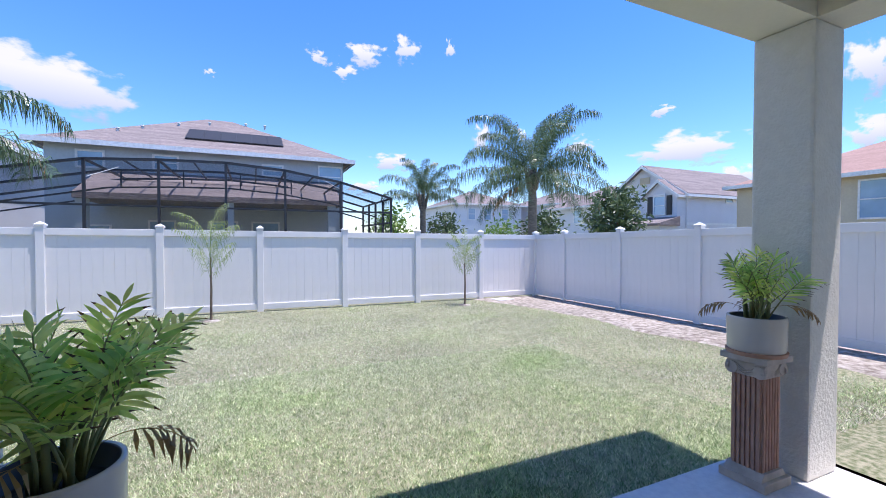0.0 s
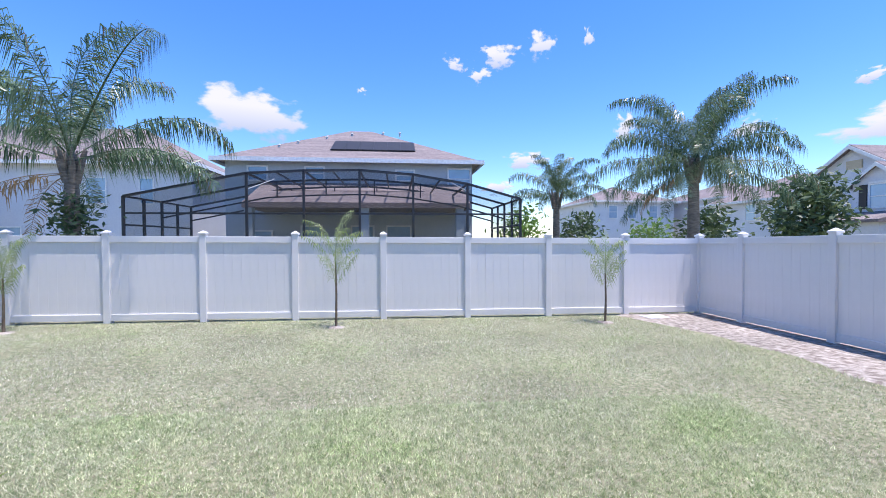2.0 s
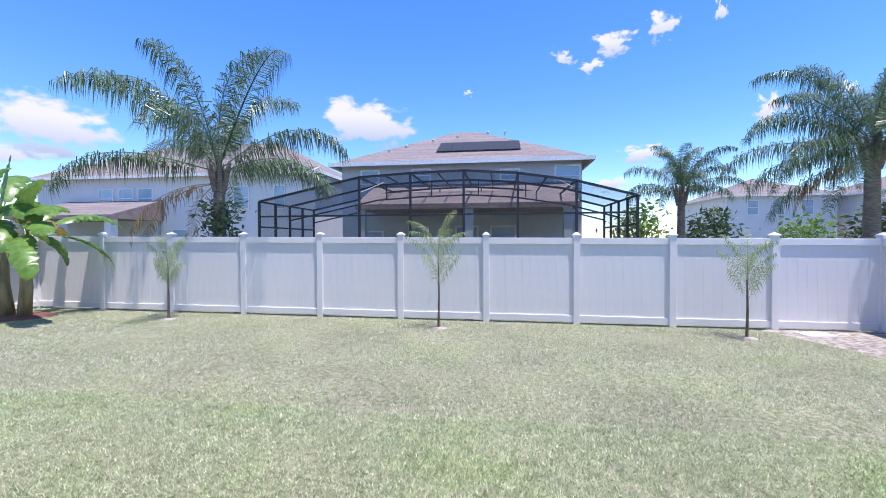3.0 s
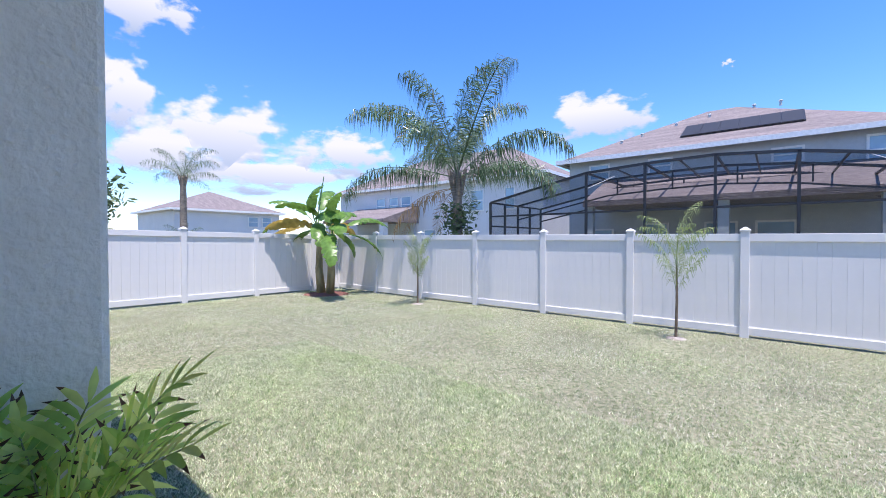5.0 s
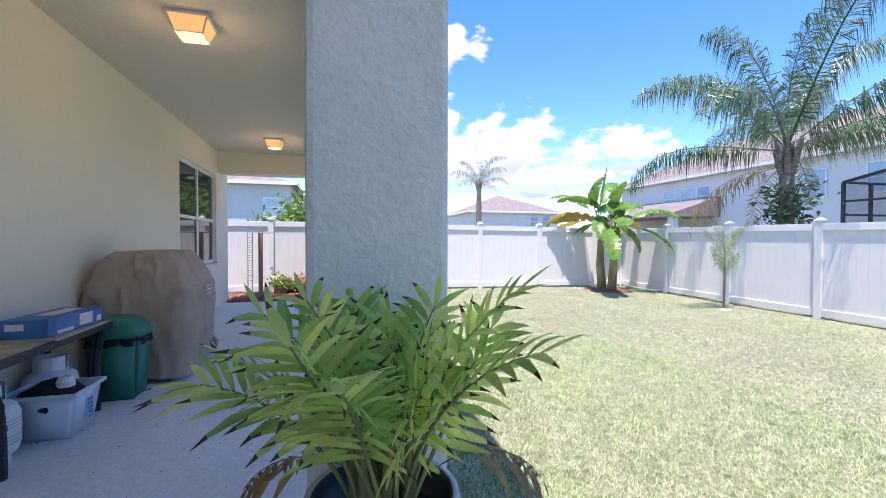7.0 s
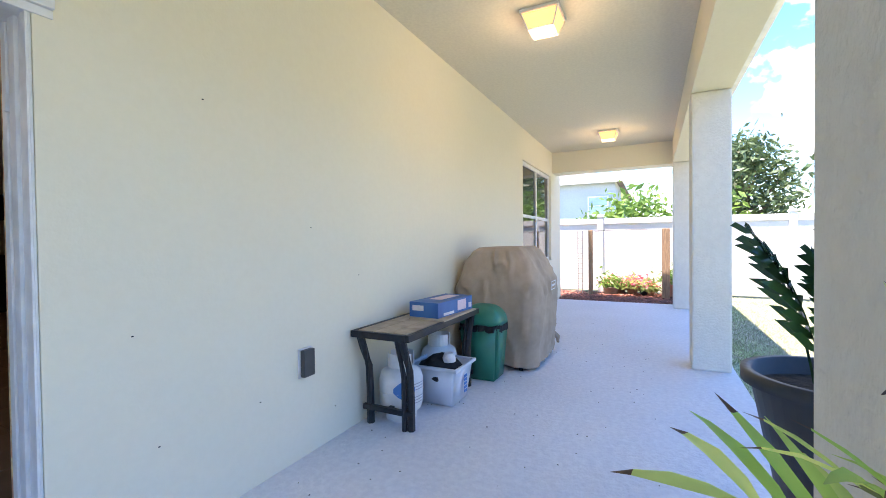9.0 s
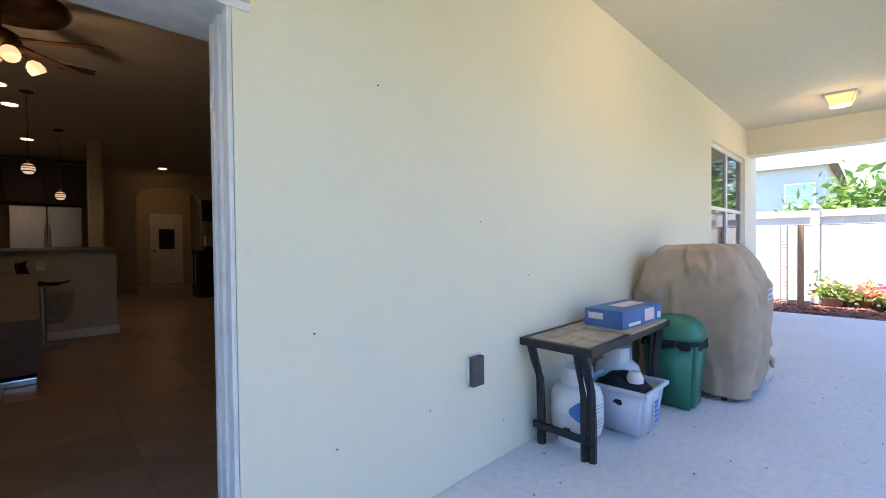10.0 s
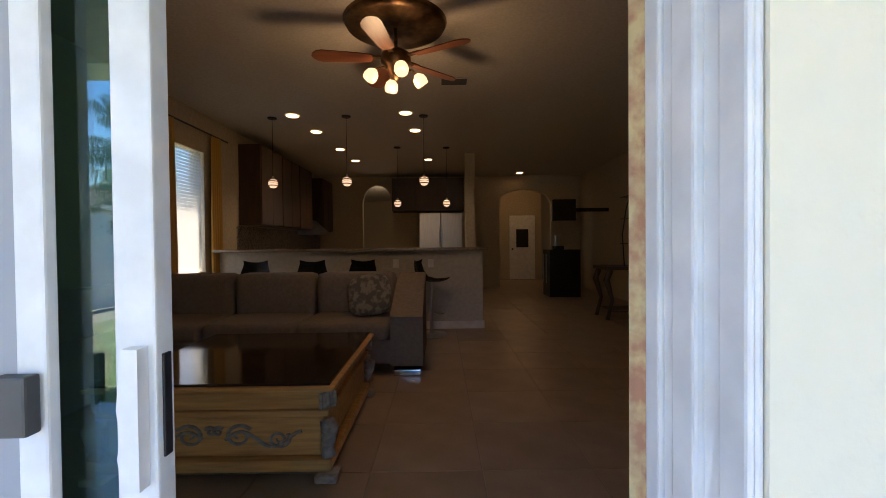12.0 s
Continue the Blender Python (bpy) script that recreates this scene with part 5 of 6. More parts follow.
def flower_pot(x, y, r, h, label, leaf, flowers, spread, seed, pot):
    rng = random.Random(seed)
    ob = thing("flower_pot", label, "flower pot", (x, y, -0.01), 0, "flower pots in the bed")
    part("pot", lathe([(0, 0), (r * 0.75, 0), (r * 0.97, h * 0.85), (r * 1.06, h * 0.86), (r * 1.06, h), (r * 0.9, h), (r * 0.85, h * 0.8), (0, h * 0.8)], 26), pot, ob, smooth=True)
    leaf_cloud(ob, "foliage", rng, lambda: (rng.gauss(0, spread * 0.5), rng.gauss(0, spread * 0.5), h + abs(rng.gauss(0, spread * 0.45))), 260, 0.09, leaf)
    if flowers:
        leaf_cloud(ob, "blooms", rng, lambda: (rng.gauss(0, spread * 0.55), rng.gauss(0, spread * 0.55), h + spread * 0.25 + abs(rng.gauss(0, spread * 0.4))), flowers, 0.07, M_FLOWER, 1.0)


flower_pot(-8.792, 0.105, 0.17, 0.18, "tan bowl planter with variegated leaves and pink blooms", M_CITRUS, 60, 0.26, 71, M_POTTAN)
flower_pot(-8.948, 0.555, 0.13, 0.16, "small planter with dense pink flowers", M_SAPLING, 240, 0.24, 72, M_TERRA)
flower_pot(-8.74, 0.805, 0.11, 0.15, "dark planter with pink flowers", M_SAPLING, 200, 0.22, 73, M_DARKPOT)
flower_pot(-8.636, 0.935, 0.08, 0.12, "little terracotta pot with pink flowers", M_SAPLING, 60, 0.14, 74, M_TERRA)
flower_pot(-8.844, 1.375, 0.19, 0.30, "brown planter with large bright green leaves", M_CITRUS, 0, 0.32, 75, M_TERRA)
flower_pot(-9, 0.305, 0.10, 0.14, "small pot of pink blooms at the fence", M_SAPLING, 150, 0.22, 76, M_TERRA)
leafy_tree(-11.184, 0.555, -0.1, 2.6, 1.2, "citrus shrub with bright leaves behind the fence", 81, M_CITRUS, 1500, 0.16, "shrub", "shrub", 0.35)
leafy_tree(-11.496, 2.255, -0.1, 2.9, 1.0, "wispy green shrub behind the side fence", 82, M_CITRUS, 700, 0.15, "shrub", "shrub", 0.35)
leafy_tree(-10.976, -0.745, -0.1, 2.1, 0.5, "small leafy shoot behind the fence", 83, M_CITRUS, 260, 0.15, "shrub", "shrub", 0.35)


# ---- sliding door ----
door = tagged(new("door_1"), "white aluminium sliding glass door, partly open, in the stucco wall", "sliding door", kind="structure")
door.location = (DOOR_X0, WALL_Y, 0.0)
dw = DOOR_X1 - DOOR_X0
bm = bmesh.new()
for x0, x1, y0, y1 in ((0.001, 0.010, -0.20, -0.004), (0.009, 0.018, -0.19, -0.155), (0.009, 0.022, -0.12, -0.075), (0.009, 0.017, -0.045, -0.004)):
    add_box(bm, x0, y0, 0.0, x1, y1, DOOR_Z, bevel=0.004)
part("jamb", bm, M_WHITE, door)
part("jamb", boxm(dw - 0.05, -0.17, 0.0, dw + 0.05, 0.018, DOOR_Z, bevel=0.004), M_WHITE, door)
bm = bmesh.new()
for z0, z1, y0, y1 in ((-0.02, 0.055, -0.03, 0.02), (-0.05, -0.02, -0.32, 0.006)):
    add_box(bm, -0.055, y0, DOOR_Z + z0, dw + 0.05, y1, DOOR_Z + z1, bevel=0.004)
part("head", bm, M_WHITE, door)
part("threshold", boxm(0.0, -0.32, 0.0, dw, 0.03, 0.045, bevel=0.006), mat("aluminium", (0.55, 0.55, 0.56), None, 20, 0.4, metal=0.8), door)
part("strike", boxm(0.010, -0.15, 1.70, 0.03, -0.125, 1.76, bevel=0.003), M_WHITE, door)


def framed_panel(name, x0, x1, y, stile, thick, pane_mat, label):
    ob = new(name)
    ob.parent = door
    ob.location = (x0 - DOOR_X0, y - WALL_Y, 0.05)
    ob["label"] = label
    w, h = x1 - x0, DOOR_Z - 0.10
    bm = bmesh.new()
    for a in ((0, 0, stile, h), (w - stile, 0, w, h), (stile, 0, w - stile, stile * 1.2), (stile, h - stile, w - stile, h)):
        add_box(bm, a[0], -thick / 2, a[1], a[2], thick / 2, a[3], bevel=0.004)
    part("panel_frame", bm, M_WHITE, ob)
    p = part("pane", boxm(stile, -0.003, stile, w - stile, 0.003, h - stile), pane_mat, ob)
    p.visible_shadow = False
    return ob


M_DOORGLASS = coated_glass("tinted_door_glass", (0.30, 0.62, 0.58), (0.70, 0.90, 0.92), 0.11)
M_DOORSCREEN = screen_mesh("grey_door_screen", (0.45, 0.46, 0.48), 0.25)
fp = framed_panel("glass_panel", 1.695, 2.64, -1.142, 0.062, 0.042, M_DOORGLASS, "sliding glass panel with a white frame")
sp = framed_panel("screen_panel", 1.837, 2.75, -1.108, 0.044, 0.022, M_DOORSCREEN, "insect screen panel with a white frame")
part("pull_handle", add_prism(bmesh.new(), [(0.012, 0.87), (0.036, 0.87), (0.044, 0.92), (0.038, 0.95), (0.044, 0.99), (0.036, 1.08), (0.012, 1.08)], "y", 0.022, 0.045), M_WHITE, fp, "white moulded pull handle")
part("latch_plate", boxm(-0.004, -0.009, 0.905, 0.0, 0.009, 1.065, bevel=0.001), M_BLACK, fp, "dark steel latch plate")
part("screen_latch", boxm(0.005, 0.015, 0.965, 0.055, 0.04, 1.05, bevel=0.004), M_GREYBOX, sp, "dark grey screen latch")
M_DRAPE = mat("patterned_drape", (0.80, 0.62, 0.32), (0.60, 0.30, 0.18), 30, 0.9, spread=0.12)
dr = thing("drape", "gathered cream drape with a red floral print beside the door", "drape", (0.891, -1.165, 0.06))
bm = bmesh.new()
n = 26
lo = [bm.verts.new((-0.35 + 0.41 * i / n, 0.03 * math.sin(i * 1.9), 0.0)) for i in range(n + 1)]
hi = [bm.verts.new((-0.35 + 0.41 * i / n, 0.025 * math.sin(i * 1.9 + 0.3), 2.5)) for i in range(n + 1)]
for i in range(n):
    bm.faces.new((lo[i], lo[i + 1], hi[i + 1], hi[i]))
part("cloth", bm, M_DRAPE, dr, smooth=True)

# ---- room inside ----
IN_C = 3.08
M_INWALL = mat("tan_interior_paint", (0.50, 0.42, 0.30), None, 20, 0.85)
M_INCEIL = mat("interior_ceiling_paint", (0.58, 0.54, 0.46), None, 40, 0.9, bump=0.001)
M_FLOORTILE = mat("brown_floor_tile", (0.40, 0.29, 0.20), (0.33, 0.24, 0.16), 4, 0.35, vary=0.08, stain=0.1)
M_GROUT = mat("grout", (0.30, 0.25, 0.20), None, 20, 0.9)
RX0, RX1, RY0, RY1 = -2.55, 4.5, -14.5, -1.055
structure("floor_inside", boxm(RX0 - 0.2, RY0 - 4, -0.2, RX1 + 0.2, RY1 + 0.14, FL_IN - 0.004), M_GROUT, "grout bed under the indoor floor tiles", "floor")
structure("ceiling_inside", boxm(RX0 - 0.2, RY0 - 4, IN_C, RX1 + 0.2, RY1, IN_C + 0.15), M_INCEIL, "plain painted indoor ceiling", "ceiling")
structure("wall_inside_front", boxm(RX0, RY1 - 0.012, FL_IN, DOOR_X0 - 0.005, RY1 - 0.002, IN_C), M_INWALL, "tan painted inner wall beside the door", "wall")
WY0, WY1, WZ0, WZ1 = -6.30, -5.63, 0.92, 2.55
bm = bmesh.new()
# stretch beyond RY0 is unseen, added to keep outside light out
add_box(bm, RX1, RY0 - 4.2, 0, RX1 + 0.2, WY0, IN_C)
add_box(bm, RX1, WY1, 0, RX1 + 0.2, RY1, IN_C)
add_box(bm, RX1, WY0, 0, RX1 + 0.2, WY1, WZ0)
add_box(bm, RX1, WY0, WZ1, RX1 + 0.2, WY1, IN_C)
structure("wall_inside_east", bm, M_INWALL, "tan painted indoor wall with a window", "wall")
structure("wall_inside_west", boxm(RX0 - 0.2, RY0 - 4, 0, RX0, RY1, IN_C), M_INWALL, "tan painted indoor wall", "wall")


def arch_wall(name, y, x0, x1, openings, thick=0.15):
    """A wall across the room with round-topped openings (x0, x1, spring, rise)."""
    bm = bmesh.new()
    cur = x0
    for a, b, spring, rise in openings:
        add_box(bm, cur, y - thick, 0, a, y, IN_C)
        n = 14
        arc = [(a + (b - a) * i / n, spring + rise * math.sqrt(max(0, 1 - (2 * i / n - 1) ** 2))) for i in range(n + 1)]
        add_prism(bm, [(a, IN_C)] + arc + [(b, IN_C)], "y", y - thick, y)
        cur = b
    add_box(bm, cur, y - thick, 0, x1, y, IN_C)
    structure(name, bm, M_INWALL, "tan painted wall with arched openings", "wall")


arch_wall("wall_inside_back", -11.9, RX0, RX1, [(-1.75, -0.35, 2.35, 0.35), (2.55, 3.35, 2.35, 0.5)])
structure("wall_hall_back", boxm(RX0, RY0 - 4.2, 0, RX1, RY0 - 4.0, IN_C), M_INWALL, "tan painted far hall wall", "wall")
structure("wall_hall_end", boxm(-2.1, -14.55, 0, -0.7, -14.4, IN_C), M_INWALL, "tan painted end wall of the hall", "wall")
structure("pillar_inside", boxm(0.55, -9.15, FL_IN, 0.75, -8.95, IN_C), M_INWALL, "square tan pillar by the kitchen", "pillar")
d2 = tagged(new("door_2"), "white panelled door with a dark square pane at the hall end", "door", kind="structure")
d2.location = (-1.45, -14.38, FL_IN)
part("leaf", boxm(-0.42, 0, 0, 0.42, 0.04, 2.1, bevel=0.004), M_WHITE, d2)
part("pane", boxm(-0.20, 0.04, 1.05, 0.2, 0.05, 1.65), M_CLOTH, d2)
part("knob", lathe([(0, 0), (0.03, 0.01), (0.03, 0.04), (0, 0.06)], 12, Matrix.Translation((0.33, 0.04, 1.0)) @ Matrix.Rotation(-math.pi / 2, 4, "X")), M_BLACK, d2)

wi = tagged(new("window_2"), "bright window with closed white slatted blinds", "window", kind="structure")
wi.location = (RX1 + 0.08, WY0, WZ0)
part("pane", boxm(-0.004, 0, 0, 0.004, WY1 - WY0, WZ1 - WZ0), M_GLASS, wi).visible_shadow = False
M_SLAT = leafy("blind_slat", (0.62, 0.62, 0.60), (0.60, 0.60, 0.58), 0.02, 0.05)
sb = bmesh.new()
for v in ((-0.008, 0.02, -0.022), (0.008, 0.02, 0.022), (0.008, WY1 - WY0 - 0.02, 0.022), (-0.008, WY1 - WY0 - 0.02, -0.022)):
    sb.verts.new(v)
sb.faces.new(sb.verts[:])
bmesh.ops.solidify(sb, geom=sb.faces[:], thickness=0.002)
slat_me = bpy.data.meshes.new("slat")
sb.to_mesh(slat_me)
sb.free()
slat_me.materials.append(M_SLAT)
for i in range(38):
    o = new("slat", slat_me)
    o.parent = wi
    o.location = (-0.05, 0, 0.03 + i * 0.042)
M_CURTAIN = mat("gold_curtain", (0.62, 0.38, 0.10), (0.50, 0.29, 0.07), 6, 0.8, stretch=(1, 1, 0.1))
for y in (-6.50, -5.44):
    cu = thing("curtain", "gathered gold curtain hanging beside the window", "curtain", (RX1 - 0.07, y, FL_IN), 0, "gold curtains")
    bm = bmesh.new()
    a = [bm.verts.new((0.03 * math.sin(i * 1.6), -0.16 + 0.32 * i / 20, 0.02)) for i in range(21)]
    b = [bm.verts.new((0.02 * math.sin(i * 1.6), -0.12 + 0.24 * i / 20, 2.75)) for i in range(21)]
    for i in range(20):
        bm.faces.new((a[i], a[i + 1], b[i + 1], b[i]))
    part("cloth", bm, M_CURTAIN, cu, smooth=True)
rod = thing("curtain_rod", "dark metal curtain rod above the window", "curtain rod", (RX1 - 0.07, -5.98, FL_IN + 2.76))
part("rod", tube((0, -0.85, 0), (0, 0.85, 0), 0.012, 0.012, 8), M_BLACK, rod)

# breakfast bar, cabinets, fridge
M_BARTOP = mat("granite_top", (0.30, 0.24, 0.19), (0.16, 0.12, 0.10), 40, 0.2, spread=0.25)
M_CAB = mat("espresso_wood", (0.07, 0.035, 0.022), (0.045, 0.024, 0.016), 10, 0.4, stretch=(1, 1, 0.2))
M_STEEL = mat("stainless_steel", (0.55, 0.55, 0.55), None, 3, 0.28, metal=1.0, stretch=(20, 1, 1))
M_APPL = mat("black_appliance", (0.012, 0.012, 0.013), None, 20, 0.25)
bar = thing("breakfast_bar", "tan breakfast bar wall with a granite top and white skirting", "bar counter", (-0.191, -6.5, FL_IN))
part("bar_wall", boxm(0.85, -0.2, 0, 4.6, 0, 1.12), mat("bar_paint", (0.55, 0.52, 0.46), None, 20, 0.8), bar)
part("bar_top", boxm(0.78, -0.36, 1.12, 4.63, 0.14, 1.16, bevel=0.008), M_BARTOP, bar)
part("skirting", boxm(0.83, 0.0, 0, 4.6, 0.018, 0.11, bevel=0.003), M_WHITE, bar)
for x in (1.55, 2.05):
    part("socket_plate", boxm(x, 0, 0.88, x + 0.08, 0.008, 1.0, bevel=0.002), M_WHITE, bar)


def stool(x, y, rz):
    ob = thing("bar_stool", "black moulded bar stool on a chrome pedestal", "bar stool", (x, y, FL_IN), rz, "bar stools")
    part("base", lathe([(0.0, 0.0), (0.21, 0.0), (0.20, 0.015), (0.05, 0.03), (0.0, 0.03)], 24), M_STEEL, ob, smooth=True)
    part("column", tube((0, 0, 0.02), (0, 0, 0.70), 0.026, 0.026, 14), M_STEEL, ob)
    part("foot_rest", add_path(bmesh.new(), [(0.02, 0, 0.30), (0.12, 0.10, 0.29), (0.18, 0, 0.29), (0.12, -0.10, 0.29), (0.02, 0, 0.30)], [0.010] * 5, 6), M_STEEL, ob)
    bm = bmesh.new()
    pr = [(-0.20, 0.985), (-0.215, 0.93), (-0.19, 0.82), (-0.13, 0.735), (0.0, 0.71), (0.14, 0.715), (0.21, 0.735)]
    rows = [[bm.verts.new((px + 0.03 * abs(s) * (1 if px < -0.1 else 0.2), s * (0.20 if pz < 0.9 else 0.17), pz + 0.03 * s * s)) for s in np.linspace(-1, 1, 9)] for px, pz in pr]
    for p, q in zip(rows, rows[1:]):
        for i in range(8):
            bm.faces.new((p[i], p[i + 1], q[i + 1], q[i]))
    bmesh.ops.solidify(bm, geom=bm.faces[:], thickness=0.035)
    part("seat", bm, M_APPL, ob, smooth=True)


for x, rz in ((1.58, 165), (2.55, 80), (3.2, 95), (4.0, 88)):
    stool(x - 0.19, -6.11, rz)
for y0, y1 in ((-8.2, -7.3), (-9.15, -8.22), (-10.0, -9.17), (-11.8, -10.9)):
    cb = thing("wall_cabinet", "dark espresso wall cabinet with panelled doors", "cabinet", (RX1, (y0 + y1) / 2, FL_IN + 1.55), 0, "kitchen wall cabinets")
    h = (y1 - y0) / 2
    part("body", boxm(-0.35, -h, 0, -0.001, h, 1.3), M_CAB, cb)
    for a, b in ((-h + 0.01, -0.005), (0.005, h - 0.01)):
        part("door", boxm(-0.37, a, 0.02, -0.352, b, 1.28, bevel=0.006), M_CAB, cb)
hd = thing("range_hood", "stainless range hood under a dark cabinet", "range hood", (RX1 - 0.25, -10.45, FL_IN + 1.45))
part("canopy", add_prism(bmesh.new(), [(-0.25, 0.0), (0.249, 0.0), (0.249, 0.35), (0.05, 0.35), (-0.25, 0.06)], "y", -0.42, 0.42), M_STEEL, hd)
lc = thing("base_cabinet", "dark base cabinets under a granite worktop along the wall", "cabinet", (RX1 - 0.31, -9.5, FL_IN))
part("body", boxm(-0.30, -2.3, 0, 0.309, 2.3, 0.88), M_CAB, lc)
wt = thing("worktop", "speckled granite kitchen worktop", "worktop", (RX1 - 0.32, -9.5, FL_IN + 0.88))
part("slab", boxm(-0.32, -2.3, 0.001, 0.318, 2.3, 0.04, bevel=0.004), M_BARTOP, wt)
M_MOSAIC = mat("mosaic_tile", (0.30, 0.28, 0.26), (0.05, 0.04, 0.04), 45, 0.3, spread=0.05)
bs = thing("backsplash", "dark mosaic tile backsplash above the worktop", "backsplash", (RX1, -9.5, FL_IN + 0.93))
part("mosaic", boxm(-0.012, -2.3, 0, -0.001, 2.3, 0.6), M_MOSAIC, bs)
fr = thing("fridge", "stainless steel two-door refrigerator between dark cabinets", "refrigerator", (1.24, -11.58, FL_IN))
part("body", boxm(-0.55, -0.38, 0, 0.55, 0.30, 2.0, bevel=0.006), M_APPL, fr)
for a, b in ((-0.545, -0.005), (0.005, 0.545)):
    part("door", boxm(a, 0.302, 0.05, b, 0.36, 1.99, bevel=0.01), M_STEEL, fr)
part("handle", tube((-0.04, 0.40, 0.7), (-0.04, 0.40, 1.6), 0.012, 0.012, 8), M_STEEL, fr)
part("handle", tube((0.04, 0.40, 0.7), (0.04, 0.40, 1.6), 0.012, 0.012, 8), M_STEEL, fr)
oc = thing("wall_cabinet", "dark espresso cabinets over and beside the refrigerator", "cabinet", (1.59, -11.63, FL_IN + 2.05), 0, "kitchen wall cabinets")
part("body", boxm(-0.95, -0.33, 0, 0.90, 0.3, 0.85), M_CAB, oc)
for i in range(3):
    part("door", boxm(-0.93 + i * 0.61, 0.302, 0.02, -0.34 + i * 0.61, 0.325, 0.83, bevel=0.006), M_CAB, oc)
wcl = thing("wine_cooler", "black wine cooler with steel handles by the wall", "wine cooler", (-1.491, -10.03, FL_IN))
part("body", boxm(-0.34, -0.3, 0, 0.34, 0.3, 1.05, bevel=0.006), M_APPL, wcl)
for y in (-0.15, 0.1):
    part("handle", tube((0.37, y, 0.3), (0.37, y, 0.95), 0.014, 0.014, 8), M_STEEL, wcl)
tv = thing("wall_screen", "black flat screen mounted on the wall", "television", (-1.543, -9.98, FL_IN + 1.70))
part("screen", boxm(-0.26, -0.04, 0, 0.26, 0.04, 0.48, bevel=0.006), M_APPL, tv)
part("bracket", boxm(-1.06, -0.03, 0.2, -0.26, 0.03, 0.28), M_APPL, tv)
cm = thing("coffee_machine", "small dark coffee machine on the wine cooler", "coffee machine", (-1.408, -9.98, FL_IN + 1.05))
part("body", boxm(-0.1, -0.12, 0.001, 0.1, 0.12, 0.08, bevel=0.01), M_APPL, cm)
part("tower", boxm(-0.06, -0.12, 0.08, 0.06, -0.02, 0.32, bevel=0.01), M_STEEL, cm)
M_IRON = mat("dark_carved_wood", (0.05, 0.03, 0.022), None, 12, 0.4)
cs = thing("hall_table", "dark carved console table with curved legs and open shelves above", "console table", (-1.98, -7.18, FL_IN))
part("top", boxm(-0.45, -0.35, 0.78, 0.68, 0.25, 0.83, bevel=0.008), M_IRON, cs)
for x, y in ((0.6, 0.18), (0.6, -0.28), (-0.4, 0.18), (-0.4, -0.28)):
    part("leg", add_path(bmesh.new(), [(x, y, 0.78), (x + 0.06, y, 0.62), (x - 0.03, y, 0.30), (x + 0.05, y, 0.0)], [0.045, 0.05, 0.03, 0.03], 8), M_IRON, cs)
part("lower_shelf", boxm(-0.35, -0.28, 0.12, 0.55, 0.2, 0.15), M_IRON, cs)
ra = thing("wire_rack", "black scrolled wire display rack standing on the console", "rack", (-1.928, -7.18, FL_IN + 0.83))
for z in (0.35, 0.75, 1.1):
    part("shelf", boxm(-0.25, -0.15, z, 0.25, 0.15, z + 0.012), M_BLACK, ra)
for s in (-1, 1):
    part("side", add_path(bmesh.new(), [(s * 0.25, 0, 0.0), (s * 0.28, 0, 0.5), (s * 0.22, 0, 0.9), (s * 0.12, 0, 1.25), (0, 0, 1.35)], [0.01] * 5, 6), M_BLACK, ra)

# sofa
M_SOFA = mat("taupe_fabric", (0.24, 0.20, 0.17), (0.20, 0.165, 0.14), 30, 0.95, bump=0.003, bump_scale=120)
M_CHROME = mat("chrome", (0.7, 0.7, 0.7), None, 5, 0.12, metal=1.0)
so = thing("sofa", "large taupe fabric sectional sofa with chrome feet", "sofa", (2.85, -4.8, FL_IN))
part("base", boxm(-1.2, -0.4, 0.10, 1.5, 0.42, 0.34, bevel=0.03), M_SOFA, so)
for x0, x1 in ((-1.1, -0.25), (-0.23, 0.62), (0.64, 1.5)):
    part("seat_cushion", boxm(x0, -0.22, 0.33, x1, 0.46, 0.50, bevel=0.05), M_SOFA, so, smooth=True)
    cu = part("back_cushion", boxm(x0, -0.47, 0.42, x1, -0.18, 0.92, bevel=0.08), M_SOFA, so, smooth=True)
part("arm", add_prism(bmesh.new(), [(-0.48, 0.10), (0.46, 0.10), (0.50, 0.56), (0.30, 0.64), (-0.1, 0.80), (-0.48, 0.90)], "x", -1.42, -1.12), M_SOFA, so)
part("return_seat", boxm(0.9, 0.42, 0.10, 1.55, 2.0, 0.48, bevel=0.05), M_SOFA, so, smooth=True)
part("return_back", boxm(1.25, 0.2, 0.48, 1.55, 2.0, 0.88, bevel=0.08), M_SOFA, so, smooth=True)
for x, y in ((-1.27, 0.36), (-1.27, -0.38), (1.4, -0.38)):
    part("foot", boxm(x - 0.13, y - 0.06, 0.0, x + 0.13, y + 0.08, 0.06, bevel=0.01), M_CHROME, so)
pi = thing("cushion", "floral grey throw cushion leaning on the sofa", "cushion", (1.98, -4.88, FL_IN + 0.515))
bm = bmesh.new()
bmesh.ops.create_uvsphere(bm, u_segments=24, v_segments=14, radius=1)
for v in bm.verts:
    c = v.co
    c.x, c.z = math.copysign(abs(c.x) ** 0.6, c.x) * 0.22, math.copysign(abs(c.z) ** 0.6, c.z) * 0.21
    c.y *= 0.08
pil = part("pad", bm, mat("floral_fabric", (0.26, 0.24, 0.20), (0.12, 0.11, 0.10), 18, 0.9, spread=0.06), pi, smooth=True)
pil.matrix_local = pose(0, 0.17, 0.20, 18, 8, 0)

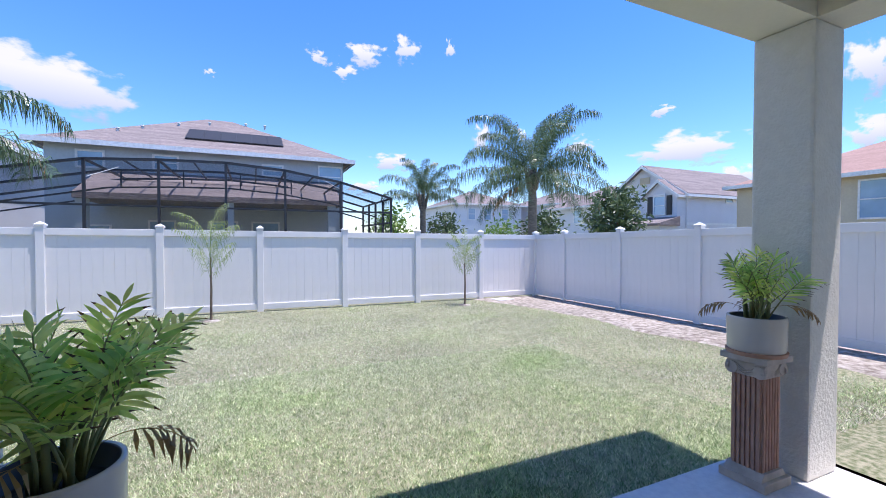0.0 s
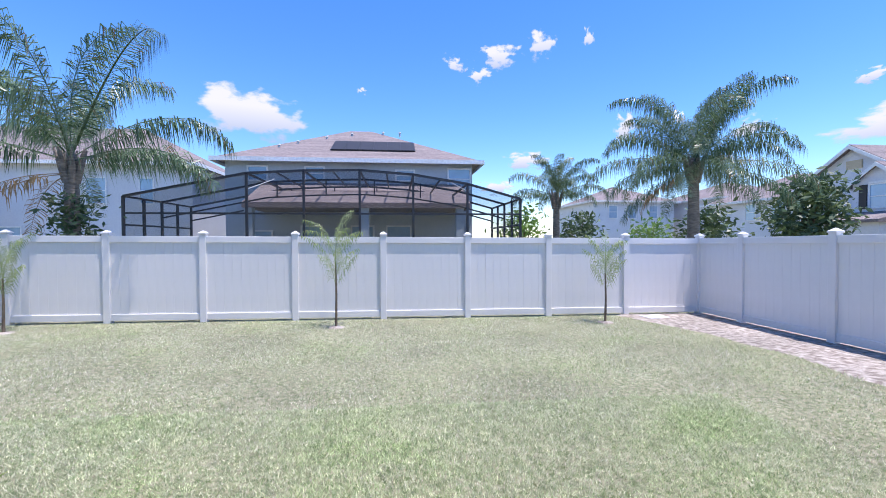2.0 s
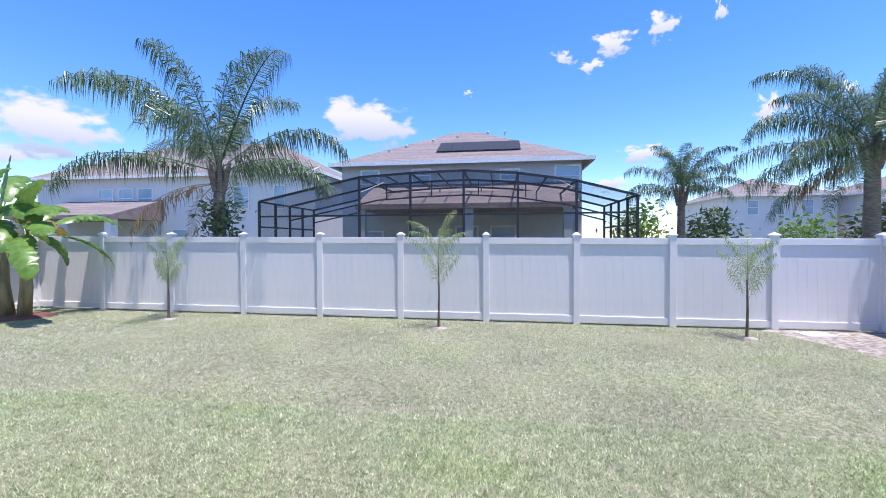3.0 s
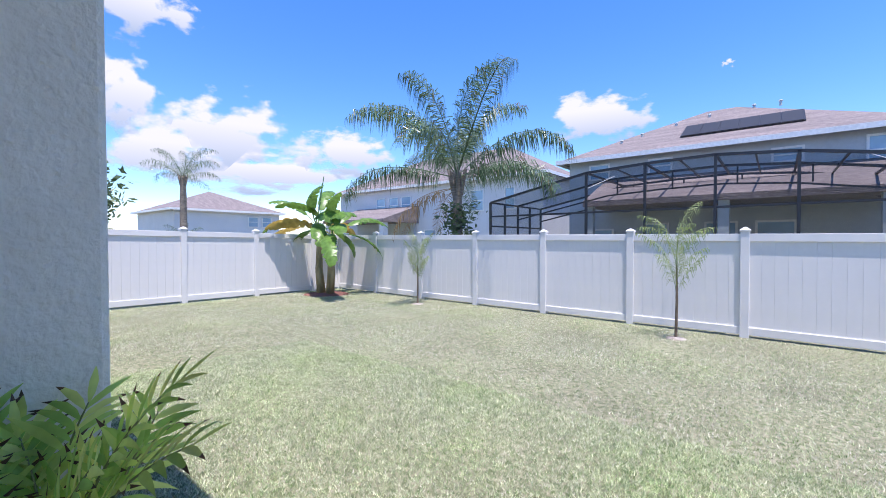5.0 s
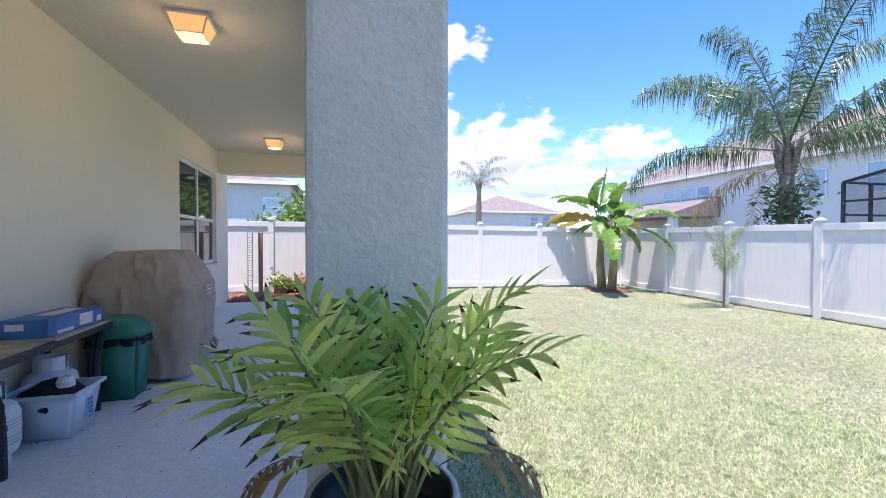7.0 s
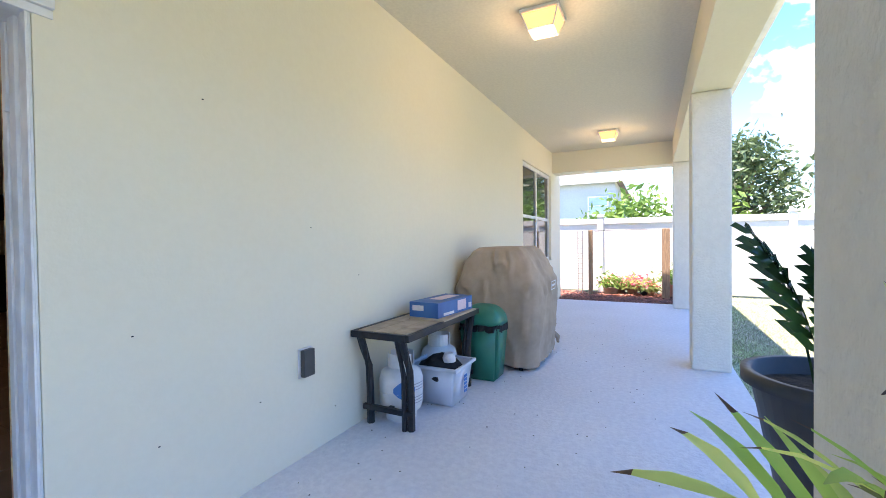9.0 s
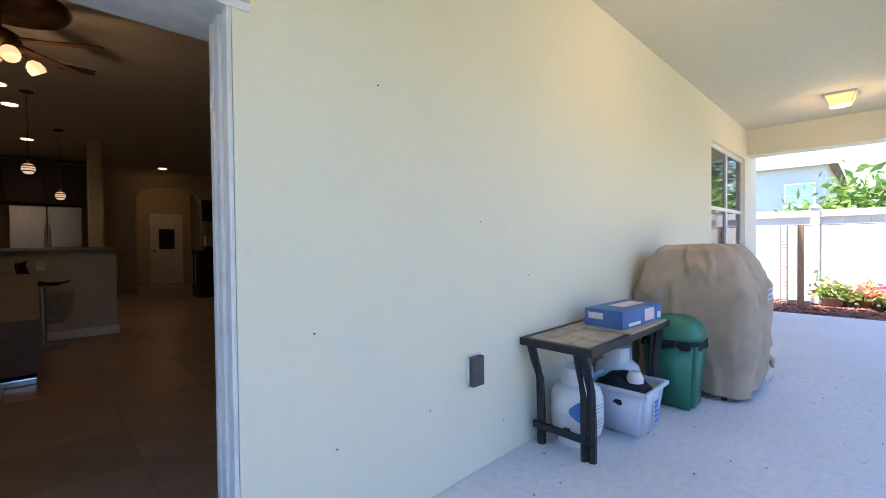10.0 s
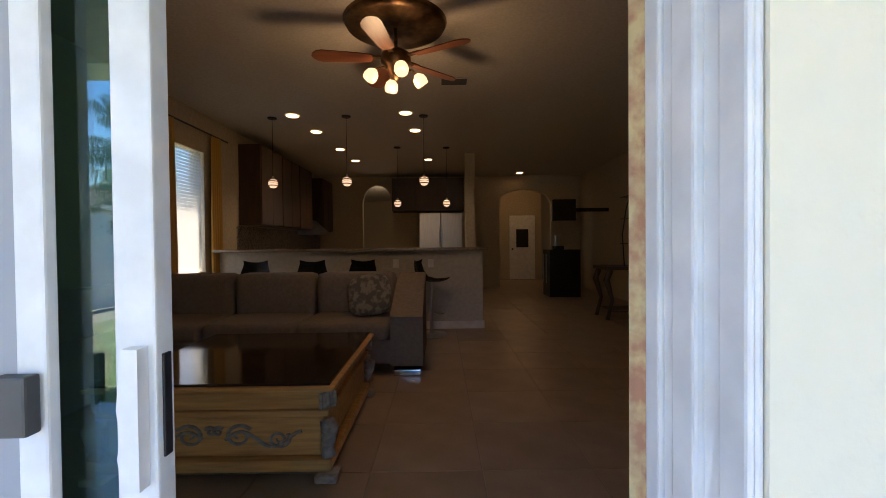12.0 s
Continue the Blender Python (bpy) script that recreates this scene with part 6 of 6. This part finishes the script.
# carved coffee table
M_CARVED = mat("honey_carved_wood", (0.74, 0.40, 0.13), (0.58, 0.29, 0.09), 14, 0.45, stretch=(0.3, 3, 3), bump=0.002, stain=0.15)
M_MARBLE = mat("dark_marble", (0.05, 0.035, 0.028), (0.02, 0.014, 0.012), 7, 0.08, detail=12)
M_SILVER = mat("silvered_carving", (0.42, 0.37, 0.30), (0.25, 0.21, 0.17), 30, 0.5)
ct = thing("coffee_table", "square carved honey-wood coffee table with a dark marble top", "coffee table", (2.465, -3.28, FL_IN))
ct.scale = (1.0, 1.0, 0.82)
part("plinth", boxm(-0.62, -0.62, 0.05, 0.62, 0.62, 0.13, bevel=0.02), M_CARVED, ct)
part("apron", boxm(-0.58, -0.58, 0.13, 0.58, 0.58, 0.40, bevel=0.03), M_CARVED, ct)
part("moulding", boxm(-0.61, -0.61, 0.40, 0.61, 0.61, 0.44, bevel=0.012), M_CARVED, ct)
part("frieze", boxm(-0.59, -0.59, 0.44, 0.59, 0.59, 0.575, bevel=0.012), M_CARVED, ct)
part("top_rim", boxm(-0.65, -0.65, 0.575, 0.65, 0.65, 0.605, bevel=0.012), M_CARVED, ct)
part("top", boxm(-0.62, -0.62, 0.605, 0.62, 0.62, 0.622, bevel=0.004), M_MARBLE, ct)
for sx in (-1, 1):
    for sy in (-1, 1):
        m = Matrix.Translation((sx * 0.575, sy * 0.575, 0)) @ Matrix.Rotation(math.atan2(sy, sx), 4, "Z")
        bm = bmesh.new()
        for i in range(5):
            add_tube(bm, m @ Vector((0.045, -0.04 + 0.02 * i, 0.46)), m @ Vector((0.045, -0.04 + 0.02 * i, 0.56)), 0.011, 0.011, 8)
        part("corner_fluting", bm, M_SILVER, ct)
        bm = bmesh.new()
        add_path(bm, [m @ Vector(p) for p in ((0.03, 0, 0.38), (0.06, 0, 0.33), (0.05, 0, 0.26), (0.035, 0, 0.2), (0.05, 0, 0.15))], [0.04, 0.048, 0.042, 0.034, 0.04], 10)
        part("corner_leaf", bm, M_SILVER, ct, smooth=True)
        part("foot", boxm(sx * 0.6 - 0.06, sy * 0.6 - 0.06, 0, sx * 0.6 + 0.06, sy * 0.6 + 0.06, 0.05, bevel=0.015), M_SILVER, ct)
for fy, rz in ((0.585, 0), (0.585, -90)):
    m = Matrix.Rotation(math.radians(rz), 4, "Z")
    for side in (-1, 1):
        for k, (c0, r0, turns) in enumerate((((0.13, 0.27), 0.075, 1.6), ((0.34, 0.25), 0.06, -1.6), ((0.02, 0.30), 0.03, 1.2))):
            pts = []
            for i in range(22):
                t = i / 21
                a = t * turns * 2 * math.pi + 0.6
                r = r0 * (1 - 0.8 * t)
                pts.append(m @ Vector((side * (c0[0] + r * math.cos(a)), fy, c0[1] + r * math.sin(a))))
            part("scroll", add_path(bmesh.new(), pts, [0.012 * (1 - 0.5 * i / 21) for i in range(22)], 6), M_SILVER, ct)
        pts = [m @ Vector((side * (0.06 + 0.40 * i / 14), fy, 0.25 + 0.05 * math.sin(i * 0.55))) for i in range(15)]
        part("scroll", add_path(bmesh.new(), pts, [0.011] * 15, 6), M_SILVER, ct)

# ceiling fan
M_BRASS = mat("aged_brass", (0.25, 0.15, 0.07), (0.12, 0.07, 0.04), 15, 0.35, metal=0.9)
M_BLADE = mat("walnut_blade", (0.22, 0.08, 0.04), (0.14, 0.05, 0.025), 10, 0.35, stretch=(0.4, 4, 4))
M_BULB = glow("lit_bulb_glass", (1.0, 0.62, 0.34), 0.22)
fan = thing("ceiling_fan", "ornate bronze ceiling fan with walnut blades and lit tulip shades", "ceiling fan", (1.61, -3.95, IN_C))
part("medallion", lathe([(0.0, -0.001), (0.42, -0.001), (0.40, -0.035), (0.30, -0.03), (0.22, -0.05), (0.10, -0.045), (0.0, -0.05)], 40), M_BRASS, fan, "round carved bronze ceiling medallion", smooth=True)
part("rod", tube((0, 0, -0.04), (0, 0, -0.24), 0.016, 0.016, 10), M_BRASS, fan)
part("motor", lathe([(0.0, -0.22), (0.06, -0.22), (0.12, -0.26), (0.125, -0.32), (0.08, -0.36), (0.06, -0.42), (0.03, -0.46), (0.0, -0.47)], 28), M_BRASS, fan, smooth=True)
for i in range(5):
    a = 0.12 + i * 2 * math.pi / 5
    bl = part("blade", add_prism(bmesh.new(), [(0.19, -0.045), (0.30, -0.06), (0.58, -0.075), (0.63, -0.06), (0.66, -0.03), (0.67, 0.0), (0.66, 0.03), (0.63, 0.06), (0.58, 0.075), (0.30, 0.06), (0.19, 0.045)], "z", -0.008, 0.0), M_BLADE, fan)
    bl.matrix_local = Matrix.Translation((0, 0, -0.29)) @ Matrix.Rotation(a, 4, "Z") @ Matrix.Rotation(0.2, 4, "X")
    ar = part("blade_arm", boxm(0.10, -0.02, -0.006, 0.24, 0.02, 0.006), M_BRASS, fan)
    ar.matrix_local = Matrix.Translation((0, 0, -0.285)) @ Matrix.Rotation(a, 4, "Z")
for i in range(4):
    a = math.pi / 2 + i * math.pi / 2 + 0.3
    c, s = math.cos(a), math.sin(a)
    part("light_arm", add_path(bmesh.new(), [(0.04 * c, 0.04 * s, -0.38), (0.13 * c, 0.13 * s, -0.37), (0.17 * c, 0.17 * s, -0.40)], [0.009] * 3, 6), M_BRASS, fan)
    m = Matrix.Translation((0.17 * c, 0.17 * s, -0.40)) @ Matrix.Rotation(a, 4, "Z") @ Matrix.Rotation(-0.6, 4, "Y")
    part("tulip_shade", lathe([(0.02, 0.0), (0.05, -0.03), (0.058, -0.07), (0.05, -0.10), (0.04, -0.10), (0.0, -0.08)], 16, m), M_BULB, fan, "glowing tulip glass shade")


def light_point(name, at, watts, color, size):
    d = bpy.data.lights.new(name, "POINT")
    d.energy, d.color, d.shadow_soft_size = watts, color, size
    new(name, d).location = at


light_point("fan_bulbs", (1.61, -3.95, IN_C - 0.72), 1.6, (1.0, 0.68, 0.40), 0.12)
M_CAN = glow("lit_downlight", (1.0, 0.84, 0.62), 0.35)
for x, y in ((1.72, -6.3), (1.64, -7.2), (1.5, -9.55), (3.30, -6.38), (3.22, -7.23), (3.14, -8.5), (3.07, -9.6), (-0.82, -11.4)):
    dl = thing("downlight", "round recessed ceiling downlight, lit", "downlight", (x, y, IN_C), 0, "recessed downlights")
    part("trim_ring", lathe([(0.075, -0.001), (0.10, -0.001), (0.095, -0.010), (0.075, -0.012)], 24), M_WHITE, dl)
    part("lens", lathe([(0.078, -0.016), (0.0, -0.016)], 24), M_CAN, dl)
for x, y in ((3.25, -7.45), (3.15, -9.5), (1.6, -8.5)):
    sd = bpy.data.lights.new("downlight_beam", "SPOT")
    sd.energy, sd.color, sd.spot_size, sd.spot_blend, sd.shadow_soft_size = 3.6, (1.0, 0.80, 0.58), radians(115), 0.6, 0.07
    new("downlight_beam", sd).location = (x, y, IN_C - 0.03)
# added fill lamps without fixtures, to brighten the spaces beyond the arches
light_point("hall_fill_light", (-1.096, -13.28, IN_C - 0.5), 0.55, (1.0, 0.62, 0.30), 0.15)
light_point("far_kitchen_fill_light", (3.04, -13.68, IN_C - 0.9), 2.2, (1.0, 0.85, 0.65), 0.15)
M_PENDGLASS = glow("lit_pendant_glass", (1.0, 0.70, 0.50), 0.12)
for x, y, z in ((3.63, -6.5, 0.93), (2.57, -6.45, 0.92), (1.48, -6.45, 0.92), (2.05, -8.4, 1.05), (1.13, -8.45, 1.05)):
    pd = thing("pendant_lamp", "small striped glass globe pendant lamp, lit", "pendant lamp", (x, y, IN_C), 0, "pendant lamps")
    part("rose", lathe([(0.0, -0.001), (0.065, -0.001), (0.06, -0.02), (0.0, -0.03)], 18), M_BLACK, pd)
    part("cord", tube((0, 0, -0.02), (0, 0, -z + 0.08), 0.004, 0.004, 6), M_BLACK, pd)
    part("cap", tube((0, 0, -z + 0.05), (0, 0, -z + 0.10), 0.022, 0.014, 12), M_STEEL, pd)
    part("globe", lathe([(0.0, -z - 0.07), (0.04, -z - 0.06), (0.065, -z - 0.02), (0.065, -z + 0.01), (0.045, -z + 0.05), (0.0, -z + 0.06)], 20), M_PENDGLASS, pd, smooth=True)
    for k in (-0.03, 0.0, 0.03):
        part("stripe", lathe([(0.060, -z + k - 0.008), (0.069, -z + k), (0.060, -z + k + 0.008)], 20), M_BRASS, pd)
av = thing("air_vent", "slotted white ceiling air vent", "air vent", (1.09, -5.18, IN_C))
part("frame", boxm(-0.16, -0.1, -0.012, 0.16, 0.1, -0.001, bevel=0.003), M_INCEIL, av)
for i in range(6):
    part("slat", boxm(-0.14, -0.08 + i * 0.028, -0.02, 0.14, -0.066 + i * 0.028, -0.012), M_GREYBOX, av)

# ---- soil strip along the side fence ----
bm = bmesh.new()
rows = []
for j in range(40):
    y = 1.2 + (9.93 - 1.2) * j / 39
    edge = 7.65 + 0.45 * noise.noise((0, y * 0.6, 2)) - 0.75 * max(0, (y - 7.6) / 2.3) - 0.25 * max(0, 1 - abs(y - 5.5) / 1.6)
    row = []
    for i in range(9):
        x = edge + (RIGHT_X + 0.30 - edge) * i / 8
        row.append(bm.verts.new((x, y, gz(x, y) + (0.018 if 0 < i else -0.03) + 0.012 * noise.noise((x * 4, y * 4, 1)))))
    rows.append(row)
for p, q in zip(rows, rows[1:]):
    for i in range(8):
        bm.faces.new((p[i], p[i + 1], q[i + 1], q[i]))
structure("soil_strip", bm, M_DIRT, "bare sandy soil strip along the fence", "soil", smooth=True)
pad = thing("drain_pad", "thin pale concrete pad in the grass by the fence", "concrete pad", (7.75, 9.55, gz(7.75, 9.55)), 8)
part("pad", boxm(-0.25, -0.18, 0.0, 0.25, 0.18, 0.035, bevel=0.01), M_SLAB, pad)

# ---- clouds ----
def cloud_material(name, seed, strength, dense):
    m = bpy.data.materials.new(name)
    m.use_nodes = True
    n, l = m.node_tree.nodes, m.node_tree.links
    n.remove(n["Principled BSDF"])
    co = n.new("ShaderNodeTexCoord")
    ln = n.new("ShaderNodeVectorMath")
    ln.operation = "LENGTH"
    l.new(co.outputs["Object"], ln.inputs[0])
    mp = n.new("ShaderNodeMapping")
    mp.inputs["Location"].default_value = (seed * 3.7, seed * 1.9, seed)
    l.new(co.outputs["Object"], mp.inputs["Vector"])
    nz = n.new("ShaderNodeTexNoise")
    nz.inputs["Scale"].default_value, nz.inputs["Detail"].default_value, nz.inputs["Roughness"].default_value = 2.0, 9, 0.52
    l.new(mp.outputs["Vector"], nz.inputs["Vector"])
    body = n.new("ShaderNodeMath")
    body.operation = "MULTIPLY_ADD"
    l.new(nz.outputs["Fac"], body.inputs[0])
    body.inputs[1].default_value = 2.4
    body.inputs[2].default_value = dense - 1.2
    sub = n.new("ShaderNodeMath")
    sub.operation = "SUBTRACT"
    l.new(body.outputs["Value"], sub.inputs[0])
    l.new(ln.outputs["Value"], sub.inputs[1])
    al = n.new("ShaderNodeMapRange")
    al.interpolation_type = "SMOOTHSTEP"
    al.inputs["From Min"].default_value, al.inputs["From Max"].default_value = -0.04, 0.36
    l.new(sub.outputs["Value"], al.inputs["Value"])
    # flat glowing backdrop; shaded base and sunlit top painted by a height ramp
    em = n.new("ShaderNodeEmission")
    em.inputs["Strength"].default_value = strength
    sh = n.new("ShaderNodeMapRange")
    sh.inputs["From Min"].default_value, sh.inputs["From Max"].default_value = -0.75, 0.25
    sp = n.new("ShaderNodeSeparateXYZ")
    l.new(co.outputs["Object"], sp.inputs["Vector"])
    l.new(sp.outputs["Y"], sh.inputs["Value"])
    cr = n.new("ShaderNodeValToRGB")
    cr.color_ramp.elements[0].color, cr.color_ramp.elements[1].color = (0.50, 0.62, 0.80, 1), (0.97, 0.98, 1.0, 1)
    l.new(sh.outputs["Result"], cr.inputs["Fac"])
    l.new(cr.outputs["Color"], em.inputs["Color"])
    tr2 = n.new("ShaderNodeBsdfTransparent")
    mix = n.new("ShaderNodeMixShader")
    l.new(al.outputs["Result"], mix.inputs["Fac"])
    l.new(tr2.outputs["BSDF"], mix.inputs[1])
    l.new(em.outputs["Emission"], mix.inputs[2])
    l.new(mix.outputs["Shader"], n["Material Output"].inputs["Surface"])
    return m


CLOUDS = [(18.1, 15.3, 12.8, 6.4, 0.62), (-13.9, 23.1, 5.9, 3.7, 0.45), (-19.5, 24.1, 4.3, 4.1, 0.40), (-8.0, 22.5, 4.1, 3.2, 0.30), (-11.4, 21.0, 4.8, 2.6, 0.30), (-25.3, 24.3, 1.7, 3.4, 0.30), (4.3, 19.2, 2.2, 2.0, 0.20), (-17.4, 10.4, 6.1, 2.8, 0.50), (-13.9, 7.1, 5.0, 2.2, 0.50), (-29.7, 13.5, 3.3, 3.7, 0.50), (-42.2, 12.0, 4.4, 2.7, 0.50), (-54.1, 10.5, 11.3, 4.5, 0.55), (-69.7, 16.3, 4.4, 5.4, 0.60), (-70.2, 10.2, 5.1, 4.1, 0.60), (-51.7, 15.2, 3.5, 1.9, 0.40), (-59.0, 7.2, 4.6, 3.1, 0.50), (74.1, 24.5, 9.6, 6.2, 0.62), (76.0, 15.6, 10.4, 8.7, 0.50), (65.7, 12.7, 15.5, 9.0, 0.62), (51.8, 11.4, 14.1, 6.6, 0.60), (73.0, 10.1, 14.8, 7.4, 0.55), (61.5, 8.6, 21.3, 5.8, 0.60)]
for k, (az, el, w, h, dense) in enumerate(CLOUDS):
    R = 1500.0
    a, e = radians(az), radians(el)
    w, h, dense = w * 1.15, h * 1.2, dense + 0.17
    c = Vector((-math.sin(a) * math.cos(e), math.cos(a) * math.cos(e), math.sin(e))) * R
    bm = bmesh.new()
    bmesh.ops.create_grid(bm, x_segments=1, y_segments=1, size=1.6)
    ob = part("cloud", bm, cloud_material("cloud_vapour", k + 1, 0.52, dense))
    ob.matrix_world = Matrix.Translation(c) @ (-c).to_track_quat("Z", "Y").to_matrix().to_4x4() @ Matrix.Diagonal((R * radians(w) / 2, R * radians(h) / 2, 1, 1))
    tagged(ob, "white cumulus cloud in the blue sky", "cloud", "clouds", "structure")

# ---- grass blades ----
def grass(name, count, x0, x1, y0, y1, h0, h1, w, material, seed):
    g = np.random.default_rng(seed)
    x, y = g.uniform(x0, x1, count), g.uniform(y0, y1, count)
    rag = 0.22 * np.sin(y * 2.3) + 0.13 * np.sin(y * 5.9 + 1.0) + g.normal(0, 0.13, count)
    keep = ~((x > 7.72 + rag) & (y > 1.5)) & ~((y > 7.6) & (x > 7.7 + rag - 0.33 * (y - 7.6)))
    x, y = x[keep], y[keep]
    n = len(x)
    z = -0.07 - 0.0125 * (y - 1.7) - 0.007 * x - 0.012
    a, t = g.uniform(0, 2 * np.pi, n), g.uniform(0, 2 * np.pi, n)
    h = g.uniform(h0, h1, n)
    lean = h * g.uniform(0.3, 1.3, n)
    ww = w * g.uniform(0.7, 1.4, n)
    co = np.empty((n, 3, 3))
    co[:, 0] = np.stack([x - ww * np.cos(a), y - ww * np.sin(a), z], 1)
    co[:, 1] = np.stack([x + ww * np.cos(a), y + ww * np.sin(a), z], 1)
    co[:, 2] = np.stack([x + lean * np.cos(t), y + lean * np.sin(t), z + h], 1)
    me = bpy.data.meshes.new(name)
    me.vertices.add(3 * n)
    me.vertices.foreach_set("co", co.ravel())
    me.loops.add(3 * n)
    me.loops.foreach_set("vertex_index", np.arange(3 * n, dtype=np.int32))
    me.polygons.add(n)
    me.polygons.foreach_set("loop_start", np.arange(0, 3 * n, 3, dtype=np.int32))
    me.polygons.foreach_set("loop_total", np.full(n, 3, dtype=np.int32))
    me.update(calc_edges=True)
    me.validate()
    me.materials.append(material)
    return tagged(new(name, me), "short dry green and straw grass blades", "grass", kind="stuff")


M_BLADE_G = leafy("grass_blade", (0.96, 0.96, 0.70), (0.13, 0.24, 0.06), 0.2, 0.3, 0.55, patch=(0.78, 0.92, 0.64))
M_BLADE_D = leafy("straw_blade", (0.97, 0.91, 0.80), (0.34, 0.29, 0.21), 0.2, 0.3, 0.7, patch=(0.78, 0.92, 0.64))
grass("grass", 380000, -9.1, 9.1, 1.68, 9.95, 0.015, 0.04, 0.0045, M_BLADE_G, 1)
grass("dry_grass", 280000, -9.1, 9.1, 1.68, 9.95, 0.012, 0.034, 0.0048, M_BLADE_D, 2)
grass("fine_grass", 430000, -3.5, 5.5, 1.68, 5.0, 0.015, 0.036, 0.004, M_BLADE_G, 3)

# ---- indoor floor tiles ----
ft = bpy.data.objects["floor_inside"]
base = boxm(0.003, 0.003, -0.01, 0.597, 0.597, 0.0, bevel=0.002)
tile_me = bpy.data.meshes.new("tile")
base.to_mesh(tile_me)
base.free()
tile_me.materials.append(M_FLOORTILE)
for i in range(12):
    for j in range(22):
        o = new("tile", tile_me)
        o.parent = ft
        o.location = (RX0 + 0.6 * i, RY1 + 0.12 - 0.6 * (j + 1), FL_IN)
